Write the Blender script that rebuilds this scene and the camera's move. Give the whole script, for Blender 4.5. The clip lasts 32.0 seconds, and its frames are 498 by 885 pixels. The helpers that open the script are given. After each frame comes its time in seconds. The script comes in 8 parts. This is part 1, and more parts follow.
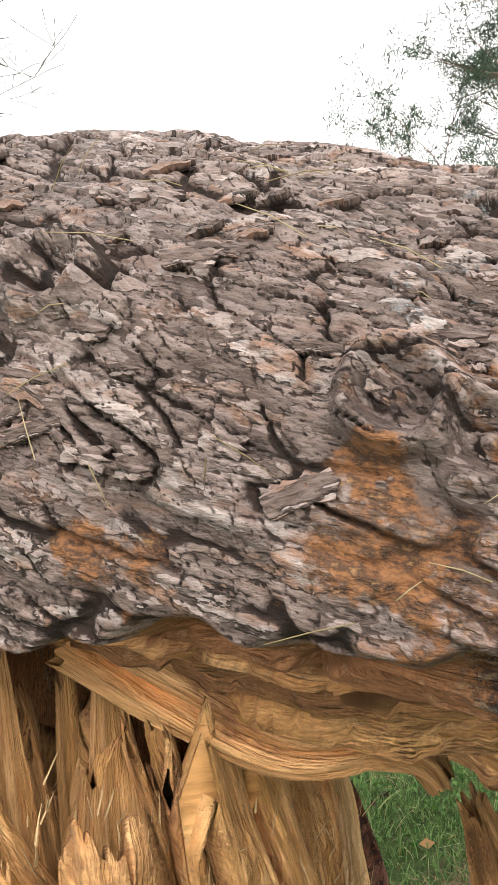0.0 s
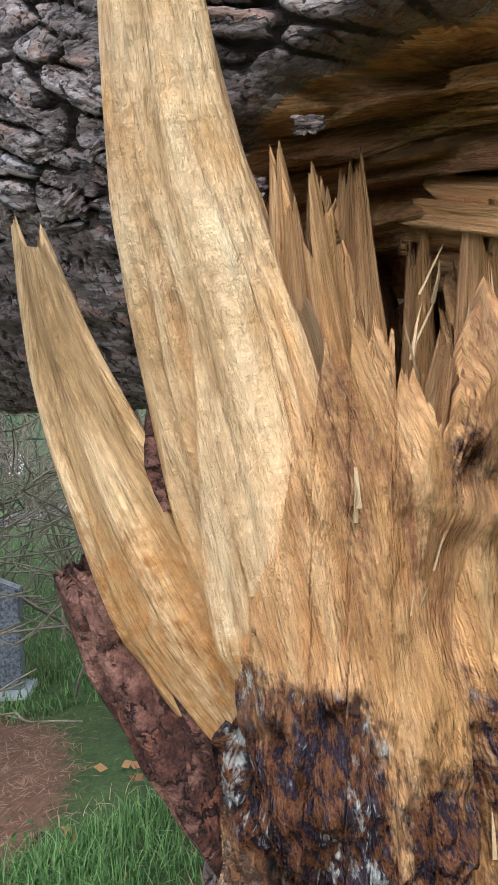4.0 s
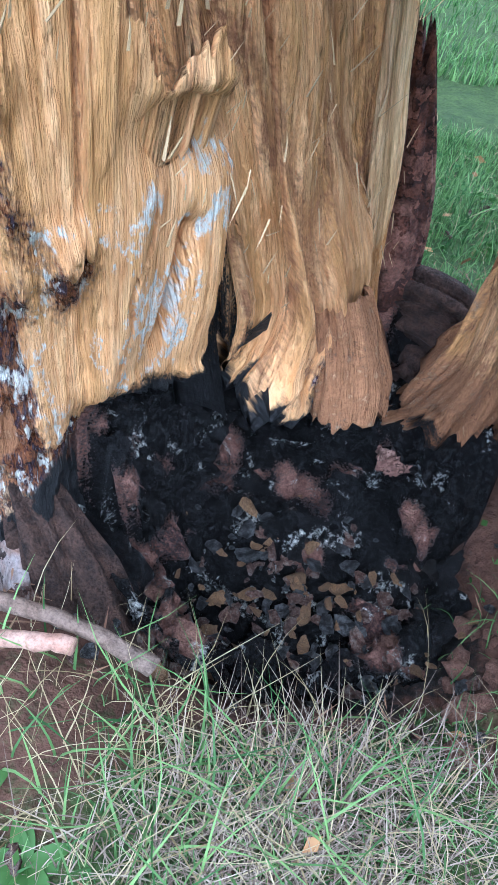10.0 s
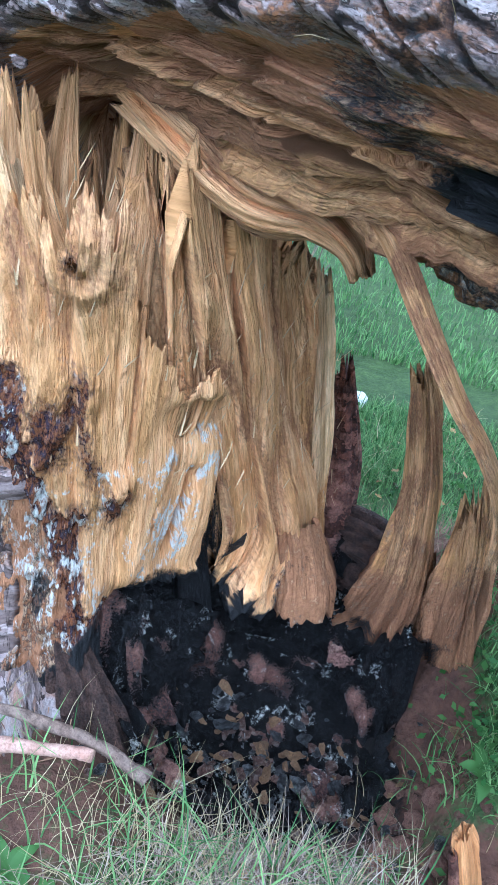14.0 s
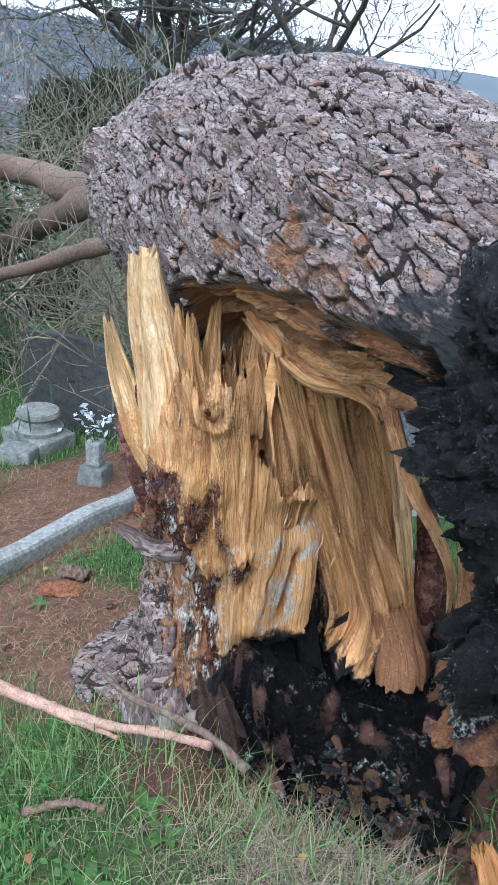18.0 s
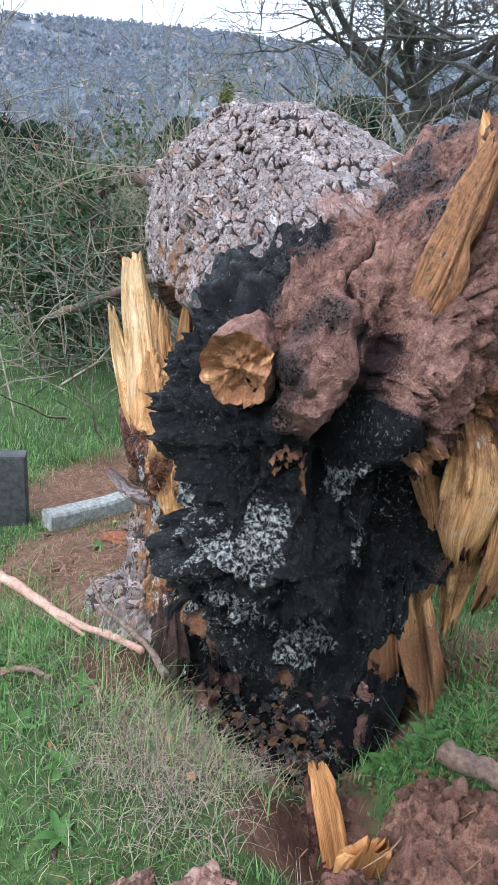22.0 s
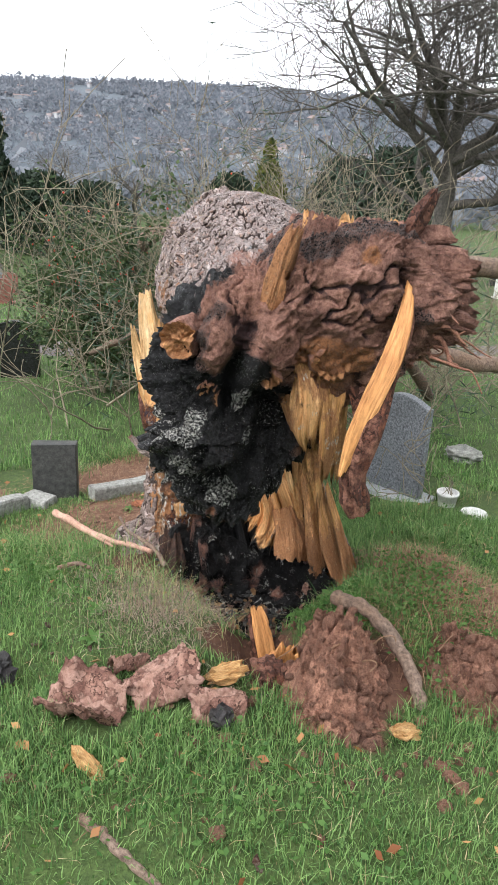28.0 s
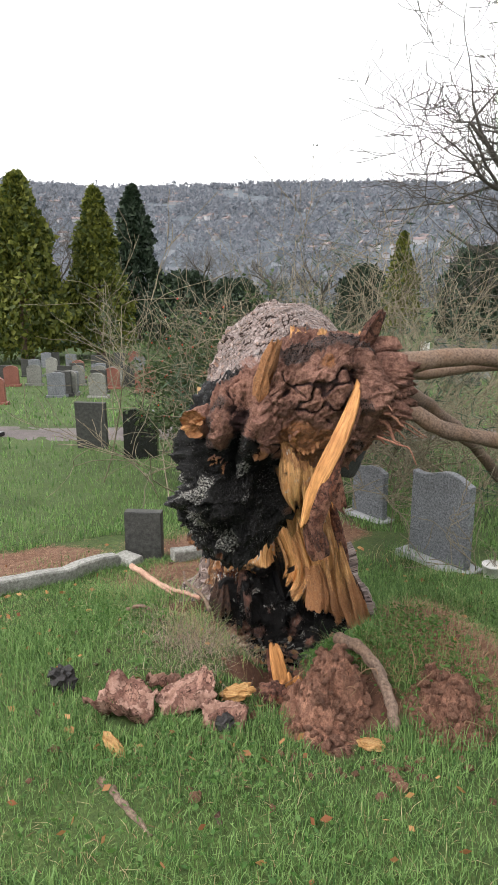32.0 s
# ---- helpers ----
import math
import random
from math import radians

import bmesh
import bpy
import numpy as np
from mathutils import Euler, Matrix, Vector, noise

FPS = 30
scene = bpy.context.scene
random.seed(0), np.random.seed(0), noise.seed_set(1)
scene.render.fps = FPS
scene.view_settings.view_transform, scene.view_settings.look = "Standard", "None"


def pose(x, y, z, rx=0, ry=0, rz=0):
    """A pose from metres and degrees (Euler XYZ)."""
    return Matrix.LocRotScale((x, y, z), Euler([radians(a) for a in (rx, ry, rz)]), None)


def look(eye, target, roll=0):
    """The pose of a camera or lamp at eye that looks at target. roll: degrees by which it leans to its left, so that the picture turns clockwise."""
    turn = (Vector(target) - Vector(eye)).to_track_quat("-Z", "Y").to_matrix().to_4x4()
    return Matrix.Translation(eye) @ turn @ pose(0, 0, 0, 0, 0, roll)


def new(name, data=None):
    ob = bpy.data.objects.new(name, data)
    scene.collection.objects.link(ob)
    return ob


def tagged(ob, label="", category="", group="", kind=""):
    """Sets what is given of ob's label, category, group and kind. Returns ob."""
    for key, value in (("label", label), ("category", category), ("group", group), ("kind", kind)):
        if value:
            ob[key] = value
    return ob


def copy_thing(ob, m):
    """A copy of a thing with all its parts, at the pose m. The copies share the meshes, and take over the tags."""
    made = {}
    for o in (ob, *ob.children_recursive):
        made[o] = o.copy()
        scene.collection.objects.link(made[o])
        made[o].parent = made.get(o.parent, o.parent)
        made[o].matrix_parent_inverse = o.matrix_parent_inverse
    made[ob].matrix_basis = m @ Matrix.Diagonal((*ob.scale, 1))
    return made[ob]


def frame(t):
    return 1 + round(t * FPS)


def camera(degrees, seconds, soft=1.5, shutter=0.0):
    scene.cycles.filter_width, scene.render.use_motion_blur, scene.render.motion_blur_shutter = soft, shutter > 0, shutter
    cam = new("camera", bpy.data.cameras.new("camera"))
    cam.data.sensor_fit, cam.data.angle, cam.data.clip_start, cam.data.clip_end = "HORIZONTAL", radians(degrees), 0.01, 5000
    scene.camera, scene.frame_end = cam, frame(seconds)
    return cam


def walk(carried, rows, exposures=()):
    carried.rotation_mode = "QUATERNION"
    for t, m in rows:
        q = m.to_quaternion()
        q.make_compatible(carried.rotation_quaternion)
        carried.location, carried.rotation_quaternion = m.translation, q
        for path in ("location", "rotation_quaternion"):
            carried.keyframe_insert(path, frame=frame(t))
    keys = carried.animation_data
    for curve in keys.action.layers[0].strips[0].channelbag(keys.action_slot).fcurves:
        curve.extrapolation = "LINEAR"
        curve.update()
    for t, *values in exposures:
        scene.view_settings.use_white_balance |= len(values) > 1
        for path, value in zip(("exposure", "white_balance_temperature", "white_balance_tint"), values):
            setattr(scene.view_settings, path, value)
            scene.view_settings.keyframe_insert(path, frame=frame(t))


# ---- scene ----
cam = camera(36.3, 32.0, soft=0.8)
METRES, EYE, TILT, LEAN, TURN = 6.5, 1.625, -11.5, 0.0, 0.0
ROWS = [
    (0.0, 0.0, 0.0, 0.0, 0.0, 0.0, -0.0),
    (0.5, 0.0011, 0.0081, -0.0093, 3.95, 0.16, -0.11),
    (1.0, -0.0064, 0.0166, -0.0244, 4.73, 1.78, 0.42),
    (1.5, -0.0152, 0.0228, -0.0422, 4.22, 4.06, 1.33),
    (2.0, -0.0219, 0.0259, -0.0561, 6.09, 6.82, 1.13),
    (2.5, -0.0258, 0.0277, -0.0677, 10.02, 9.4, -0.41),
    (3.0, -0.029, 0.0274, -0.0741, 13.02, 10.14, -1.71),
    (3.5, -0.0319, 0.0283, -0.0813, 14.5, 8.17, -2.67),
    (5.5, -0.0311, 0.0376, -0.1109, 11.53, -4.84, -2.61),
    (6.0, -0.0292, 0.0398, -0.1185, 10.3, -8.1, -2.1),
    (6.5, -0.0274, 0.0414, -0.1225, 9.51, -11.66, -2.5),
    (7.0, -0.0227, 0.0447, -0.1211, 9.49, -15.24, -2.67),
    (7.5, -0.0115, 0.0491, -0.1095, 8.25, -20.79, -3.63),
    (8.0, 0.0009, 0.0468, -0.1045, 10.91, -25.9, -4.87),
    (8.5, 0.0072, 0.0437, -0.103, 13.38, -32.53, -8.28),
    (9.0, 0.0214, 0.0371, -0.0935, 16.72, -36.72, -11.94),
    (9.5, 0.0338, 0.0317, -0.0821, 17.56, -39.0, -12.58),
    (10.0, 0.0413, 0.0304, -0.0784, 17.15, -39.03, -13.23),
    (10.5, 0.0469, 0.0273, -0.0756, 16.55, -38.19, -13.85),
    (11.0, 0.0503, 0.0194, -0.0703, 16.76, -36.89, -16.15),
    (11.5, 0.0531, 0.007, -0.0623, 17.86, -34.92, -18.15),
    (12.0, 0.0581, -0.0038, -0.0548, 19.22, -33.05, -19.17),
    (12.5, 0.0654, -0.0111, -0.0497, 20.63, -31.48, -19.15),
    (13.0, 0.0673, -0.0195, -0.0456, 20.95, -28.0, -18.05),
    (13.5, 0.0622, -0.0295, -0.0445, 19.22, -24.44, -16.04),
    (15.5, 0.0783, -0.0817, -0.0326, 20.54, -14.56, -11.78),
    (16.0, 0.0972, -0.0842, -0.0268, 28.16, -15.75, -11.6),
    (16.5, 0.1073, -0.0972, -0.0218, 30.69, -15.76, -11.43),
    (17.0, 0.1193, -0.1171, -0.0175, 32.24, -13.63, -11.52),
    (17.5, 0.1329, -0.1255, -0.0122, 33.0, -13.46, -11.67),
    (18.0, 0.1474, -0.1169, -0.0114, 35.82, -14.86, -11.73),
    (18.5, 0.1606, -0.106, -0.0114, 38.59, -16.56, -11.7),
    (19.0, 0.1765, -0.0976, -0.011, 42.27, -17.62, -12.4),
    (19.5, 0.1925, -0.0955, -0.0089, 44.0, -16.5, -12.05),
    (20.0, 0.2158, -0.0932, -0.0013, 47.0, -16.54, -12.43),
    (20.5, 0.234, -0.0784, 0.0064, 50.42, -17.84, -12.3),
    (21.0, 0.2518, -0.0651, 0.0099, 55.75, -18.09, -13.59),
    (21.5, 0.272, -0.0755, 0.0096, 55.24, -16.79, -13.62),
    (22.0, 0.2871, -0.0846, 0.0133, 53.41, -17.15, -13.58),
    (22.5, 0.3081, -0.0846, 0.0146, 53.9, -17.07, -13.92),
    (23.0, 0.3296, -0.0843, 0.0195, 56.65, -16.92, -13.55),
    (23.5, 0.3463, -0.0945, 0.0203, 56.17, -17.11, -12.22),
    (24.0, 0.3624, -0.103, 0.023, 54.31, -17.63, -11.01),
    (24.5, 0.3826, -0.1025, 0.0246, 54.97, -17.94, -11.23),
    (25.0, 0.4011, -0.1106, 0.0265, 55.94, -16.94, -11.42),
    (25.5, 0.4149, -0.1258, 0.0271, 54.8, -15.82, -11.77),
    (27.5, 0.4716, -0.1474, 0.0284, 58.07, -15.68, -12.49),
    (28.0, 0.4855, -0.1597, 0.029, 56.99, -14.59, -12.18),
    (28.5, 0.4998, -0.1628, 0.0294, 57.17, -13.15, -11.38),
    (29.0, 0.519, -0.1609, 0.0326, 58.85, -12.14, -10.98),
    (29.5, 0.5386, -0.159, 0.0372, 60.85, -12.38, -11.2),
    (30.0, 0.558, -0.1593, 0.0385, 61.85, -11.56, -10.87),
    (30.5, 0.5845, -0.1616, 0.0478, 63.43, -11.78, -10.9),
    (31.0, 0.6035, -0.1546, 0.0573, 65.72, -11.58, -10.71),
    (31.5, 0.619, -0.1464, 0.0616, 67.7, -10.78, -10.86),
    (32.0, 0.6338, -0.144, 0.0623, 67.52, -10.26, -10.64),
]
EXPOSURES = [(0.0, 0.54, 6850, 10), (1.0, 0.47, 5600, 9), (2.0, 0.37, 5150, 9), (3.0, 0.27, 5750, 10), (6.0, 0.52, 5200, 10), (7.5, 0.77, 5000, 8), (9.0, 0.90, 4750, 8), (11.0, 1.07, 4600, 10), (13.0, 1.04, 4450, 8), (16.0, 0.62, 4700, 6),
             (18.0, 0.44, 5150, 8), (20.0, 0.54, 5250, 8), (24.0, 0.62, 5650, 11), (28.0, 0.50, 6300, 11), (32.0, 0.32, 6650, 12)]
walk(cam, [(t, pose(0, 0, EYE, TILT, LEAN, TURN) @ pose(METRES * x, METRES * y, METRES * z, 90 + pitch, roll, yaw)) for t, x, y, z, yaw, pitch, roll in ROWS], EXPOSURES)

# light: a bright overcast sky
world = bpy.data.worlds.new("overcast")
scene.world = world
world.use_nodes = True
wn, wl = world.node_tree.nodes, world.node_tree.links
sky = wn.new("ShaderNodeTexSky")
sky.sky_type, sky.sun_disc = "NISHITA", False
sky.sun_elevation, sky.sun_rotation = radians(48), radians(200)
sky.air_density, sky.dust_density, sky.ozone_density = 1.0, 4.0, 1.0
grey = wn.new("ShaderNodeHueSaturation")
grey.inputs["Saturation"].default_value = 0.06
wl.new(sky.outputs[0], grey.inputs["Color"])
cloud = wn.new("ShaderNodeMixRGB")
cloud.inputs[0].default_value = 0.6
cloud.inputs[2].default_value = (9.6, 9.8, 10.0, 1)
wl.new(grey.outputs[0], cloud.inputs[1])
wl.new(cloud.outputs[0], wn["Background"].inputs[0])
wn["Background"].inputs[1].default_value = 0.205
sun = new("sun", bpy.data.lights.new("sun", "SUN"))
sun.data.energy, sun.data.angle, sun.data.color = 1.5, radians(25), (1.0, 0.97, 0.92)
sun.matrix_world = look((3, -9, 11), (0, 0, 0))

# ---- numeric tools ----
FX, FY = -0.92, 0.39          # the way the trunk fell, in plan
RNG = np.random.default_rng(7)


def L(t, f, z=0.0):
    """A place from metres across and along the fall line."""
    return np.stack(np.broadcast_arrays(0.39 * np.asarray(t) - 0.92 * np.asarray(f), 0.92 * np.asarray(t) + 0.39 * np.asarray(f), z), -1).astype(float)


def hsh(ix, iy, iz, seed):
    n = (ix * 73856093) ^ (iy * 19349663) ^ (iz * 83492791) ^ (seed * 2654435761)
    n = (n ^ (n >> 13)) & 0x7FFFFFFF
    n = (n * 1274126177) & 0xFFFFFFFF
    n = ((n ^ (n >> 15)) * 668265263) & 0xFFFFFFFF
    return ((n ^ (n >> 16)) & 0xFFFFFF) / 16777215.0


def vn(p, seed=0):
    """Smooth value noise, -1 to 1."""
    p = np.asarray(p, float)
    i = np.floor(p).astype(np.int64)
    u = p - i
    u = u * u * (3 - 2 * u)
    out = 0
    for dx in (0, 1):
        for dy in (0, 1):
            for dz in (0, 1):
                w = (u[..., 0] if dx else 1 - u[..., 0]) * (u[..., 1] if dy else 1 - u[..., 1]) * (u[..., 2] if dz else 1 - u[..., 2])
                out = out + w * hsh(i[..., 0] + dx, i[..., 1] + dy, i[..., 2] + dz, seed)
    return out * 2 - 1


def fbm(p, seed=0, octaves=4, gain=0.5):
    out, a, q = 0, 1.0, np.asarray(p, float)
    for k in range(octaves):
        out = out + a * vn(q, seed + k)
        a, q = a * gain, q * 2.03
    return out


def v3(*c):
    return np.stack(np.broadcast_arrays(*[np.asarray(a, float) for a in c]), -1)


def vor(x, y, seed=0):
    """Cells in the plane: nearest and second nearest distance, and the cell's random value."""
    ix, iy = np.floor(x).astype(np.int64), np.floor(y).astype(np.int64)
    f1 = np.full(x.shape, 9.0)
    f2 = f1.copy()
    cell = np.zeros(x.shape)
    zero = np.zeros_like(ix)
    for dx in (-1, 0, 1):
        for dy in (-1, 0, 1):
            cx, cy = ix + dx, iy + dy
            d = np.hypot(cx + 0.1 + 0.8 * hsh(cx, cy, zero, seed) - x, cy + 0.1 + 0.8 * hsh(cx, cy, zero + 1, seed) - y)
            c = hsh(cx, cy, zero + 2, seed)
            near = d < f1
            f2 = np.where(near, f1, np.minimum(f2, d))
            cell = np.where(near, c, cell)
            f1 = np.where(near, d, f1)
    return f1, f2, cell


def sm(a, b, x):
    u = np.clip((np.asarray(x, float) - a) / (b - a), 0, 1)
    return u * u * (3 - 2 * u)


def spline(pts, v):
    """A smooth line through points, v from 0 to 1; each row may hold any number of values."""
    P = np.asarray(pts, float)
    P = np.vstack([2 * P[0] - P[1], P, 2 * P[-1] - P[-2]])
    n = len(P) - 3
    x = np.clip(np.asarray(v, float), 0, 1) * n
    i = np.minimum(x.astype(int), n - 1)
    u = (x - i)[..., None]
    a, b, c, d = P[i], P[i + 1], P[i + 2], P[i + 3]
    return 0.5 * (2 * b + (c - a) * u + (2 * a - 5 * b + 4 * c - d) * u ** 2 + (3 * b - a - 3 * c + d) * u ** 3)


def unit(v):
    return v / np.maximum(np.linalg.norm(v, axis=-1, keepdims=True), 1e-9)


# ---- mesh tools ----
def fast(name, V, F, mat, attrs=None, smooth=True):
    V, F = np.asarray(V, np.float32).reshape(-1, 3), np.asarray(F, np.int32)
    me = bpy.data.meshes.new(name)
    me.vertices.add(len(V))
    me.vertices.foreach_set("co", V.ravel())
    me.loops.add(F.size)
    me.loops.foreach_set("vertex_index", F.ravel())
    me.polygons.add(len(F))
    me.polygons.foreach_set("loop_start", np.arange(0, F.size, F.shape[1], dtype=np.int32))
    me.polygons.foreach_set("use_smooth", np.full(len(F), smooth))
    for key, val in (attrs or {}).items():
        val = np.asarray(val, np.float32)
        kind = "FLOAT_VECTOR" if val.ndim > 1 and val.shape[-1] == 3 and val.size == 3 * len(V) else "FLOAT"
        at = me.attributes.new(key, kind, "POINT")
        at.data.foreach_set("vector" if kind == "FLOAT_VECTOR" else "value", val.ravel())
    me.update(calc_edges=True)
    me.materials.append(mat)
    return me


def grid_faces(n, m, wrap=True):
    i = np.arange(n - 1)[:, None]
    j = np.arange(m if wrap else m - 1)[None, :]
    k = (j + 1) % m
    return np.stack([i * m + j, i * m + k, (i + 1) * m + k, (i + 1) * m + j], -1).reshape(-1, 4)


def put(name, me, parent=None, label="", category="", group="", kind=""):
    ob = new(name, me)
    if parent is not None:
        ob.parent = parent
    return tagged(ob, label, category, group, kind)


def thing(name, label, category, at=(0, 0, 0), group="", kind=""):
    ob = new(name)
    ob.empty_display_size = 0.05
    ob.location = at
    return tagged(ob, label, category, group, kind)


def part(name, bm, mat, parent, label="", smooth=False):
    """One bmesh as one mesh object under a thing or a part."""
    me = bpy.data.meshes.new(name)
    for f in bm.faces:
        f.smooth = smooth
    bm.to_mesh(me)
    bm.free()
    me.materials.append(mat)
    return put(name, me, parent, label)


def tubes(lines, sides=6, twist=0.0):
    """Many tapered tubes in one list of vertices and quads. Each line: points (n,3) and radii (n)."""
    Vs, Fs, base = [], [], 0
    for P, R in lines:
        P, R = np.asarray(P, float), np.asarray(R, float)
        n = len(P)
        T = unit(np.gradient(P, axis=0))
        up = np.where(np.abs(T[:, 2:3]) > 0.9, [[1.0, 0, 0]], [[0, 0, 1.0]])
        A = unit(np.cross(T, up))
        B = np.cross(T, A)
        a = np.arange(sides) * 2 * np.pi / sides
        ring = A[:, None] * np.cos(a)[None, :, None] + B[:, None] * np.sin(a)[None, :, None]
        Vs.append((P[:, None] + ring * R[:, None, None]).reshape(-1, 3))
        Fs.append(grid_faces(n, sides) + base)
        base += n * sides
    return np.concatenate(Vs), np.concatenate(Fs)


def boxmesh(size, bevel=0.01, taper=1.0, seed=0, rough=0.0):
    """A bevelled box standing on z=0, a little worn."""
    bm = bmesh.new()
    bmesh.ops.create_cube(bm, size=1.0)
    for v in bm.verts:
        k = taper if v.co.z > 0 else 1.0
        v.co = Vector((v.co.x * size[0] * k, v.co.y * size[1] * k, (v.co.z + 0.5) * size[2]))
    bmesh.ops.bevel(bm, geom=bm.edges[:], offset=bevel, segments=2, affect="EDGES", profile=0.6)
    if rough:
        bmesh.ops.subdivide_edges(bm, edges=[e for e in bm.edges if e.calc_length() > 0.08], cuts=4, use_grid_fill=True)
        for v in bm.verts:
            v.co += Vector(noise.noise_vector(v.co * 9 + Vector((seed * 3.1, 0, 0)))) * rough
    return bm


def blob(size, seed=0, rough=0.25, freq=2.0, sub=3, flat=0.0, crumb=0.0):
    """A lump with broken faces."""
    bm = bmesh.new()
    bmesh.ops.create_icosphere(bm, subdivisions=sub, radius=1.0)
    off = Vector((seed * 7.3, seed * 1.7, seed * 3.9))
    for v in bm.verts:
        d = v.co.normalized()
        k = 1 + rough * (noise.noise(d * freq + off) + 0.5 * noise.noise(d * freq * 2.3 + off) + 0.3 * noise.noise(d * freq * 5 + off))
        if crumb:
            k += crumb * (abs(noise.noise(d * 7 + off)) + 0.6 * abs(noise.noise(d * 15 + off)) + 0.35 * noise.noise(d * 34 + off))
        c = d * k
        if flat:
            c.z = max(c.z, -flat)
        v.co = Vector((c.x * size[0], c.y * size[1], c.z * size[2]))
    return bm


# ---- materials ----
def surf(name, c1, c2, scale=12.0, stretch=(1, 1, 1), rough=0.85, bump=0.4, layers=(), space="object", big=1.5, spec=0.3, fine=1.0, vary=0.0, bump_dist=0.01, trans=0.0, c3=None, grit=0.5, flake=None, stretch2=None, scale2=None, tone=None, crack=None, fibre=None):
    """A procedural surface: grain and broad variation between two colours, then layers (attribute, colour, colour, roughness) laid over it."""
    m = bpy.data.materials.new(name)
    m.use_nodes = True
    nt = m.node_tree
    N, K = nt.nodes, nt.links
    bsdf = N["Principled BSDF"]
    bsdf.inputs["Specular IOR Level"].default_value = spec
    if space == "object":
        src = N.new("ShaderNodeTexCoord").outputs["Object"]
    else:
        at = N.new("ShaderNodeAttribute")
        at.attribute_name = space
        src = at.outputs["Vector"]
    mp = N.new("ShaderNodeMapping")
    mp.inputs["Scale"].default_value = stretch
    K.new(src, mp.inputs[0])

    mp2 = mp
    if stretch2:
        mp2 = N.new("ShaderNodeMapping")
        mp2.inputs["Scale"].default_value = stretch2
        K.new(src, mp2.inputs[0])

    def nz(sc, detail=6, rgh=0.6, mp=mp):
        n = N.new("ShaderNodeTexNoise")
        n.inputs["Scale"].default_value, n.inputs["Detail"].default_value, n.inputs["Roughness"].default_value = sc, detail, rgh
        K.new(mp.outputs[0], n.inputs["Vector"])
        return n.outputs["Fac"]

    def ramp(fac, lo, hi, a, b):
        r = N.new("ShaderNodeValToRGB")
        r.color_ramp.elements[0].position, r.color_ramp.elements[1].position = lo, hi
        if isinstance(a, list):
            r.color_ramp.elements[0].color, r.color_ramp.elements[1].color = (*a[0], 1), (*a[-1], 1)
            for k, c in enumerate(a[1:-1]):
                r.color_ramp.elements.new(lo + (hi - lo) * (k + 1) / (len(a) - 1)).color = (*c, 1)
        else:
            r.color_ramp.elements[0].color, r.color_ramp.elements[1].color = (*a, 1), (*b, 1)
        K.new(fac, r.inputs[0])
        return r.outputs[0]

    def mix(fac, a, b, mode="MIX"):
        x = N.new("ShaderNodeMixRGB")
        x.blend_type = mode
        if isinstance(fac, float):
            x.inputs[0].default_value = fac
        else:
            K.new(fac, x.inputs[0])
        K.new(a, x.inputs[1])
        K.new(b, x.inputs[2])
        return x.outputs[0]

    def math(op, a, b=None, clamp=False):
        x = N.new("ShaderNodeMath")
        x.operation, x.use_clamp = op, clamp
        for k, v in enumerate((a, b)):
            if v is None:
                continue
            if isinstance(v, (int, float)):
                x.inputs[k].default_value = v
            else:
                K.new(v, x.inputs[k])
        return x.outputs[0]

    grain, broad = nz(scale), nz(big, 3)
    speck = nz(scale * 3.3, 3)
    col = ramp(grain, 0.3, 0.7, c1, c2)
    col = mix(0.55, col, ramp(broad, 0.35, 0.65, (0.62, 0.62, 0.62), (1.3, 1.3, 1.3)), "MULTIPLY")
    if c3:
        col = mix(ramp(nz(big * 2.3, 6, 0.65), 0.46, 0.62, (0, 0, 0), (0.85, 0.85, 0.85)), col, ramp(grain, 0.3, 0.7, tuple(0.45 * v for v in c3), c3))
    terrace = None
    if flake:
        # thin overlapping flakes: own colour each, shadow line painted dark along the rim
        lay = math("MULTIPLY", nz(flake[0], 7, 0.62), flake[1])
        lev = math("FLOOR", lay)
        fr = math("FRACT", lay)
        pick = math("FRACT", math("ADD", math("MULTIPLY", lev, 0.377), math("MULTIPLY", nz(flake[0] * 1.6, 3), 1.1)))
        col = mix(0.8, col, ramp(pick, 0.05, 0.95, flake[2], None))
        rim = ramp(fr, 0.72, 0.93, (1.05, 1.05, 1.05), (0.22, 0.18, 0.16))
        col = mix(ramp(nz(flake[0] * 0.8, 2), 0.4, 0.55, (0.15, 0.15, 0.15), (1, 1, 1)), col, rim, "MULTIPLY")
        up = N.new("ShaderNodeMapRange")
        up.interpolation_type = "SMOOTHSTEP"
        up.inputs[1].default_value, up.inputs[2].default_value = 0.8, 1.0
        K.new(fr, up.inputs[0])
        terrace = math("ADD", lev, up.outputs[0])
    if grit:
        col = mix(grit, col, ramp(nz(scale * 5, 4, 0.7), 0.36, 0.56, (0.3, 0.27, 0.26), (1.12, 1.12, 1.12)), "MULTIPLY")
    if tone:
        # each plate has a tone of its own
        ta = N.new("ShaderNodeAttribute")
        ta.attribute_name = tone
        col = mix(0.85, col, ramp(ta.outputs["Fac"], 0.0, 1.0, (0.66, 0.62, 0.6), (1.5, 1.48, 1.46)), "MULTIPLY")
    split = strand = None
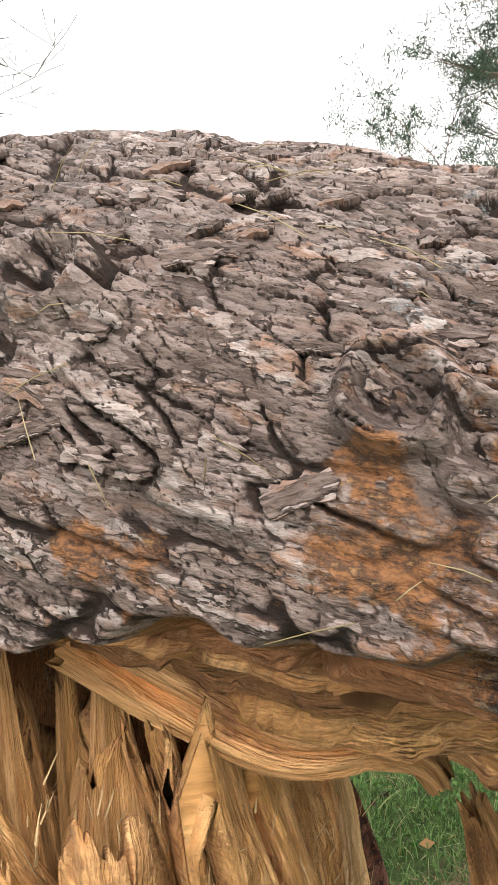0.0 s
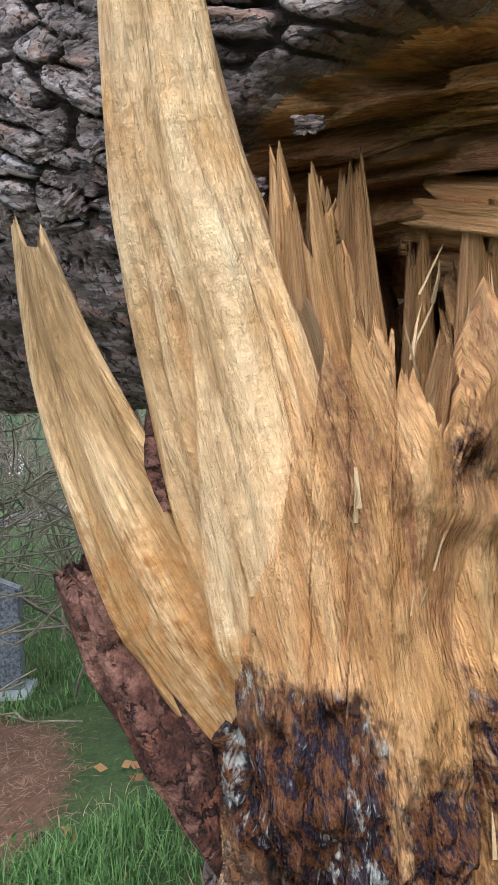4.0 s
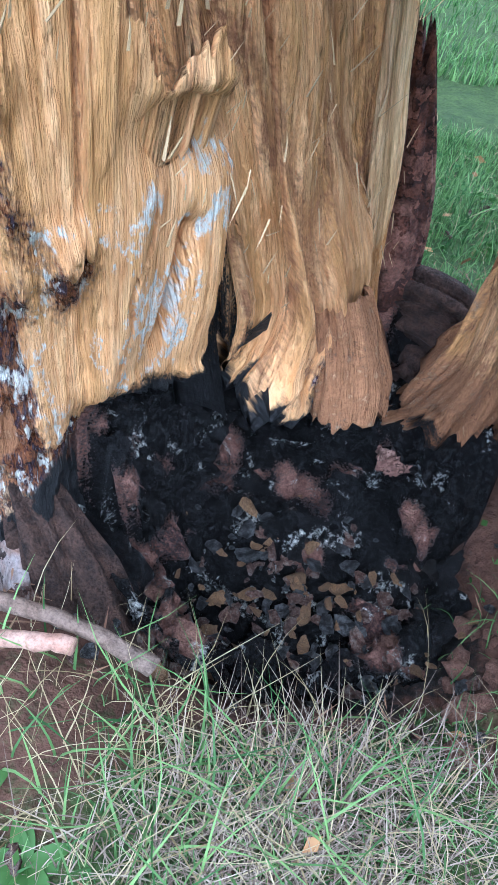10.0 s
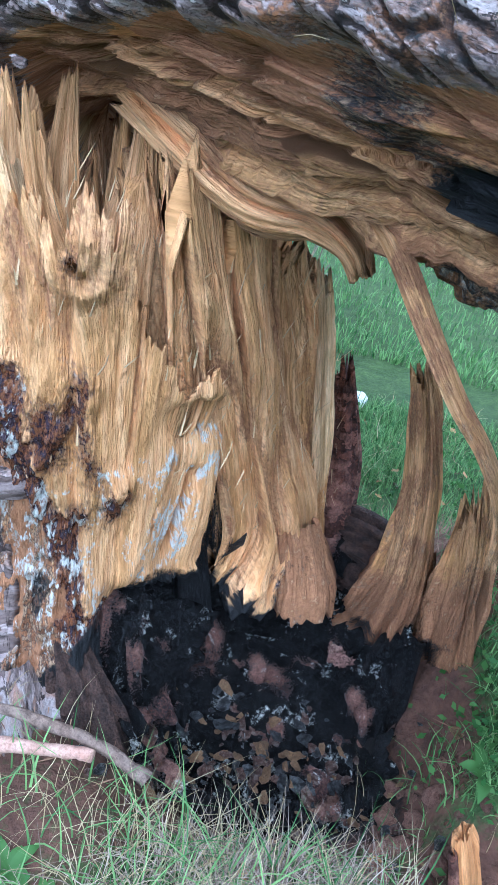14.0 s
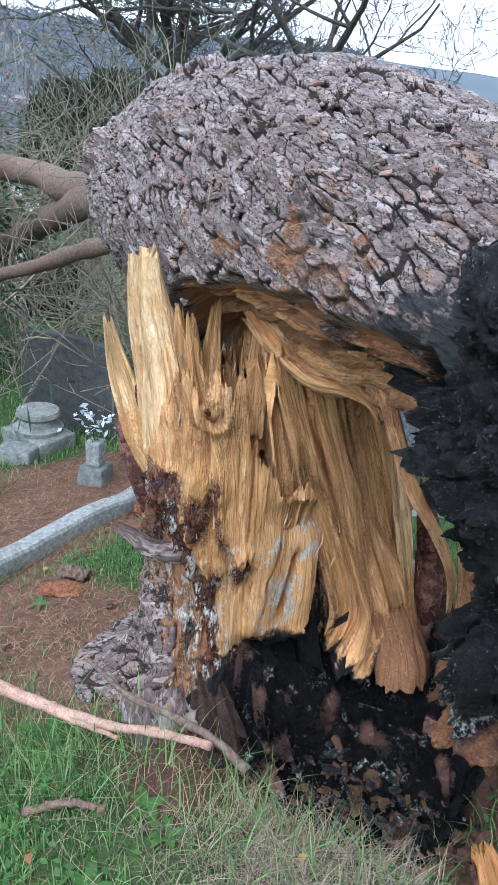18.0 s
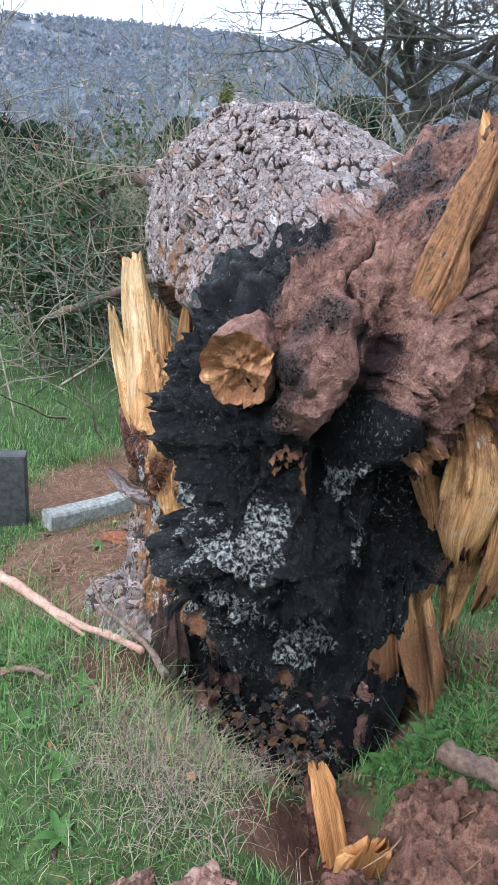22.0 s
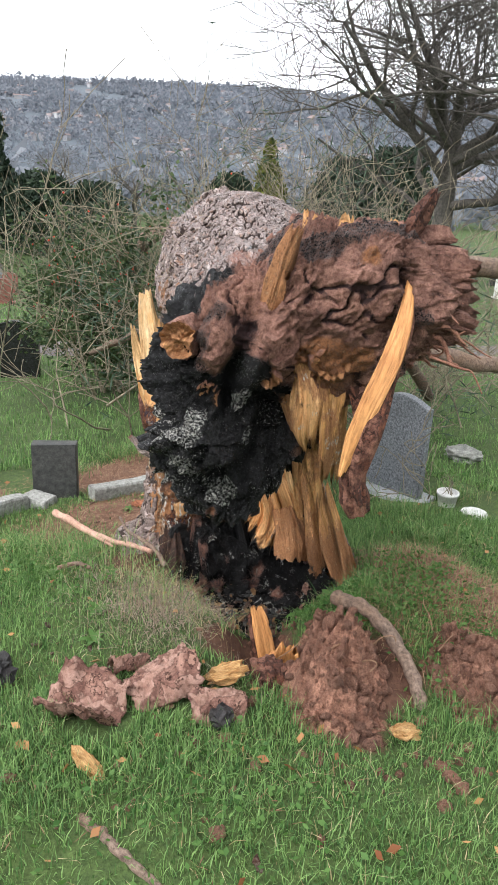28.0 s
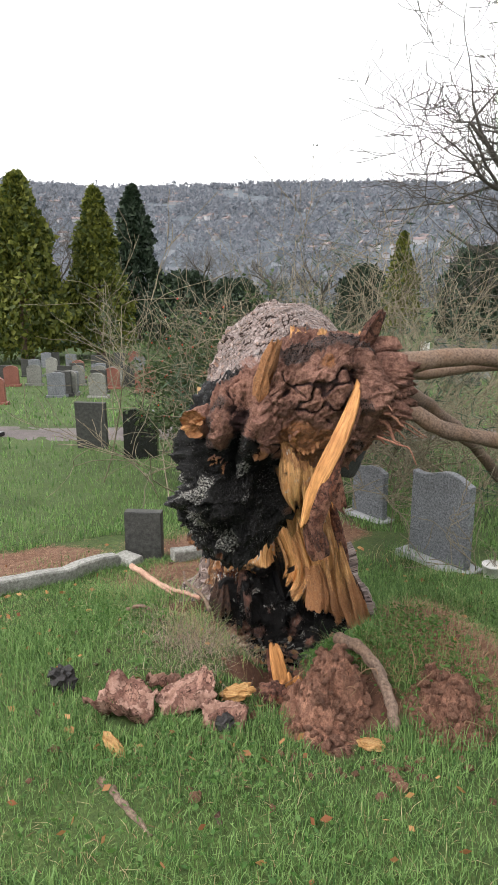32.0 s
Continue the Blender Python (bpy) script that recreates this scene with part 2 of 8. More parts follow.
    if crack:
        # a net of fine cracks: cell scale, width, colour in the crack
        nw, vm, vo = N.new("ShaderNodeTexNoise"), N.new("ShaderNodeVectorMath"), N.new("ShaderNodeTexVoronoi")
        nw.inputs["Scale"].default_value, nw.inputs["Detail"].default_value = crack[0] * 0.9, 4
        K.new(mp.outputs[0], nw.inputs["Vector"])
        vm.operation = "MULTIPLY_ADD"
        vm.inputs[1].default_value = (0.9 / crack[0],) * 3
        K.new(nw.outputs["Color"], vm.inputs[0])
        K.new(mp.outputs[0], vm.inputs[2])
        vo.feature = "DISTANCE_TO_EDGE"
        vo.inputs["Scale"].default_value = crack[0]
        K.new(vm.outputs[0], vo.inputs["Vector"])
        split = ramp(vo.outputs["Distance"], 0.0, crack[1], (0, 0, 0), (1, 1, 1))
        broken = mix(ramp(nz(crack[0] * 0.22, 3), 0.42, 0.56, (0, 0, 0), (1, 1, 1)), ramp(vo.outputs["Distance"], 0.0, 1.0, (1, 1, 1), (1, 1, 1)), ramp(vo.outputs["Distance"], crack[1] * 0.15, crack[1], crack[2], (1, 1, 1)))
        col = mix(1.0, col, broken, "MULTIPLY")
    if fibre:
        # fine straight fibres: dark lines and pale threads
        mf = N.new("ShaderNodeMapping")
        mf.inputs["Scale"].default_value = (fibre[0], fibre[0] * fibre[1], fibre[0])
        K.new(src, mf.inputs[0])
        strand = nz(1.0, 4, 0.62, mf)
        col = mix(fibre[2], col, ramp(strand, 0.34, 0.47, (0.34, 0.27, 0.22), (1.0, 1.0, 1.0)), "MULTIPLY")
        col = mix(fibre[2] * 0.8, col, ramp(nz(0.55, 3, 0.6, mf), 0.5, 0.66, (1, 1, 1), (1.5, 1.52, 1.55)), "MULTIPLY")
    if stretch2:
        grain2, speck = nz(scale2, 8, 0.68, mp2), nz(scale2 * 3.3, 5, 0.6, mp2)
    else:
        grain2 = grain
    sc2 = scale2 or scale
    rgh = math("ADD", math("MULTIPLY", grain, 0.25), rough - 0.12, True)
    for attr, a, b, r in layers:
        at = N.new("ShaderNodeAttribute")
        at.attribute_name = attr
        edge = math("ADD", math("MULTIPLY", math("SUBTRACT", at.outputs["Fac"], 0.5), 2.8), math("ADD", math("MULTIPLY", math("SUBTRACT", grain2, 0.5), 1.6), math("MULTIPLY", math("SUBTRACT", speck, 0.5), 2.6)))
        fac = math("ADD", edge, 0.5, True)
        if attr == "mould":
            dust = math("ADD", math("MULTIPLY", math("SUBTRACT", at.outputs["Fac"], 0.5), 4.0), math("MULTIPLY", math("SUBTRACT", nz(sc2 * 1.6, 9, 0.75, mp2), 0.5), 7.5))
            fac = math("MULTIPLY", math("ADD", dust, 0.45, True), math("MULTIPLY", at.outputs["Fac"], 5.0, True))
        col = mix(fac, col, ramp(nz(sc2 * 1.3, 8, 0.7, mp2), 0.3, 0.7, a, b))
        q = N.new("ShaderNodeMix")
        K.new(fac, q.inputs[0])
        K.new(rgh, q.inputs[2])
        q.inputs[3].default_value = r
        rgh = q.outputs[0]
    if vary:
        info = N.new("ShaderNodeObjectInfo")
        hs = N.new("ShaderNodeHueSaturation")
        K.new(math("ADD", math("MULTIPLY", info.outputs["Random"], vary), 1 - vary / 2), hs.inputs["Value"])
        K.new(col, hs.inputs["Color"])
        col = hs.outputs[0]
    K.new(col, bsdf.inputs["Base Color"])
    K.new(rgh, bsdf.inputs["Roughness"])
    if bump:
        bp = N.new("ShaderNodeBump")
        bp.inputs["Strength"].default_value, bp.inputs["Distance"].default_value = bump, bump_dist
        high = math("ADD", grain, math("MULTIPLY", nz(scale * 4 * fine, 4), 0.5))
        if terrace:
            high = math("ADD", math("MULTIPLY", terrace, 0.35), math("MULTIPLY", high, 0.5))
        if split:
            high = math("ADD", high, math("MULTIPLY", split, 0.2))
        if strand:
            high = math("ADD", high, math("MULTIPLY", strand, 0.9))
        if stretch2:
            high = math("ADD", high, math("MULTIPLY", grain2, 0.8))
        K.new(high, bp.inputs["Height"])
        K.new(bp.outputs[0], bsdf.inputs["Normal"])
    if trans:
        bsdf.inputs["Subsurface Weight"].default_value = 0.0
        tr, ms = N.new("ShaderNodeBsdfTranslucent"), N.new("ShaderNodeMixShader")
        K.new(col, tr.inputs[0])
        ms.inputs[0].default_value = trans
        K.new(bsdf.outputs[0], ms.inputs[1])
        K.new(tr.outputs[0], ms.inputs[2])
        K.new(ms.outputs[0], N["Material Output"].inputs[0])
    return m


def leafy(name, a, b, trans=0.3, rough=0.6):
    """Blades and leaves: colour varies from piece to piece."""
    m = bpy.data.materials.new(name)
    m.use_nodes = True
    N, K = m.node_tree.nodes, m.node_tree.links
    g = N.new("ShaderNodeNewGeometry")
    r = N.new("ShaderNodeValToRGB")
    r.color_ramp.elements[0].color, r.color_ramp.elements[1].color = (*a, 1), (*b, 1)
    K.new(g.outputs["Random Per Island"], r.inputs[0])
    bsdf = N["Principled BSDF"]
    bsdf.inputs["Roughness"].default_value = rough
    bsdf.inputs["Specular IOR Level"].default_value = 0.3
    K.new(r.outputs[0], bsdf.inputs["Base Color"])
    tr, ms = N.new("ShaderNodeBsdfTranslucent"), N.new("ShaderNodeMixShader")
    K.new(r.outputs[0], tr.inputs[0])
    ms.inputs[0].default_value = trans
    K.new(bsdf.outputs[0], ms.inputs[1])
    K.new(tr.outputs[0], ms.inputs[2])
    K.new(ms.outputs[0], N["Material Output"].inputs[0])
    return m


ORANGE, PALE = (0.6, 0.26, 0.08), (0.95, 0.59, 0.29)
ROT1, ROT2 = (0.09, 0.035, 0.025), (0.34, 0.155, 0.11)
CHAR1, CHAR2 = (0.002, 0.002, 0.002), (0.02, 0.019, 0.02)
MOULD1, MOULD2 = (0.4, 0.39, 0.35), (0.84, 0.82, 0.75)
CRUST = [(0.03, 0.017, 0.013), (0.18, 0.09, 0.052), (0.4, 0.18, 0.075), (0.06, 0.036, 0.03), (0.5, 0.33, 0.19), (0.15, 0.09, 0.066), (0.54, 0.48, 0.39)]
RESIN = [(0.014, 0.008, 0.011), (0.05, 0.021, 0.022), (0.22, 0.085, 0.032), (0.022, 0.015, 0.025), (0.09, 0.058, 0.066), (0.42, 0.46, 0.54)]
FLAKES = [(0.09, 0.062, 0.054), (0.265, 0.21, 0.195), (0.165, 0.105, 0.086), (0.39, 0.345, 0.335), (0.25, 0.135, 0.085), (0.235, 0.185, 0.175), (0.12, 0.08, 0.07), (0.325, 0.265, 0.252)]
M_bark = surf("bark", (0.09, 0.058, 0.045), (0.34, 0.245, 0.2), 70, (0.4, 1.1, 1), rough=0.46, spec=0.5, bump=1.0, bump_dist=0.012, big=4, space="co", grit=0.5, flake=(15, 9, FLAKES), stretch2=(0.8, 1.3, 1), scale2=45, tone="plate",
              layers=(("furrow", (0.008, 0.004, 0.003), (0.04, 0.019, 0.012), 0.95), ("ochre", [(0.03, 0.015, 0.01), (0.3, 0.13, 0.05), (0.06, 0.03, 0.018), (0.45, 0.24, 0.1)], None, 0.9),
                      ("lichen", (0.24, 0.26, 0.27), (0.5, 0.52, 0.53), 0.8), ("wood", (0.22, 0.12, 0.055), (0.56, 0.36, 0.18), 0.8), ("charred", CHAR1, CHAR2, 0.6), ("rot", ROT1, ROT2, 0.95)))
M_wood = surf("torn_wood", ORANGE, PALE, 13, (8, 0.6, 8), rough=0.72, bump=1.0, bump_dist=0.013, space="co", big=1.6, c3=(0.82, 0.42, 0.14), grit=0.25, stretch2=(1.6, 0.55, 1.6), scale2=55, fibre=(420, 0.025, 0.32),
              layers=(("rot", [(0.14, 0.055, 0.022), (0.46, 0.22, 0.1), (0.3, 0.135, 0.06), (0.6, 0.36, 0.19)], None, 0.9), ("barky", CRUST, None, 0.85), ("resin", RESIN, None, 0.2), ("mould", MOULD1, MOULD2, 0.8), ("charred", CHAR1, CHAR2, 0.6)))
M_sap = surf("pale_sapwood", (0.68, 0.37, 0.14), (0.95, 0.69, 0.4), 13, (8, 0.6, 8), rough=0.75, bump=1.0, bump_dist=0.013, space="co", big=1.6, c3=(0.72, 0.42, 0.17), grit=0.25, stretch2=(1.6, 0.55, 1.6), scale2=55, fibre=(420, 0.025, 0.45),
             layers=(("rot", [(0.3, 0.11, 0.03), (0.6, 0.29, 0.09), (0.42, 0.18, 0.05), (0.72, 0.4, 0.15)], None, 0.8), ("mould", MOULD1, MOULD2, 0.8), ("charred", CHAR1, CHAR2, 0.6)))
M_fresh = surf("fresh_orange_wood", (0.46, 0.18, 0.05), (0.76, 0.4, 0.16), 10, (7, 0.5, 7), rough=0.6, bump=0.7, space="co", big=1.6, c3=(0.5, 0.22, 0.07), grit=0.3, fibre=(300, 0.02, 0.6))
M_butt = surf("rotten_wood", (0.15, 0.06, 0.042), (0.5, 0.27, 0.2), 60, rough=0.92, bump=1.0, big=3.2, c3=(0.24, 0.115, 0.085), grit=0.5, crack=(34, 0.03, (0.45, 0.36, 0.32)),
              layers=(("crease", (0.015, 0.007, 0.007), (0.07, 0.03, 0.028), 0.9), ("wood", [(0.08, 0.03, 0.015), (0.36, 0.15, 0.06), (0.16, 0.065, 0.032), (0.58, 0.34, 0.18)], None, 0.8), ("charred", CHAR1, CHAR2, 0.24), ("mould", MOULD1, MOULD2, 0.8)), bump_dist=0.02, spec=0.38)
M_branch = surf("branch_bark", (0.075, 0.05, 0.038), (0.27, 0.195, 0.15), 60, rough=0.85, bump=0.7, vary=0.3, grit=0.4, c3=(0.24, 0.15, 0.1))
M_oak = surf("oak_bark", (0.05, 0.045, 0.04), (0.14, 0.125, 0.11), 8, rough=0.9, bump=0.3)
M_rootlet = surf("red_rootlet", (0.16, 0.065, 0.045), (0.38, 0.19, 0.13), 50, rough=0.9, bump=0.4, vary=0.4)
M_twig = surf("twig_bark", (0.13, 0.11, 0.08), (0.3, 0.26, 0.18), 20, rough=0.85, bump=0.1)
M_redbark = surf("inner_bark", (0.025, 0.009, 0.006), (0.21, 0.075, 0.042), 40, rough=0.75, bump=1.0, bump_dist=0.02, vary=0.3, big=6, c3=(0.14, 0.065, 0.045), grit=0.6, flake=(10, 8, [(0.03, 0.011, 0.008), (0.19, 0.07, 0.04), (0.1, 0.034, 0.02), (0.27, 0.13, 0.09), (0.05, 0.018, 0.012), (0.18, 0.08, 0.055)]))
M_burnt = surf("burnt_bark", (0.012, 0.008, 0.007), (0.11, 0.06, 0.042), 40, rough=0.85, bump=1.0, bump_dist=0.02, big=7, c3=(0.09, 0.05, 0.035), grit=0.7)
M_soil = surf("soil", (0.12, 0.05, 0.032), (0.48, 0.255, 0.175), 45, rough=0.95, bump=1.0, bump_dist=0.02, vary=0.4, big=5, c3=(0.16, 0.075, 0.05))
M_char = surf("charred_wood", CHAR1, (0.05, 0.045, 0.045), 30, rough=0.55, bump=0.8, vary=0.5)
# the far layer paints distance haze into the ground as blue-grey
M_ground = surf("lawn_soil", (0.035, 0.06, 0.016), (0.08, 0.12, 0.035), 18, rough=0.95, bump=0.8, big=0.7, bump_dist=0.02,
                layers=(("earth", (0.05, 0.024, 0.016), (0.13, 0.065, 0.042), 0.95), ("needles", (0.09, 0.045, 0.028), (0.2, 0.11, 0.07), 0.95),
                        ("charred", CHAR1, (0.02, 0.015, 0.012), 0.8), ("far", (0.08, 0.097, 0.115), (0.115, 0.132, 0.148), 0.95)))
# the same stuffs for small lumps, whose meshes are one unit across
C_soil = surf("soil_clod", (0.13, 0.055, 0.036), (0.48, 0.265, 0.185), 2.6, rough=0.95, bump=1.0, bump_dist=0.02, vary=0.5, big=1.1, c3=(0.2, 0.1, 0.065), grit=0.7)
C_char = surf("char_clod", CHAR1, (0.06, 0.055, 0.055), 2.6, rough=0.5, bump=1.0, bump_dist=0.02, vary=0.5, big=1.1, c3=(0.14, 0.14, 0.14), grit=0.7)
C_bark = surf("bark_clod", (0.03, 0.014, 0.01), (0.22, 0.1, 0.065), 2.6, rough=0.85, bump=1.0, bump_dist=0.02, vary=0.6, big=1.1, c3=(0.24, 0.2, 0.17), grit=0.7)
C_wood = surf("wood_clod", (0.18, 0.08, 0.03), (0.5, 0.32, 0.16), 2.6, (3, 1, 1), rough=0.8, bump=1.0, bump_dist=0.02, vary=0.6, big=1.1, c3=(0.16, 0.08, 0.045), grit=0.7)
M_chunk = surf("split_wood_chunk", (0.36, 0.17, 0.05), (0.7, 0.46, 0.21), 22, (0.5, 5, 5), rough=0.75, bump=1.0, big=3, c3=(0.42, 0.18, 0.05), grit=0.6)
M_granite = surf("grey_granite", (0.02, 0.023, 0.028), (0.3, 0.32, 0.35), 75, rough=0.45, bump=0.1, spec=0.5, big=2, grit=0.8)
M_granite_lt = surf("sawn_granite", (0.32, 0.33, 0.35), (0.5, 0.51, 0.53), 200, rough=0.7, bump=0.15)
M_slate = surf("dark_slate", (0.025, 0.027, 0.026), (0.075, 0.075, 0.07), 20, rough=0.6, bump=0.2, vary=0.5,
               layers=(("lichen", (0.3, 0.31, 0.27), (0.5, 0.5, 0.46), 0.9),))
M_stone = surf("weathered_stone", (0.12, 0.125, 0.115), (0.3, 0.3, 0.27), 18, rough=0.9, bump=0.5, vary=0.5)
M_kerb = surf("kerb_concrete", (0.16, 0.16, 0.145), (0.42, 0.42, 0.39), 40, rough=0.9, bump=0.4)
M_path = surf("tarmac_path", (0.1, 0.085, 0.085), (0.18, 0.155, 0.15), 60, rough=0.9, bump=0.5)
M_black = surf("polished_black", (0.008, 0.008, 0.009), (0.02, 0.02, 0.022), 40, rough=0.2, bump=0.0, spec=0.6)
M_white = surf("white_stone", (0.55, 0.55, 0.53), (0.75, 0.75, 0.73), 30, rough=0.7, bump=0.2)
M_grass = leafy("grass_blade", (0.034, 0.1, 0.024), (0.24, 0.38, 0.125))
M_straw = leafy("dry_grass", (0.28, 0.21, 0.1), (0.5, 0.42, 0.25))
M_weed = leafy("weed_leaf", (0.035, 0.1, 0.018), (0.1, 0.19, 0.045))
M_gold = leafy("golden_conifer", (0.03, 0.05, 0.012), (0.17, 0.18, 0.03), 0.2)
M_dkcon = leafy("dark_conifer", (0.01, 0.022, 0.012), (0.035, 0.055, 0.03), 0.1)
M_pine = leafy("pine_needles", (0.02, 0.04, 0.026), (0.07, 0.11, 0.065), 0.15)
M_shrub = leafy("shrub_leaf", (0.02, 0.045, 0.015), (0.07, 0.1, 0.035), 0.2)
M_berry = surf("red_berry", (0.4, 0.03, 0.015), (0.55, 0.06, 0.02), 30, rough=0.35, bump=0)
M_needle = leafy("pine_litter", (0.13, 0.06, 0.035), (0.33, 0.2, 0.12), 0.05)
M_deadleaf = leafy("dead_leaf", (0.2, 0.07, 0.03), (0.45, 0.25, 0.1), 0.1)
M_house = leafy("house_wall", (0.18, 0.175, 0.18), (0.42, 0.42, 0.43), 0.0)
M_roof = leafy("house_roof", (0.12, 0.09, 0.085), (0.26, 0.2, 0.19), 0.0)
# pale bluish base colour: haze over the valley painted into the woods
M_hazy_wood = leafy("hazy_far_wood", (0.14, 0.158, 0.185), (0.25, 0.262, 0.288), 0.4, 1.0)

# ---- ground ----
PIT = (0.33, 0.97)


def hill(f):
    """Height along the fall line: the cemetery slope, the valley, the hill across it."""
    F = np.array([-60, -20, -8, 12, 25, 40, 55, 80, 110, 250, 500, 800, 1200, 1700, 2300, 3000, 5000.0])
    Z = np.array([5.5, 2.3, 0.97, -1.73, -3.4, -4.8, -5.5, -6.1, -7.2, -24, -42, -38, 12, 95, 160, 165, 150.0])
    return np.interp(f, F, Z)


def gh(x, y):
    """Height of the ground at a place."""
    x, y = np.asarray(x, float), np.asarray(y, float)
    f, t = FX * x + FY * y, 0.39 * x + 0.92 * y
    z = hill(f)
    near = np.exp(-((np.hypot(x - 0.2, y - 0.85) / 0.85) ** 4))
    z = z + 0.17 * near
    z = z + 0.15 * np.exp(-(((x - 1.05) / 0.42) ** 2 + ((y - 1.25) / 0.4) ** 2))
    z = z + 0.19 * np.exp(-(((x - 0.9) / 0.45) ** 2 + ((y - 1.62) / 0.34) ** 2))
    d = np.hypot((x - PIT[0]) / 0.44, (y - PIT[1]) / 0.43)
    z = z - 0.38 * np.exp(-(d ** 4)) - 0.26 * np.exp(-(((x - 0.88) / 0.2) ** 2 + ((y - 0.65) / 0.15) ** 2))
    z = z + 0.025 * fbm(v3(x * 1.6, y * 1.6, 0), 3, 3) + 0.012 * vn(v3(x * 7, y * 7, 0), 9)
    far = sm(60, 400, f)
    return z + far * (9 * vn(v3(x / 220, y / 220, 0), 5) + 16 * vn(v3(x / 600, y / 600, 2), 6))


def soil_zone(x, y):
    """Where bare earth shows instead of turf."""
    n = 0.12 * vn(v3(x * 5, y * 5, 1), 12)
    a = sm(0.58, 0.42, np.hypot((x - 0.32) * 1.05, (y - 0.95) * 1.1) + n)
    b = sm(0.36, 0.16, np.hypot((x - 1.32) * 1.0, (y - 0.76) * 1.0) + n)
    c = sm(0.3, 0.15, np.hypot((x - 0.85), (y - 0.62)) + n)
    e = 0.7 * sm(0.42, 0.2, np.hypot(x - 0.02, (y - 0.47) * 1.5) + n)
    return np.maximum(np.maximum(a, b), np.maximum(c, e))


def litter_zone(x, y):
    """Pine litter in the kerbed plots and round the stump."""
    n = 0.3 * vn(v3(x * 2.2, y * 2.2, 1), 14)
    a = sm(1.0, 0.5, np.hypot((x + 0.75) / 0.9, (y - 0.75) / 0.8) + n)
    b = sm(1.0, 0.7, np.hypot((x + 2.0) / 0.75, (y - 1.7) / 1.2) + n * 0.6)
    c = sm(1.0, 0.7, np.hypot((x + 1.9) / 0.5, (y + 0.35) / 0.75) + n * 0.5)
    d = 0.75 * sm(1.0, 0.55, np.hypot((x - 1.05) / 0.7, (y - 1.6) / 0.5) + n)
    return np.maximum(np.maximum(a, b), np.maximum(c, d))


def build_ground():
    n = 350
    u = np.linspace(-1, 1, n)
    a = np.sinh(u * 10.4) / np.sinh(10.4) * 4800 + u * 4.2
    X, Y = np.meshgrid(a + 0.3, a + 0.6, indexing="ij")
    f = FX * X + FY * Y
    # far: where the haze tint takes over the ground colour
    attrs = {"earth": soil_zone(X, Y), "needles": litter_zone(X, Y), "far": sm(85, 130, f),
             "charred": sm(1.05, 0.75, np.hypot((X - PIT[0]) / 0.36, (Y - PIT[1]) / 0.3) + 0.3 * vn(v3(X * 9, Y * 9, 0), 4))}
    V = v3(X, Y, gh(X, Y))
    put("ground", fast("ground", V, grid_faces(n, n, False), M_ground, attrs), label="sloping cemetery lawn with bare earth and pine litter, haze-tinted far off", category="ground", kind="structure")


build_ground()


# ---- the fallen trunk ----
def trunk_axis(f):
    A = [(-0.9, 0.97, 1.24, 0.4), (-0.3, 0.95, 1.285, 0.45), (0.3, 0.95, 1.335, 0.455), (0.9, 1.0, 1.385, 0.46), (1.4, 1.04, 1.36, 0.45), (1.8, 1.1, 1.33, 0.42), (2.2, 1.25, 1.28, 0.34), (2.7, 1.5, 1.15, 0.27), (3.4, 1.9, 0.95, 0.22), (4.6, 2.6, 0.4, 0.15)]
    A = np.array(A)
    f = np.asarray(f, float)
    return [np.interp(f, A[:, 0], A[:, k]) for k in (1, 2, 3)]


def smooth_axis(f):
    out = [0, 0, 0]
    for d in (-0.3, -0.15, 0, 0.15, 0.3):
        for k, v in enumerate(trunk_axis(np.asarray(f) + d)):
            out[k] = out[k] + v / 5
    return out


def steps(x, sharp=0.25):
    """Turns a smooth height into thin layers with crisp rims."""
    i = np.floor(x)
    return i + sm(1 - sharp, 1.0, x - i)


def bark_relief(s, q, seed=0, big=1.0):
    """Plated bark: long scales with ragged rims, laid over one another, dark gaps between; height in metres, depth in a gap, tone of the plate."""
    w1, w2 = fbm(v3(s * 15, q * 24, 1), seed + 1, 4, 0.62), fbm(v3(s * 15, q * 24, 7), seed + 2, 4, 0.62)
    slow = 0.03 * vn(v3(s * 3.2, q * 3.2, 5), seed + 14)
    lean, sw = q - 0.28 * s + 0.0042 * w1 + slow, s + 0.011 * w2
    f1, f2, cell = vor(sw / (0.1 * big), lean / (0.032 * big), seed + 3)
    g1, g2, scale_ = vor(sw / (0.04 * big), lean / (0.012 * big), seed + 4)
    width = 0.1 + 0.22 * sm(-0.4, 0.6, fbm(v3(s * 6, q * 9, 4), seed + 6, 2))
    gap = sm(0.02, 1.0, (f2 - f1) / width)
    gap = np.maximum(gap, sm(0.1, 0.55, vn(v3(s * 11, q * 26, 9), seed + 8) + 0.1))
    chink = sm(0.0, 0.2, g2 - g1)
    lay = 3.2 * fbm(v3(sw * 8, lean * 30, 12), seed + 5, 4, 0.6)
    flakes = steps(lay, 0.2)
    # rim: shadow line under each flake's step, painted through the furrow layer
    rim = sm(0.7, 0.86, lay - np.floor(lay)) * sm(1.0, 0.92, lay - np.floor(lay))
    h = gap * (0.009 + 0.008 * cell + 0.003 * scale_ * chink + 0.0022 * np.clip(flakes, -2, 3)) + 0.0012 * w1 * gap
    furrow = np.maximum(1.5 * (1 - gap), np.maximum(0.85 * (1 - chink) * sm(0.1, 0.6, scale_), 0.55 * rim))
    return h, np.clip(furrow, 0, 1), np.clip(0.55 * scale_ + 0.4 * cell + 0.06 * flakes, 0, 1)


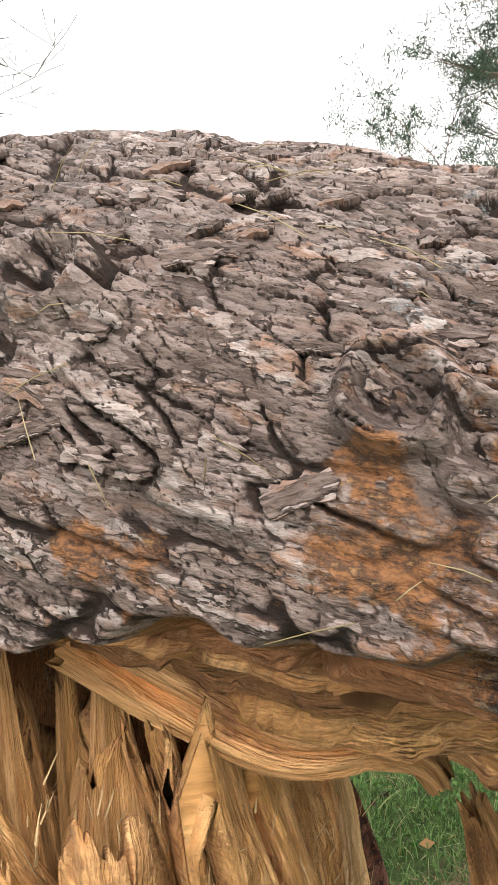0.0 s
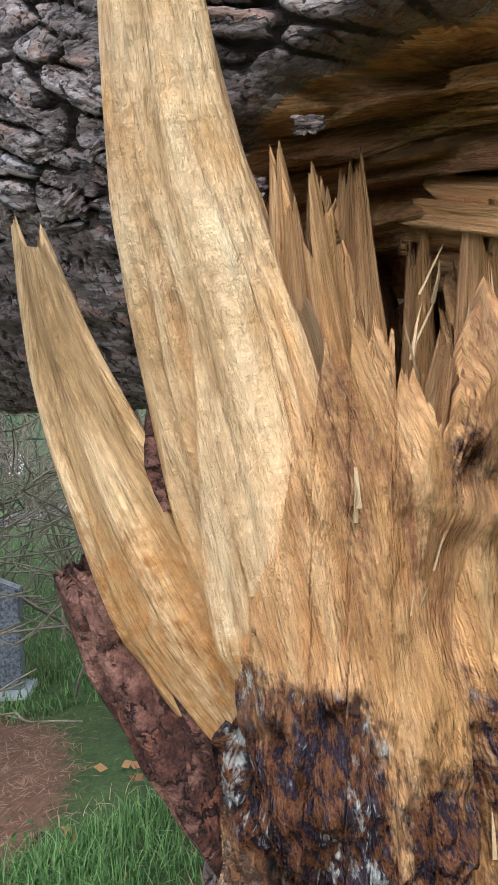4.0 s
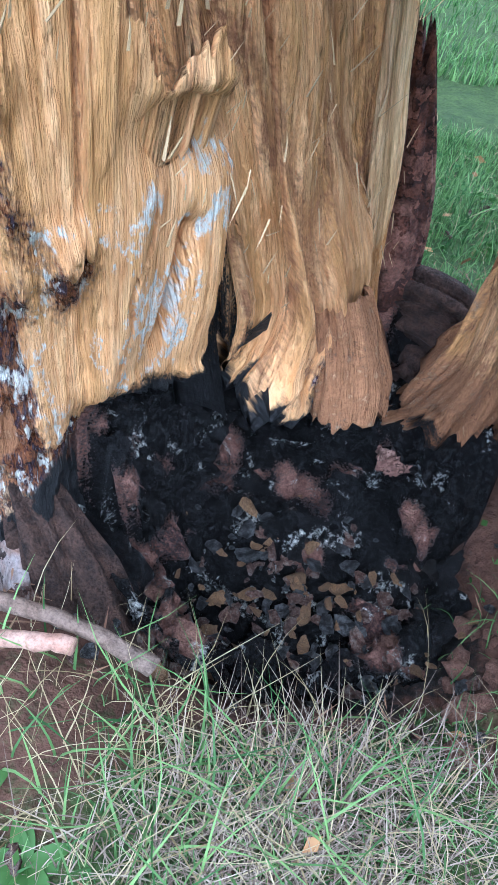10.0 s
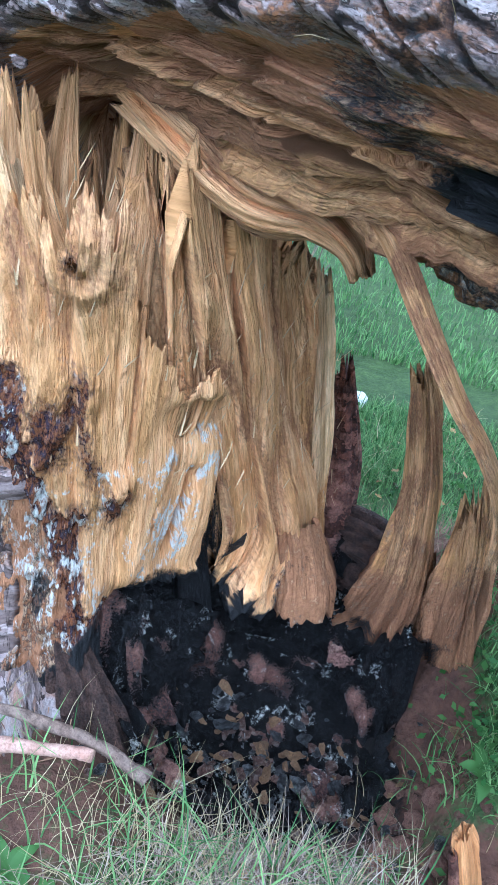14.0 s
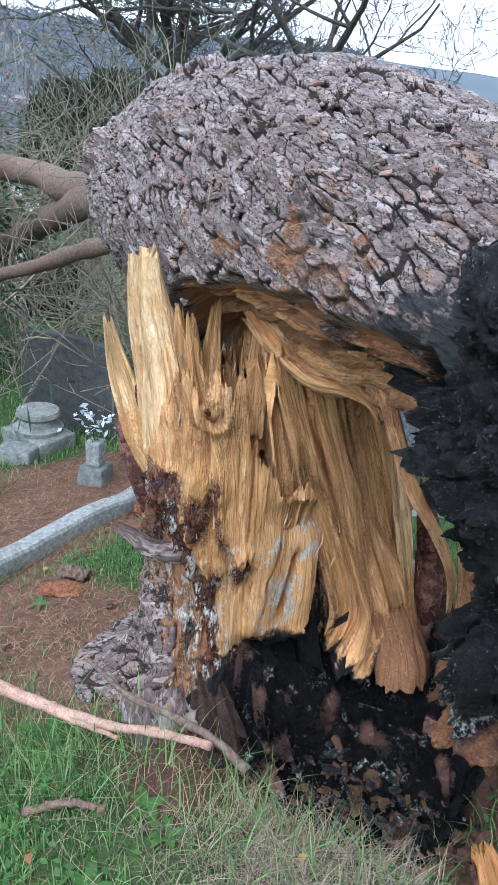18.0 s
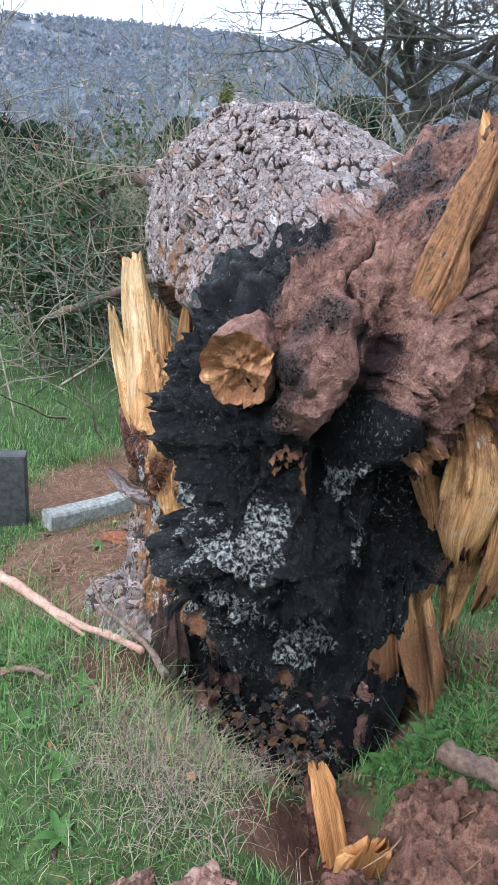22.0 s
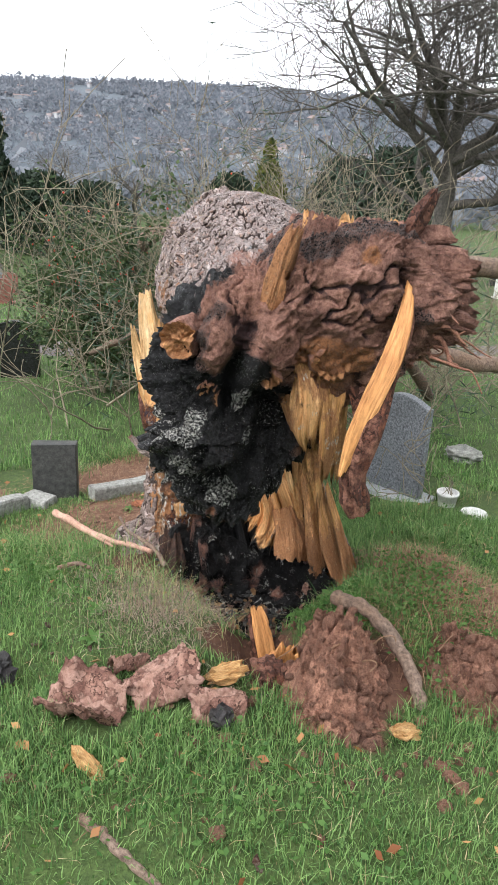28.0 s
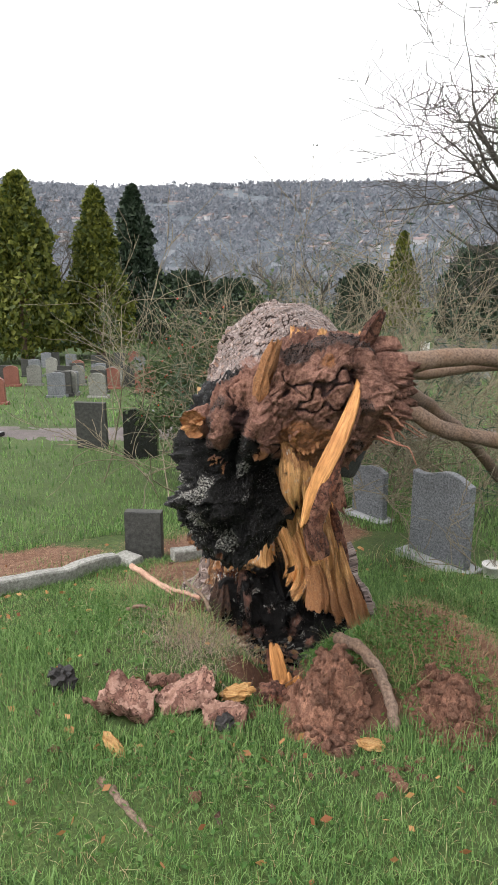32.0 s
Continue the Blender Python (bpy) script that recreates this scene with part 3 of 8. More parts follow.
def build_trunk():
    root = thing("fallen_tree", "fallen pine trunk with flaky grey-brown bark and a torn butt", "tree trunk", L(0.95, 0.3, 1.33), kind="")
    s = np.concatenate([np.linspace(-0.7, -0.26, 90), np.linspace(-0.256, 0.62, 330), np.linspace(0.625, 1.5, 190), np.linspace(1.51, 2.4, 80), np.linspace(2.43, 4.6, 40)])
    ph = np.radians(np.concatenate([np.linspace(-25, 108, 390), np.linspace(109, 205, 36), np.linspace(206.5, 334.3, 120)]))
    m = len(ph)
    S, PH = np.meshgrid(s, ph, indexing="ij")
    t0, z0, R = smooth_axis(S)
    q = 0.45 * PH
    h, furrow, tone = bark_relief(S, q, 20)
    lump = 0.028 * fbm(v3(S * 1.7, np.cos(PH) * 1.2, np.sin(PH) * 1.2), 31, 3)
    # angle from the near side: 0 near, +90 top, -90 below
    ang = np.degrees(np.arctan2(np.sin(PH), np.cos(PH)))
    lip = np.interp(S, [-0.62, -0.25, -0.1, 0.03, 0.15, 0.29, 0.45, 0.6, 0.7, 0.82, 0.95], [12, 11, 9, 8, 5, 1, -6, -10, -20, -60, -100]) + 2.5 * vn(v3(S * 6, 0, 0), 4) + 2 * vn(v3(S * 22, 0, 0), 5)
    torn = sm(0, 7, np.minimum(lip - ang, ang + 180 + np.interp(S, [0.0, 0.7], [-30, 60])))
    torn = np.where(ang > 60, 0, torn)
    fib = 0.015 * fbm(v3(S * 3.0, q * 12, 2), 40, 3) + 0.012 * vn(v3(S * 7, q * 90, 2), 44) + 0.012 * steps(2.5 * fbm(v3(S * 3.5, q * 22, 5), 45, 2), 0.2)
    f1, f2, fc = vor(S / 0.3 + 0.2 * vn(v3(S * 4, q * 4, 0), 3), q / 0.07, 47)
    e1, e2, ec = vor(S / 0.11 + 0.3 * vn(v3(S * 9, q * 9, 0), 48), q / 0.022 + 0.2 * vn(v3(S * 5, q * 20, 0), 49), 50)
    depth = 0.1 + 0.12 * sm(0, 45, lip - ang) + 0.09 * (fc - 0.5) * sm(0.0, 0.1, f2 - f1) + 0.03 * (ec - 0.5) * sm(0, 0.08, e2 - e1)
    knots = 0
    for kf, ka, kr, kh in ((0.47, 40, 0.06, 0.034), (0.12, 31, 0.055, 0.036), (0.95, 32, 0.07, 0.04), (1.25, 70, 0.09, 0.05), (1.6, 20, 0.09, 0.06), (0.05, 28, 0.05, 0.025)):
        d = np.hypot(S - kf, 0.45 * np.radians(ang - ka)) / kr
        knots = knots + kh * np.exp(-d ** 2) * (0.8 + 0.6 * np.cos(d * 8) - 0.9 * np.exp(-(d * 3.5) ** 2))
    r = R + lump + knots * (1 - torn) + h * (1 - torn) * (1 - 0.7 * sm(-0.2, -0.5, S)) - 0.02 - torn * (depth + fib)
    nearbutt = sm(-0.3, -0.7, S)
    r = r * (1 - 0.55 * nearbutt ** 2)
    Ldir_t, Ldir_z = -np.cos(PH), np.sin(PH)
    V = L(t0 + r * Ldir_t, S, z0 + r * Ldir_z) - np.array(root.location)
    nz = 0.25 * vn(v3(S * 8, q * 8, 0), 60)
    nf = 0.3 * fbm(v3(S * 16, q * 16, 0), 68, 4, 0.6)
    attrs = {"co": v3(S, q, r), "furrow": furrow * (1 - torn), "plate": tone, "wood": torn,
             "lichen": sm(0.25, 0.6, vn(v3(S * 3, q * 3, 8), 61) + nz) * sm(0.4, 0.9, tone) * 0.38 * (1 - torn), "ochre": sm(17, 0, np.abs(ang - lip) + 30 * nz + 45 * nf) * (1 - torn) * sm(0.36, -0.1, S + 1.2 * nz + 1.4 * nf) * (0.45 + 0.3 * sm(-0.3, 0.3, fbm(v3(S * 9, q * 14, 4), 67, 2))),
             "charred": 0.9 * sm(-0.08, -0.26, S + 0.6 * nf) * sm(8, -8, ang - np.interp(S, [-0.6, -0.48, -0.38, -0.27, -0.12], [45, 37, 31, 22, 8]) + 22 * nf) * (1 - torn * 0.3),
             "rot": sm(-0.24, -0.5, S + nz) * sm(30, 60, ang) * 0.62}
    F = grid_faces(len(s), m)
    under = torn.ravel()[F].mean(1) > 0.5
    bark = put("bark", fast("bark", V, F[~under], M_bark, attrs), root, "flaky grey-brown pine bark")
    used = np.unique(F[under])
    slot = np.zeros(V.size // 3, int)
    slot[used] = np.arange(len(used))
    W = V.reshape(-1, 3)[used]
    cw = v3(q, S, 0 * S).reshape(-1, 3)[used]
    rotten = np.clip(0.5 + 0.6 * sm(-0.25, 0.5, fbm(v3(S * 4, q * 16, 0), 63, 3)) + 0.3 * (ec - 0.5), 0, 1).ravel()[used]
    put("torn_underside", fast("torn_underside", W, slot[F[under]], M_wood, {"co": cw, "rot": rotten, "mould": (0.5 * sm(-0.08, -0.25, S + nz) * sm(-0.4, 0.35, fbm(v3(S * 14, q * 14, 3), 64, 3))).ravel()[used],
         "barky": (0.75 * sm(0.0, -0.16, S + nz) * sm(0.3, -0.3, fbm(v3(S * 6, q * 9, 7), 65, 2))).ravel()[used], "charred": (sm(-0.02, -0.2, S + nz) * (0.55 + 0.4 * sm(-0.2, 0.4, fbm(v3(S * 7, q * 7, 9), 66, 3)))).ravel()[used]}), root, "torn fibrous wood under the trunk")
    # loose plates standing proud of the bark
    plates = []
    for k in range(6):
        nn, mm = 9, 7
        u, v = np.meshgrid(np.linspace(-1, 1, nn), np.linspace(-1, 1, mm), indexing="ij")
        edge = 1 - 0.55 * np.abs(vn(v3(u * 2.6, v * 2.6, k * 3), 70))
        x, y = u * 0.5 * edge * (1 - 0.25 * np.abs(v)), v * 0.5 * edge * (1 - 0.15 * u)
        top = v3(x, y, 0.16 + 0.1 * vn(v3(u * 3, v * 3, k), 71) - 0.1 * (u ** 2 + v ** 2))
        low = v3(x * 0.9, y * 0.9, -0.35 + 0 * u)
        VV = np.concatenate([top.reshape(-1, 3), low.reshape(-1, 3)])
        Ft = grid_faces(nn, mm, False)
        rim = [i * mm for i in range(nn)] + [(nn - 1) * mm + j for j in range(1, mm)] + [i * mm + mm - 1 for i in range(nn - 2, -1, -1)] + [j for j in range(mm - 2, 0, -1)]
        side = [[rim[i], rim[(i + 1) % len(rim)], rim[(i + 1) % len(rim)] + nn * mm, rim[i] + nn * mm] for i in range(len(rim))]
        FF = np.concatenate([Ft, np.array(side)])
        co = np.concatenate([v3(x * 0.06, y * 0.03, k), v3(x * 0.06, y * 0.03, k)], 0).reshape(-1, 3)
        plates.append(fast("bark_plate", VV, FF, M_bark, {"co": co, "plate": np.full(2 * nn * mm, 0.3 + 0.1 * k), "furrow": np.concatenate([np.zeros(nn * mm), np.ones(nn * mm) * 0.8])}, smooth=False))
    rg = random.Random(5)
    for k in range(130):
        f = rg.uniform(-0.1, 1.35)
        a = radians(rg.uniform(18, 78) if f < 0.5 else rg.uniform(-30, 90))
        t0_, z0_, R_ = [float(v) for v in smooth_axis(f)]
        out = Vector(L(-math.cos(a), 0, math.sin(a)))
        along = Vector(L(0, -1, 0))
        side = out.cross(along)
        lw, ww = rg.uniform(0.03, 0.085), rg.uniform(0.014, 0.03)
        ob = put("bark_plate", plates[k % 6], bark)
        rr = R_ - 0.006 + 0.028 * float(fbm(v3(f * 1.7, math.cos(a) * 1.2, math.sin(a) * 1.2), 31, 3)) + rg.uniform(-0.004, 0.006)
        m3 = Matrix((along * lw, side * ww, out * 0.02)).transposed().to_4x4()
        m3 = m3 @ pose(0, 0, 0, rg.uniform(-8, 8), rg.uniform(-10, 10), rg.uniform(-14, 14))
        m3.translation = Vector(L(t0_ - rr * math.cos(a), f, z0_ + rr * math.sin(a))) - Vector(root.location)
        ob.matrix_basis = m3
    return root


TRUNK = build_trunk()


# ---- the rotten butt of the trunk, facing the lawn ----
def butt_surface(TH, PHI):
    """Places and zone masks of the lumpy butt, by two angles."""
    dx, dy, dz = np.cos(PHI) * np.cos(TH), np.cos(PHI) * np.sin(TH), np.sin(PHI)
    r = (np.abs(dx) ** 4 + np.abs(dy) ** 4 + np.abs(dz) ** 4) ** -0.25
    a, b, c = r * dx, r * dy, r * dz
    t = 0.935 + 0.465 * a
    ztop = np.interp(t, [0.42, 0.55, 0.8, 1.0, 1.3, 1.42], [1.5, 1.55, 1.63, 1.79, 1.82, 1.7])
    zbot = np.interp(t, [0.42, 0.6, 0.78, 0.98, 1.15, 1.42], [0.8, 0.74, 0.73, 0.95, 1.16, 1.34])
    z = (ztop + zbot) / 2 + (ztop - zbot) / 2 * c
    deep = 0.27 + 0.19 * sm(1.12, 1.34, z + 0.25 * sm(0.7, 1.2, t))
    flank = np.interp(z, [0.72, 0.85, 0.95, 1.04, 1.1, 1.16, 1.22, 1.3, 1.4, 1.52], [0.02, 0.05, 0.07, 0.06, 0.02, 0.07, 0.17, 0.22, 0.3, 0.42])
    deep = deep + (flank - deep) * sm(0.85, 0.6, t)
    f = -0.58 + np.where(b > 0, deep * b, 0.23 * b)
    # the upper right leans out towards the lawn
    f = f - 0.16 * sm(0.85, 1.3, t) * sm(1.1, 1.6, z)
    return t, f, z, a, b, c


def build_butt(root):
    n, m = 330, 440
    TH, PHI = np.meshgrid(np.linspace(0, 2 * np.pi, m, endpoint=False), np.linspace(-np.pi / 2, np.pi / 2, n))
    t, f, z, a, b, c = butt_surface(TH, PHI)
    P = v3(t, f, z)
    N = P @ np.array(Euler((0.7, 0.5, 0.9)).to_matrix())
    N = N + 0.03 * np.stack([fbm(N * 9 + 5 * k, 285 + k, 2) for k in range(3)], -1)
    nrm = unit(v3(a ** 3, b ** 3 * 1.3, c ** 3) + 0.15 * v3(a, b, c))
    low_part = np.maximum(sm(1.34, 1.18, P[..., 2]) * sm(1.05, 0.9, P[..., 0]), sm(0.62, 0.5, P[..., 0]))
    crumb = np.abs(fbm(N * 30, 89, 4, 0.6))
    fold = np.abs(fbm(N * np.array([5.0, 5.0, 4.0]) + 3.1, 81, 3, 0.5))
    crease = sm(0.075, 0.01, fold)
    pit = sm(0.45, 0.8, fbm(N * 22, 83, 3))
    d = 0.036 * fbm(N * 5.5, 84, 3, 0.55) + (0.022 + 0.01 * low_part) * (crumb - 0.3) * (0.6 + 0.8 * sm(-0.4, 0.5, fbm(N * 5, 286, 2))) - 0.028 * crease - 0.012 * pit + low_part * (0.028 * fbm(N * 11, 82, 3, 0.6) + 0.012 * steps(2 * fbm(N * 18, 87, 3), 0.3)) + 0.0025 * steps(3 * fbm(N * np.array([9, 9, 26]), 86, 3), 0.3) + (0.006 + 0.01 * low_part) * fbm(N * 42, 287, 3, 0.6)
    rag = np.stack([fbm(N * 16 + 7 * k, 85 + k, 4, 0.6) for k in range(3)], -1) * (0.011 + 0.007 * low_part)[..., None] + np.stack([fbm(N * 60 + 3 * k, 185 + k, 2) for k in range(3)], -1) * 0.003
    for kt, kf, kz, kr, kh in ((0.6, -0.76, 1.125, 0.055, 0.055), (0.826, -0.84, 1.3, 0.05, 0.02), (0.9, -0.88, 1.345, 0.075, 0.07), (1.02, -0.93, 1.38, 0.1, 0.02), (1.08, -0.87, 1.66, 0.13, 0.07), (0.78, -0.8, 1.38, 0.11, 0.1),
                               (0.6, -0.8, 1.29, 0.07, 0.01), (0.47, -0.76, 1.06, 0.06, 0.02), (1.33, -0.95, 1.58, 0.13, 0.1), (0.56, -0.79, 0.96, 0.09, 0.06), (0.45, -0.5, 1.2, 0.09, 0.05), (0.66, -0.74, 1.42, 0.09, 0.06),
                               (0.74, -0.76, 0.8, 0.1, 0.05), (0.52, -0.78, 0.86, 0.07, 0.04), (1.12, -0.95, 1.36, 0.07, 0.02), (0.52, -0.76, 1.3, 0.07, 0.04), (0.47, -0.42, 1.21, 0.06, 0.1), (0.45, -0.72, 1.08, 0.06, 0.015), (0.68, -0.78, 1.02, 0.07, 0.04), (0.46, -0.54, 0.98, 0.06, 0.03)):
        d = d + kh * np.exp(-((t - kt) ** 2 + (f - kf) ** 2 + (z - kz) ** 2) / kr ** 2)
    # folds and hollows between the lumps
    for kt, kf, kz, kr, kh in ((0.71, -0.8, 1.36, 0.04, 0.1), (0.62, -0.8, 1.2, 0.08, 0.06), (0.47, -0.48, 1.08, 0.06, 0.06), (0.88, -0.8, 1.12, 0.11, 0.16), (0.68, -0.8, 0.93, 0.05, 0.04), (1.24, -0.98, 1.66, 0.05, 0.12), (1.08, -0.92, 1.27, 0.05, 0.06), (0.96, -0.9, 1.24, 0.05, 0.05), (0.7, -0.78, 1.21, 0.06, 0.06), (1.2, -0.96, 1.5, 0.05, 0.07), (0.5, -0.75, 1.19, 0.05, 0.06), (0.5, -0.74, 1.43, 0.12, 0.1), (0.56, -0.76, 1.34, 0.05, 0.05)):
        d = d - kh * np.exp(-((t - kt) ** 2 + (f - kf) ** 2 + ((z - kz) * 0.7) ** 2) / kr ** 2)
    # the deep cleft that parts the two lobes
    cleft = sm(0.06, 0.0, np.abs(P[..., 0] - 0.725 - 0.25 * (P[..., 2] - 1.4) + 0.03 * fbm(P * 7, 88, 2))) * sm(1.1, 1.2, P[..., 2]) * sm(1.58, 1.45, P[..., 2])
    d = d - 0.12 * cleft * (b < 0)
    crease = np.maximum(crease, cleft)
    Q = P + nrm * d[..., None] + rag
    n1, n2 = 0.12 * fbm(P * 6, 91, 3), fbm(P * 9, 95, 3)
    t, f, z = P[..., 0], P[..., 1], P[..., 2]
    line = np.interp(t, [0.4, 0.56, 0.66, 0.74, 0.86, 0.98, 1.1], [1.5, 1.4, 1.3, 1.38, 1.24, 1.08, 0.9])
    char = sm(0.06, -0.06, z - line + n1) * sm(1.08, 0.9, t + n1)
    side = sm(-0.72, -0.55, f + n1)
    char = np.maximum(char, side * sm(0.85, 0.68, t) * sm(1.68, 1.54, z + n1))
    wood = 0.8 * sm(0.88, 1.0, t + n1) * sm(1.34, 1.2, z + n1)
    for kt, kz, kr in ((0.62, 1.22, 0.05), (0.45, 1.08, 0.035), (1.02, 1.37, 0.11), (1.12, 1.38, 0.07), (0.826, 1.3, 0.035), (0.5, 0.93, 0.05), (0.73, 0.85, 0.08), (1.12, 1.72, 0.05)):
        wood = np.maximum(wood, sm(kr, kr * 0.4, np.hypot(t - kt, z - kz) + 0.35 * n1))
    mould, n4 = 0, fbm(P * 55, 97, 3)
    for kt, kz, kr in ((0.565, 0.955, 0.085), (0.57, 0.89, 0.06), (0.755, 1.085, 0.06), (0.6, 1.13, 0.04), (0.52, 0.86, 0.05), (0.68, 0.85, 0.05), (0.47, 1.1, 0.04), (0.74, 1.19, 0.03)):
        mould = np.maximum(mould, sm(kr, 0, np.hypot(t - kt, z - kz) + 0.06 * n2) * 0.43)
    mould = np.maximum(mould, 0.17 * char)
    mould = np.maximum(mould, 0.3 * sm(-0.5, -0.38, f) * sm(0.2, 0.7, n4) * sm(0.8, 0.6, t))
    mould = np.maximum(mould, char * 0.27 * sm(0.0, 0.5, fbm(P * 8, 96, 3)))
    wood = np.maximum(wood, 0.4 * sm(0.45, 0.8, n2) * (1 - char))
    wood = np.maximum(wood, 0.95 * sm(0.93, 0.82, z + n1) * sm(-0.25, 0.25, n2))
    char = char * (1 - 0.85 * sm(0.92, 0.82, z + n1) * sm(-0.25, 0.25, n2))
    V = L(Q[..., 0], Q[..., 1], Q[..., 2]) - np.array(root.location)
    # the crease layer paints shade into the cleft, folds and pits
    put("rotten_butt", fast("rotten_butt", V, grid_faces(n, m), M_butt, {"charred": np.maximum(char, 0.6 * sm(0.1, 0.5, fbm(P * 5 + 9, 98, 3)) * (1 - wood)), "wood": wood * 0.8, "mould": mould, "crease": np.clip(0.8 * crease + 0.55 * pit, 0, 1)}), root, "crumbling red-brown rot above charred black wood")


build_butt(TRUNK)


def plank(name, pts, w, th, wdir, parent, mat=None, jag=0.08, seed=0, n=110, m=88, fib=1.0, masks=None, label="", ex=0.55, close=True):
    """A torn slab of wood along a line of points, with fibres, steps and a splintered end."""
    pts = np.asarray(pts, float)
    length = np.linalg.norm(np.diff(pts, axis=0), axis=1).sum()
    v = np.linspace(0, 1, n)
    a = np.linspace(0, 2 * np.pi, m, endpoint=False)
    W0 = np.interp(v, np.linspace(0, 1, len(w)), w)
    T0 = np.interp(v, np.linspace(0, 1, len(th)), th)
    ca, sa = np.sign(np.cos(a)) * np.abs(np.cos(a)) ** ex, np.sign(np.sin(a)) * np.abs(np.sin(a)) ** ex
    arc = np.cumsum(np.hypot(np.diff(ca, append=ca[0]) * w[0] / 2, np.diff(sa, append=sa[0]) * th[0] / 2))
    V, A = np.meshgrid(v, arc, indexing="ij")
    strip = vor(A / 0.022, V * 0 + seed * 3.7, seed)[2]
    fine = vn(v3(A / 0.006, 0, seed), seed + 3)
    U = V * (1 - jag * (0.75 * strip + 0.25 * np.abs(fine)) * sm(0.45, 1.0, V)) + 0.05 * (0.7 * strip + 0.3 * np.abs(fine)) * sm(0.25, 0.0, V)
    C = spline(pts, U)
    T = unit(spline(pts, np.minimum(U + 0.02, 1)) - spline(pts, np.maximum(U - 0.02, 0)))
    wd = np.broadcast_to(np.asarray(wdir, float), C.shape)
    wd = unit(wd - T * (wd * T).sum(-1, keepdims=True))
    N = np.cross(T, wd)
    al = U * length
    f1, f2, cell = vor(A / 0.045 + 0.25 * vn(v3(al * 5, A * 6, seed), seed + 1), al / 0.9 + 0.5 * vn(v3(al * 2, A * 30, 3), seed), seed + 5)
    d = fib * (0.016 * (cell - 0.5) * sm(0.0, 0.25, f2 - f1) - 0.008 * sm(0.12, 0.0, f2 - f1) + 0.006 * vn(v3(A / 0.009, al * 5, seed), seed + 7) + 0.003 * vn(v3(A / 0.0035, al * 11, seed), seed + 9)
               + 0.016 * fbm(v3(A * 9, al * 3, seed), seed + 11, 2))
    thin = np.clip(np.minimum(W0, T0)[:, None] / 0.1, 0.15, 1)
    Wv, Tv = np.interp(U, v, W0), np.interp(U, v, T0)
    X, Y = ca[None] * (Wv / 2 + d * thin), sa[None] * (Tv / 2 + d * thin)
    P = C + wd * X[..., None] + N * Y[..., None]
    co = v3(al, A + seed, 0 * A) if mat in (M_bark,) else v3(A + seed, al, 0 * A + seed * 0.37)
    if close:
        cen = P[-1].mean(0)
        low = P[-1] + (cen - P[-1]) * 0.5 - T[-1] * 0.03 * (1 + fine[-1:, :].T)
        end = np.broadcast_to(cen - T[-1].mean(0) * 0.06, P[-1].shape)
        P = np.concatenate([P, low[None], end[None]])
        co = np.concatenate([co, co[-1:], co[-1:]])
    attrs = {"co": co, "plate": 0.45 + 0.25 * vn(co * 40, seed)}
    grey = fbm(P * np.array([9, 9, 3]), seed + 21, 3)
    attrs["rot"] = 0.6 * sm(0.05, 0.7, grey)
    if masks:
        more = masks(P)
        more["rot"] = np.maximum(more.get("rot", 0), attrs["rot"]) if np.min(more.get("rot", 0)) >= 0 else more["rot"]
        attrs.update(more)
    me = fast(name, P - np.array(parent.location), grid_faces(len(P), m), mat or M_wood, attrs)
    return put(name, me, parent, label)


def plain_masks(P):
    """Clean wood: no rot."""
    return {"rot": -0.5 + 0 * P[..., 0]}


def column_masks(P):
    """Wood half gone to rot, with some white mould."""
    n1 = fbm(P * np.array([16, 16, 9]), 118, 3)
    return {"rot": 0.22 + 0.45 * sm(-0.2, 0.5, n1), "barky": 0.45 * sm(0.15, 0.6, fbm(P * 14, 116, 3)), "mould": 0.4 * sm(0.3, 0.7, fbm(P * 18, 119, 3))}


def dark_masks(P):
    """Old brown torn wood; on the splinters in the gap it paints in shade."""
    n1 = fbm(P * np.array([20, 20, 5]), 120, 3)
    return {"rot": 0.9 + 0.3 * n1, "charred": 0.35 * sm(-0.1, 0.5, fbm(P * 9, 122, 3)), "barky": 0.5 * sm(0.0, 0.5, -n1)}


def sl(*p):
    return [L(*q) for q in p]


# pale torn shards and the long strip on the butt
plank("torn_shard", sl((0.82, -0.76, 1.48), (0.85, -0.79, 1.62), (0.88, -0.79, 1.72), (0.92, -0.78, 1.82)), (0.03, 0.06, 0.065, 0.04), (0.05, 0.06, 0.05, 0.03), L(1, 0.3), TRUNK, masks=dark_masks, jag=0.3, seed=3, n=90, m=70, fib=2.0)
plank("torn_shard", sl((1.02, -0.6, 1.5), (1.03, -0.6, 1.7), (1.03, -0.58, 1.86)), (0.12, 0.12, 0.1), (0.06, 0.05, 0.03), L(1, 0), TRUNK, jag=0.35, seed=4, n=60, m=56)
plank("torn_shard", sl((1.15, -0.62, 1.5), (1.15, -0.62, 1.7), (1.16, -0.62, 1.84)), (0.16, 0.16, 0.12), (0.06, 0.05, 0.03), L(1, -0.2), TRUNK, jag=0.35, seed=5, n=60, m=56)
plank("torn_shard", sl((1.28, -0.66, 1.55), (1.29, -0.64, 1.7), (1.31, -0.62, 1.83)), (0.14, 0.12, 0.07), (0.08, 0.06, 0.04), L(1, -0.4), TRUNK, jag=0.3, seed=6, n=60, m=56)
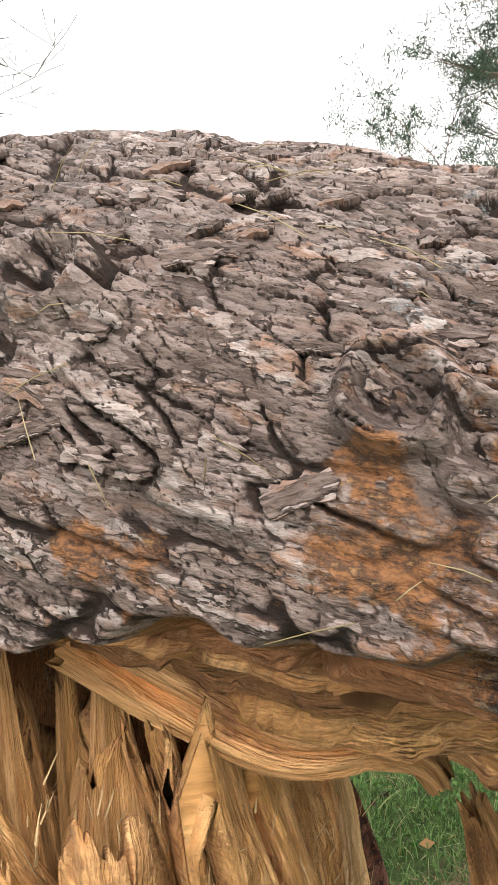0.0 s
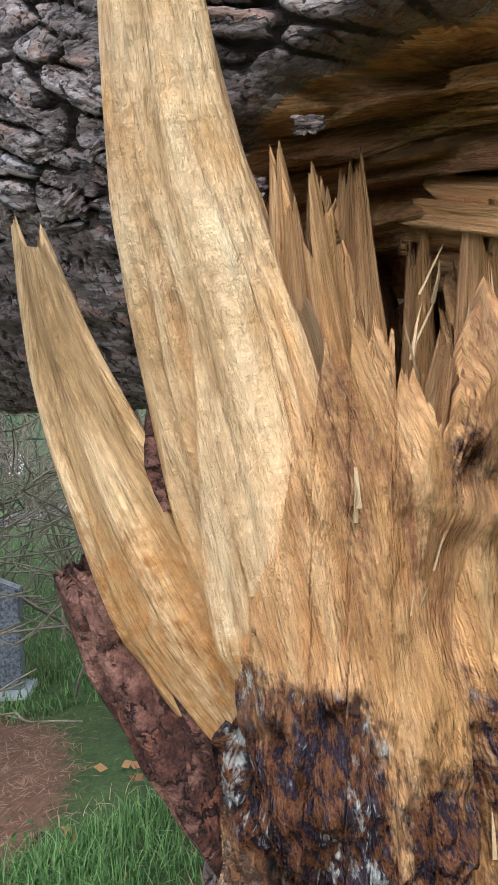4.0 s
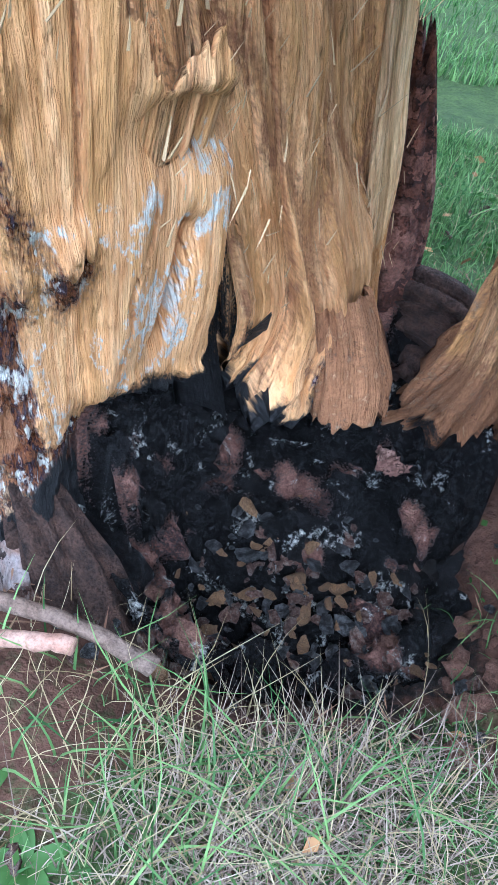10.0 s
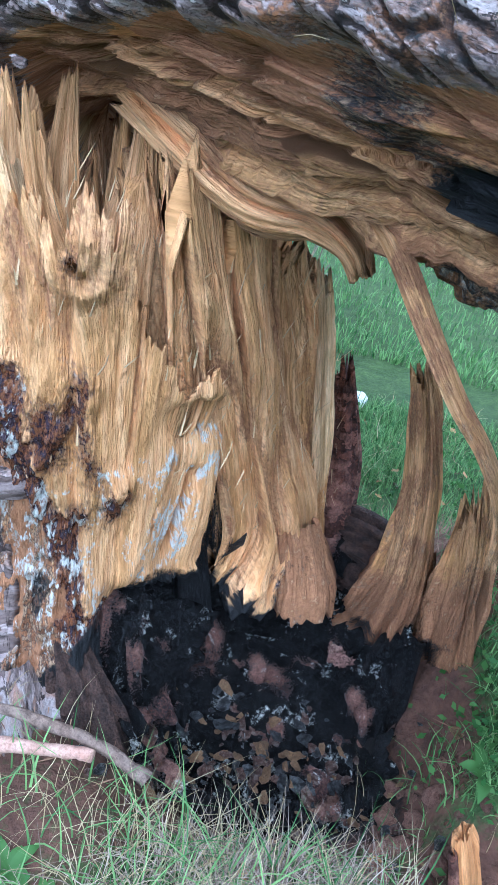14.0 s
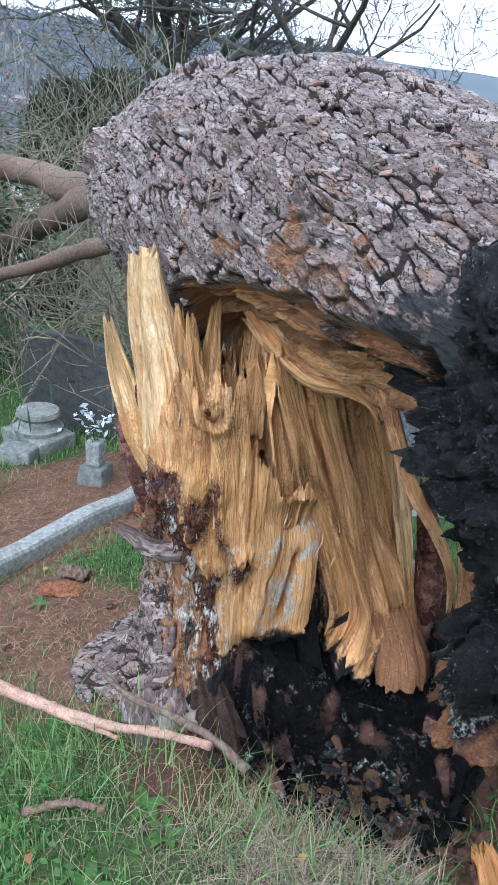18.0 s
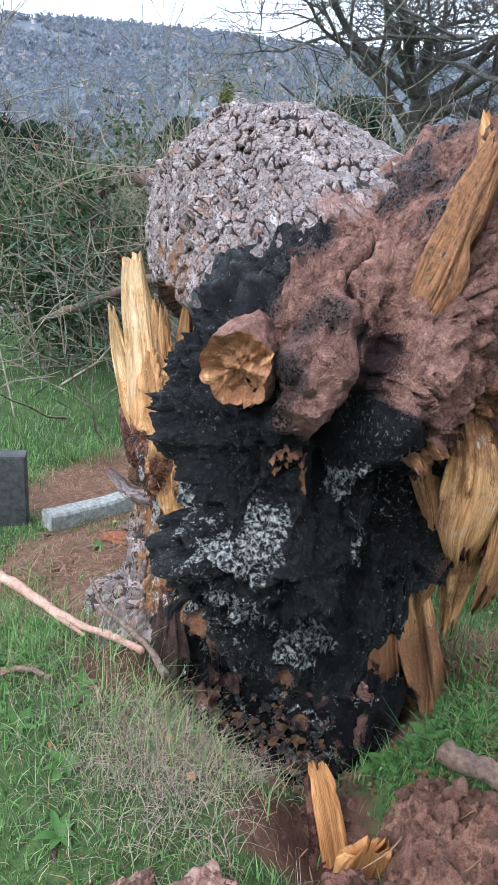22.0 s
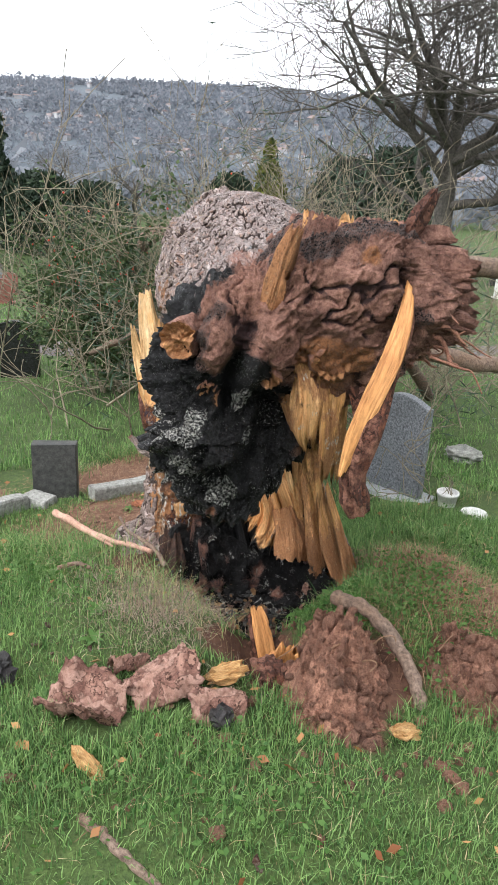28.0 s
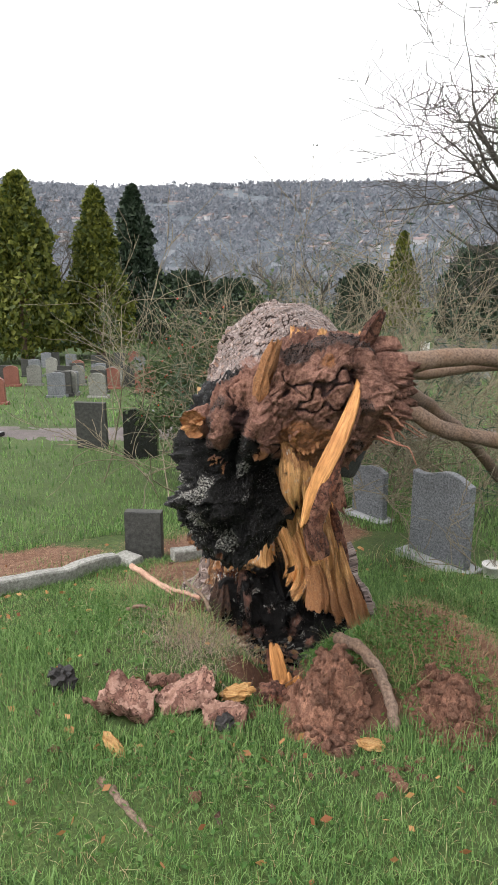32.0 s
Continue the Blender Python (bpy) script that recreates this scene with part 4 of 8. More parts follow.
plank("hanging_strip", sl((1.26, -0.93, 1.66), (1.22, -1.02, 1.55), (1.165, -1.09, 1.44), (1.1, -1.13, 1.32), (1.05, -1.15, 1.2), (1.01, -1.16, 1.07)), (0.03, 0.055, 0.07, 0.072, 0.066, 0.02), (0.02, 0.022, 0.024, 0.024, 0.022, 0.01), L(0.9, 0.05, 0.42), TRUNK, mat=M_fresh, jag=0.05, seed=8, n=150, m=72, fib=0.8, ex=0.4, masks=plain_masks, label="fresh orange strip of wood, torn and hanging")
plank("strip_bark", sl((1.26, -0.96, 1.58), (1.2, -1.06, 1.45), (1.14, -1.1, 1.32), (1.085, -1.13, 1.2), (1.06, -1.14, 1.08), (1.08, -1.15, 0.98), (1.1, -1.15, 0.92)), (0.03, 0.035, 0.05, 0.062, 0.07, 0.085, 0.06), (0.03, 0.035, 0.045, 0.055, 0.065, 0.08, 0.06), L(0.85, 0.1, 0.4), TRUNK, mat=M_redbark, jag=0.06, seed=9, n=130, m=72, fib=2.4, ex=0.9, label="purplish bark on a broken root end")
plank("root_end", sl((1.2, -0.72, 1.7), (1.29, -0.78, 1.78), (1.33, -0.8, 1.86), (1.37, -0.8, 1.94)), (0.12, 0.09, 0.08, 0.03), (0.08, 0.05, 0.04, 0.02), L(1, 0.5), TRUNK, mat=M_redbark, jag=0.12, seed=10, n=60, m=40)
for k, (t1, f1_, z1, t2, f2_, z2, rr) in enumerate(((1.3, -0.85, 1.62, 1.52, -0.92, 1.66, 0.1), (1.32, -0.88, 1.5, 1.5, -0.95, 1.5, 0.085), (1.28, -0.8, 1.72, 1.47, -0.8, 1.75, 0.08), (1.3, -0.7, 1.45, 1.5, -0.72, 1.4, 0.07))):
    plank("root_stub", sl((t1, f1_, z1), ((t1 + t2) / 2, (f1_ + f2_) / 2, (z1 + z2) / 2 + 0.02), (t2, f2_, z2)), (rr * 1.7, rr * 1.5, rr), (rr * 1.7, rr * 1.4, rr), L(0.1, 0.3, 1), TRUNK, mat=M_butt, jag=0.4, seed=40 + k, n=60, m=64, fib=2.6, ex=0.9)

for k, (pts, w) in enumerate((([(0.97, -0.72, 1.38), (1.0, -0.78, 1.24), (1.0, -0.77, 1.1), (1.02, -0.74, 0.98)], 0.12), ([(1.04, -0.74, 1.36), (1.06, -0.8, 1.2), (1.07, -0.79, 1.02), (1.08, -0.74, 0.84)], 0.09), ([(1.1, -0.7, 1.32), (1.12, -0.74, 1.16), (1.13, -0.72, 0.98), (1.15, -0.66, 0.78)], 0.07),
                              ([(1.01, -0.68, 1.3), (1.04, -0.7, 1.1), (1.06, -0.68, 0.92), (1.1, -0.62, 0.7)], 0.08), ([(0.95, -0.66, 1.2), (0.98, -0.7, 1.06), (0.99, -0.68, 0.9), (1.0, -0.64, 0.8)], 0.06))):
    plank("torn_column", sl(*pts), (w * 1.2, w * 1.1, w * 0.8, w * 0.25), (w * 0.7, w * 0.6, w * 0.45, w * 0.15), L(1, 0.2), TRUNK, masks=column_masks, jag=0.3, seed=141 + k, n=110, m=80, fib=2.0, label="torn brown wood hanging below the rot")
plank("torn_flap", sl((1.14, -0.82, 1.28), (1.17, -0.84, 1.18), (1.2, -0.83, 1.08), (1.24, -0.82, 1.0)), (0.08, 0.07, 0.06, 0.02), (0.03, 0.025, 0.02, 0.01), L(1, 0.2), TRUNK, mat=M_redbark, jag=0.3, seed=43, n=80, m=60, fib=1.6, label="thin flap of red bark hanging free")


def cut_stub(root, base, tip, r0, r1, seed, label):
    """A broken-off branch stub with a ragged bark rim and a torn wood face."""
    base, tip = np.asarray(base), np.asarray(tip)
    n, m = 40, 60
    v, a = np.meshgrid(np.linspace(0, 1, n), np.linspace(0, 2 * np.pi, m, endpoint=False), indexing="ij")
    T = unit(tip - base)
    A = unit(np.cross(T, [0, 0, 1.0]))
    B = np.cross(A, T)
    r = (r0 + (r1 - r0) * v) * (1 + 0.16 * vn(v3(np.cos(a) * 1.1, np.sin(a) * 1.1, v * 2), seed)) + 0.006 * fbm(v3(np.cos(a) * 4, np.sin(a) * 4, v * 5), seed + 2, 4) + 0.0025 * fbm(v3(np.cos(a) * 16, np.sin(a) * 16, v * 9), seed + 3, 2)
    ax = v + (0.14 * vn(v3(np.cos(a) * 1.5, np.sin(a) * 1.5, 5), seed + 4) + 0.1 * fbm(v3(np.cos(a) * 7, np.sin(a) * 7, 3), seed + 5, 3)) * v ** 3
    P = base + (tip - base) * ax[..., None] + A * (r * np.cos(a))[..., None] + B * (r * np.sin(a))[..., None]
    o = put("branch_stub", fast("branch_stub", P - np.array(root.location), grid_faces(n, m), M_butt, {"wood": np.maximum(0.3 * sm(0.5, 0.9, vn(v3(a, v * 4, 0), seed)), 0.6 * sm(0.75, 1.0, v)), "charred": 0.4 * sm(0.2, 0.7, vn(v3(np.cos(a) * 3, np.sin(a) * 3, v * 4), seed + 7)), "mould": v * 0}), root, label)
    k, a2 = np.meshgrid(np.linspace(1.0, 0, 14), np.linspace(0, 2 * np.pi, m, endpoint=False), indexing="ij")
    rim = P[-1]
    cen = rim.mean(0) - T * 0.006
    hollow = 0.003 + 0.42 * r1 * (1 - k ** 2) + 0.02 * fbm(v3(k * np.cos(a2) * 3, k * np.sin(a2) * 3, 0), seed + 8, 4, 0.6) * (1 - k ** 4)
    face = cen + (rim[None] - cen) * k[..., None] - T * hollow[..., None]
    put("broken_face", fast("broken_face", face - np.array(root.location), grid_faces(14, m), M_wood, {"co": v3(k * np.cos(a2) * 0.03, k * np.sin(a2) * 0.2, seed), "rot": 0.95 + 0.5 * fbm(v3(k * np.cos(a2) * 3, k * np.sin(a2) * 3, 2), seed, 3)}), o, "orange torn wood")


cut_stub(TRUNK, L(0.62, -0.54, 1.39), L(0.525, -0.73, 1.408), 0.075, 0.064, 11, "broken branch stub with an orange torn face")
cut_stub(TRUNK, L(0.64, -0.6, 1.26), L(0.632, -0.735, 1.215), 0.06, 0.04, 12, "short knob of rotten wood")
cut_stub(TRUNK, L(0.84, -0.7, 1.31), L(0.832, -0.86, 1.3), 0.055, 0.032, 13, "pale knot in the rotten wood")
cut_stub(TRUNK, L(1.06, -0.7, 1.39), L(1.03, -0.88, 1.36), 0.11, 0.06, 14, "broad whorl of pale wood under the rot")


# ---- the standing stump ----
STUMP = thing("tree_stump", "hollow shattered pine stump, orange splintered wood above charred base", "tree stump", (0.2, 0.95, 0.0))


FACE = [(-0.42, 0.76), (-0.39, 0.7), (-0.3, 0.675), (-0.2, 0.7), (-0.1, 0.775), (-0.02, 0.86), (0.03, 0.93), (0.0, 1.02)]


def zone_masks(P):
    """Resin, bark and rot low on the split face, char at its foot."""
    x, y, z = P[..., 0], P[..., 1], P[..., 2]
    n1, n2, n3 = fbm(P * 8, 101, 3), fbm(P * np.array([17, 17, 8]), 102, 3), fbm(P * np.array([48, 48, 20]), 103, 4, 0.65)
    line = np.interp(x, [-0.45, -0.36, -0.28, -0.22, -0.17, -0.12, -0.05], [0.84, 0.76, 0.73, 0.62, 0.42, 0.22, 0.0])
    d = z - line + 0.07 * n1
    below = sm(0.05, -0.04, d)
    band = sm(0.07, 0.0, np.abs(d + 0.07) - 0.05)
    drip = sm(0.06, 0.02, np.abs(x + 0.17 + 0.25 * (z - 0.6)) + 0.03 * n1 - 0.02) * sm(0.85, 0.7, z) * sm(0.3, 0.45, z)
    foot = np.interp(x, [-0.25, -0.17, -0.135, -0.1, -0.06, -0.02, 0.06, 0.14, 0.3], [-0.2, 0.02, 0.08, 0.15, 0.22, 0.27, 0.28, 0.2, 0.1])
    char = sm(0.04, -0.04, z - foot + 0.05 * n1)
    white = sm(0.35, 0.7, n3) * np.maximum(band, below * 0.7) + sm(0.2, 0.6, n3) * sm(0.13, 0.05, np.hypot(x + 0.1, (z - 0.38) * 0.6) - 0.05) * 0.8
    # pale mould running down both sides of the slit, with fine specks over the wood beside it
    wide = np.interp(z, [0.2, 0.28, 0.5, 0.62, 0.7], [0.0, 0.014, 0.03, 0.034, 0.015])
    white = white + (0.95 + 1.1 * n3) * sm(0.02, -0.005, np.abs(x - 0.005 - 0.08 * (z - 0.4)) - wide + 0.02 * n1) * sm(0.68, 0.58, z) * sm(0.2, 0.28, z)
    white = white + 0.55 * sm(0.2, 0.6, fbm(P * np.array([30, 30, 75]), 104, 3)) * sm(0.12, 0.0, np.abs(x + 0.09) - 0.03) * sm(0.72, 0.5, z) * sm(0.15, 0.3, z)
    streak, pale = fbm(P * np.array([20, 20, 4.5]), 106, 3), fbm(P * np.array([27, 27, 7]), 107, 3)
    white = white + 0.75 * below * sm(0.25, 0.55, pale)
    knot = np.exp(-np.hypot((x + 0.185) / 0.022, (z - 0.95) / 0.03) ** 2)
    return {"resin": np.clip(0.8 * knot + np.maximum(np.maximum(band, 0.5 * below * sm(-0.2, -0.34, x) * sm(0.2, 0.5, z)) * (0.75 + 0.5 * n2), drip * (0.55 + 0.6 * n2)), 0, 1), "barky": below * (0.75 + 0.25 * n2) * (1 - 0.65 * sm(0.1, 0.45, -streak)),
            "rot": np.maximum(0.45 * sm(0.1, 0.5, fbm(P * np.array([7, 7, 3]), 105, 2)), 0.95 * below * sm(0.0, 0.4, -streak)), "mould": np.clip(white * 0.52, 0, 0.56), "charred": np.maximum(char, below * 0.62 * sm(0.12, 0.5, streak))}


def strips(a, z, wide, seed, sway=0.25):
    """Long torn strips side by side: a random height for each, and the closeness to a split."""
    c1, c2, cell = vor(a / wide + sway * vn(v3(a * 6, z * 2.2, 0), seed), z / 1.3 + 0.35 * vn(v3(a / wide * 0.8, z * 1.2, 4), seed + 1), seed + 2)
    return cell - 0.5, sm(0.0, 0.22, c2 - c1)


def build_face():
    """The great split face of the stump, with knot, hollow and slit."""
    n, m = 320, 380
    u = np.linspace(0, 1, m)
    line = spline([(x, y, 0) for x, y in FACE], u)
    tan = unit(np.gradient(line, axis=0))
    nor = np.stack([tan[:, 1], -tan[:, 0], 0 * u], -1)
    arc = np.concatenate([[0], np.cumsum(np.linalg.norm(np.diff(line, axis=0), axis=1))])
    V, A = np.meshgrid(np.linspace(0, 1, n), arc, indexing="ij")
    X = np.broadcast_to(line[:, 0], V.shape)
    ends = np.broadcast_to(arc / arc[-1], V.shape)
    top = np.interp(X, [-0.44, -0.4, -0.36, -0.3, -0.27, -0.22, -0.17, -0.14, -0.1, -0.06, -0.02, 0.03], [0.4, 0.5, 0.72, 0.98, 1.02, 1.03, 1.08, 1.02, 0.9, 0.79, 0.71, 0.68])
    top = np.where(ends > 0.86, 0.66, top)
    jag = vor(A / 0.016, 0 * A, 199)[2]
    top = top + 0.05 * vn(v3(A / 0.035, 0, 0), 200) + 0.07 * (jag - 0.5) * sm(0.0, -0.12, X) + 0.03 * np.abs(vn(v3(A / 0.005, 0, 0), 201))
    z = -0.16 + (top + 0.16) * V
    lean = A + 0.2 * (z - 0.35) * sm(0.5, 0.05, A)
    # the grain bends round the knot
    k = np.hypot((X + 0.19) / 0.05, (z - 0.95) / 0.07)
    q = lean + 0.012 * np.exp(-(k * 0.6) ** 2) * np.sign(X + 0.19) + 0.004 * vn(v3(A * 5, z * 2, 0), 202)
    wide, rift = strips(q, z, 0.085, 203)
    thin, check = strips(q, z, 0.021, 206)
    raw = sm(0.45, 0.8, z + 0.2 * vn(v3(A * 9, z * 4, 2), 213)) * 0.6 + 0.4
    d = raw * (0.04 * wide * rift - 0.008 * (1 - rift)) + raw * (0.008 * thin * check - 0.003 * (1 - check)) + 0.0028 * raw * vn(v3(q / 0.007, z * 2.6, 1), 205) + 0.0014 * vn(v3(q / 0.003, z * 4, 2), 214) + 0.024 * fbm(v3(q * 6, z * 2.5, 3), 207, 2)
    # chips and steps where fibres broke off across
    c1, c2, chip_ = vor(q / 0.011, z / 0.05 + 0.6 * vn(v3(q * 60, z * 3, 0), 215), 216)
    d = d + 0.005 * sm(0.78, 0.9, chip_) * sm(0.55, 0.35, c1) * raw
    crown = np.exp(-k ** 2)
    d = d + 0.034 * crown * (1 + 0.3 * np.cos(k * 8)) - 0.05 * np.exp(-((X + 0.187) / 0.016) ** 2 - ((z - 0.945) / 0.02) ** 2) + 0.02 * np.exp(-((X + 0.17) / 0.05) ** 2 - ((z - 1.04) / 0.06) ** 2)
    # the hollow like an ear, with a torn lip over it, and the slit below
    ear = np.hypot((X - 0.0) / 0.036, (z - 0.635) / 0.05)
    d = d - 0.07 * np.exp(-(ear * 1.1) ** 2) + 0.03 * np.exp(-((X + 0.004) / 0.03) ** 2 - ((z - 0.7) / 0.03) ** 2)
    d = d + 0.03 * np.exp(-((X + 0.045 - 0.1 * (z - 0.5)) / 0.022) ** 2) * sm(0.66, 0.56, z) * sm(0.2, 0.3, z)
    d = d - 0.022 * sm(0.005, 0.001, np.abs(X + 0.045 - 0.12 * (z - 0.42) + 0.01 * vn(v3(z * 14, 0, 0), 7))) * sm(0.27, 0.33, z) * sm(0.62, 0.52, z)
    d = d - 0.05 * sm(0.012, 0.003, np.abs(X - 0.005 - 0.1 * (z - 0.42))) * sm(0.26, 0.32, z) * sm(0.54, 0.46, z)
    P = line[None] + nor[None] * d[..., None]
    P[..., 2] = z
    mk = zone_masks(P)
    low = np.maximum(mk["barky"], np.maximum(mk["charred"], mk["resin"]))
    h, fur, tone = bark_relief(z, A, 210)
    rough = 0.03 * fbm(v3(A * 10, z * 6, 9), 211, 4, 0.55) + 0.02 * np.abs(fbm(v3(A * 22, z * 16, 9), 212, 4, 0.6)) + 0.004 * steps(3 * fbm(v3(A * 34, z * 13, 4), 213, 3), 0.25)
    flare = 0.13 * np.exp(-np.maximum(z + 0.05, 0) / 0.12) * sm(0.02, -0.12, X)
    tuck = -0.16 * sm(0.26, 0.08, z) * sm(-0.15, -0.06, X)
    P = P + nor[None] * (low * (rough + 0.35 * h) + flare + tuck)[..., None]
    back = line - nor * 0.13
    rows = [np.concatenate([(P[-1, :, :2] - 0.012 * nor[:, :2]), (P[-1, :, 2:3] - 0.01)], 1), np.concatenate([(P[-1, :, :2] - 0.035 * nor[:, :2]), (P[-1, :, 2:3] - 0.12)], 1), np.concatenate([back[:, :2], (P[-1, :, 2:3] - 0.3)], 1), np.concatenate([back[:, :2], 0 * back[:, 2:3] - 0.16], 1)]
    P = np.concatenate([P, np.stack(rows)])
    mk = zone_masks(P)
    # the rot layer colours the splits between torn strips darker
    split = np.clip(0.7 * (1 - rift) + 0.25 * (1 - check), 0, 1) * raw * (1 - low)
    mk["rot"] = np.maximum(mk["rot"], np.concatenate([0.75 * split, np.zeros((4, m))]))
    mk["co"] = np.concatenate([v3(q, z, 0)] + [v3(q, z - 0.05 * k_, 0)[-1:] for k_ in range(4)])
    return put("split_face", fast("split_face", P - np.array(STUMP.location), grid_faces(len(P), m, False), M_wood, mk), STUMP, "split heartwood face bleeding dark resin, bark below")


SPLIT_FACE = build_face()


def build_inner_wall():
    """The torn inner wall beyond the slit: deep upright folds leaning over the hollow, ragged above, curled and burnt below."""
    n, m = 260, 330
    u = np.linspace(0, 1, m)
    line = spline([(-0.09, 1.08, 0), (-0.02, 1.01, 0), (0.04, 0.965, 0), (0.085, 1.02, 0), (0.125, 1.055, 0), (0.165, 1.12, 0), (0.2, 1.19, 0), (0.215, 1.26, 0), (0.17, 1.34, 0), (0.1, 1.4, 0)], u)
    tan = unit(np.gradient(line, axis=0))
    nor = np.stack([tan[:, 1], -tan[:, 0], 0 * u], -1)
    arc = np.concatenate([[0], np.cumsum(np.linalg.norm(np.diff(line, axis=0), axis=1))])
    V, A = np.meshgrid(np.linspace(0, 1, n), arc, indexing="ij")
    jag = vor(A / 0.018, 0 * A, 261)[2]
    top = 1.08 + 0.12 * (jag - 0.6) + 0.05 * vn(v3(A / 0.05, 0, 0), 262) + 0.04 * np.abs(vn(v3(A / 0.005, 0, 0), 263)) - 0.15 * sm(0.36, 0.42, A)
    foot = np.interp(A, [0, 0.09, 0.16, 0.24, 0.34, 0.42], [0.16, 0.18, 0.2, 0.1, 0.02, 0.0]) + 0.05 * (jag - 0.5) + 0.02 * vn(v3(A / 0.02, 0, 0), 264)
    z = foot + (top - foot) * V
    q = A + 0.01 * vn(v3(A * 5, z * 2, 0), 265)
    wide, rift = strips(q, z, 0.09, 266, 0.2)
    thin, check = strips(q, z, 0.017, 270)
    d = 0.075 * wide * rift - 0.03 * (1 - rift) + 0.012 * thin * check - 0.003 * (1 - check) + 0.003 * vn(v3(q / 0.007, z * 2.4, 1), 274) + 0.0015 * vn(v3(q / 0.003, z * 4, 2), 275) + 0.02 * fbm(v3(q * 7, z * 3, 3), 276, 2)
    c1, c2, chip_ = vor(q / 0.011, z / 0.06 + 0.6 * vn(v3(q * 60, z * 3, 0), 277), 278)
    d = d + 0.006 * sm(0.78, 0.9, chip_) * sm(0.55, 0.35, c1)
    # the lower ends curl out over the hollow
    curlup = sm(0.16, 0.0, z - foot)
    d = d + 0.04 * curlup * (0.4 + wide) + 0.012 * curlup * fbm(v3(q * 40, z * 30, 5), 279, 3)
    P = line[None] + nor[None] * d[..., None]
    P[..., 0] += -0.19 * (z - 0.45) * sm(0.0, 0.3, z)
    P[..., 1] += -0.31 * (z - 0.45) * sm(0.0, 0.3, z)
    P[..., 2] = z
    back = P[-1] - 0.035 * nor
    end = P[0] - 0.05 * nor
    back2 = line - 0.1 * nor
    back2[:, 2] = 0.0
    back[:, 2] -= 0.1
    under = end + [0, 0, 0.03]
    P = np.concatenate([under[None], P, back[None], back2[None]])
    n1, n2, n3 = fbm(P * np.array([16, 16, 7]), 280, 3), fbm(P * np.array([40, 40, 12]), 281, 4, 0.65), fbm(P * 8, 282, 2)
    AA, zz = np.concatenate([A[:1], A, A[:1], A[:1]]), P[..., 2]
    full = lambda a: np.concatenate([a[:1], a, a[-1:], a[-1:]])
    mould = (0.35 + 0.5 * sm(-0.3, 0.5, n2)) * sm(0.13, 0.09, AA + 0.03 * n1) * sm(0.66, 0.56, zz + 0.05 * n1) * sm(0.2, 0.3, zz)
    mould = np.maximum(mould, 0.55 * sm(0.25, 0.7, n2) * sm(0.22, 0.12, AA) * sm(0.7, 0.4, zz))
    # rot colours the splits darker, besides its own patches
    attrs = {"co": v3(full(q), zz, 3.0), "rot": np.clip(0.6 * (1 - full(rift)) + 0.2 * (1 - full(check)) + 0.3 * sm(0.2, 0.7, n1) + 0.35 * sm(0.25, 0.1, AA) * sm(-0.2, 0.5, n3), 0, 1) * 0.8, "mould": mould, "charred": sm(0.07, -0.03, zz - full(foot * np.ones_like(z)) - 0.02 + 0.05 * n1) * sm(0.5, 0.4, AA + 0.05 * n3),
             "barky": 0 * zz, "resin": 0.6 * sm(0.45, 0.8, n3) * sm(0.6, 0.3, zz)}
    return put("inner_wall", fast("inner_wall", P - np.array(STUMP.location), grid_faces(len(P), m, False), M_wood, attrs), STUMP, "torn inner wall of pale folded wood")


INNER_WALL = build_inner_wall()


def foot_masks(P):
    n1 = 0.08 * fbm(P * 8, 111, 3)
    z = P[..., 2]
    # rot towards the foot: brown rotten wood, with shade painted in too
    return {"charred": 0.7 * sm(0.08, -0.14, z + 2.5 * n1), "barky": 0.4 * sm(0.1, 0.5, fbm(P * np.array([24, 24, 6]), 110, 3)), "mould": 0.5 * sm(0.2, 0.7, fbm(P * np.array([20, 20, 6]), 114, 3)) * sm(0.62, 0.4, z) * sm(0.25, 0.1, P[..., 0]), "rot": np.maximum(0.85 * sm(0.6, 0.15, z + 2 * n1), 0.6 * sm(-0.1, 0.5, fbm(P * np.array([18, 18, 5]), 115, 3)))}


def spike_masks(P):
    """Orange towards the foot, pale above."""
    n1 = fbm(P * np.array([14, 14, 4]), 117, 3)
    return {"rot": -0.4 + 0.95 * sm(1.12, 0.68, P[..., 2] + 0.25 * n1)}


WD = (0.95, 0.31, 0)
plank("spike", [(-0.29, 0.72, 0.6), (-0.325, 0.7, 0.8), (-0.385, 0.705, 1.03), (-0.427, 0.703, 1.19), (-0.452, 0.695, 1.345)], (0.05, 0.17, 0.14, 0.105, 0.075), (0.03, 0.1, 0.07, 0.045, 0.028), WD, STUMP, mat=M_sap, masks=spike_masks, jag=0.07, seed=14, n=190, m=140, fib=1.5, label="tall pale spike of torn wood")
plank("spike", [(-0.3, 0.71, 0.6), (-0.43, 0.695, 0.8), (-0.52, 0.68, 1.0), (-0.553, 0.66, 1.15)], (0.06, 0.12, 0.07, 0.02), (0.02, 0.05, 0.03, 0.012), WD, STUMP, mat=M_sap, masks=spike_masks, jag=0.1, seed=15, n=140, m=100, fib=1.1, label="thin curved spike of torn wood")
plank("splinter", [(-0.23, 0.9, 0.85), (-0.235, 0.9, 1.0), (-0.238, 0.9, 1.17)], (0.05, 0.04, 0.02), (0.03, 0.025, 0.015), WD, STUMP, jag=0.2, seed=33, n=50, m=40)
plank("wall_slab", [(-0.27, 0.95, 0.5), (-0.28, 0.95, 0.8), (-0.29, 0.95, 1.12)], (0.3, 0.28, 0.2), (0.1, 0.08, 0.05), WD, STUMP, jag=0.4, seed=18, n=110, m=120)
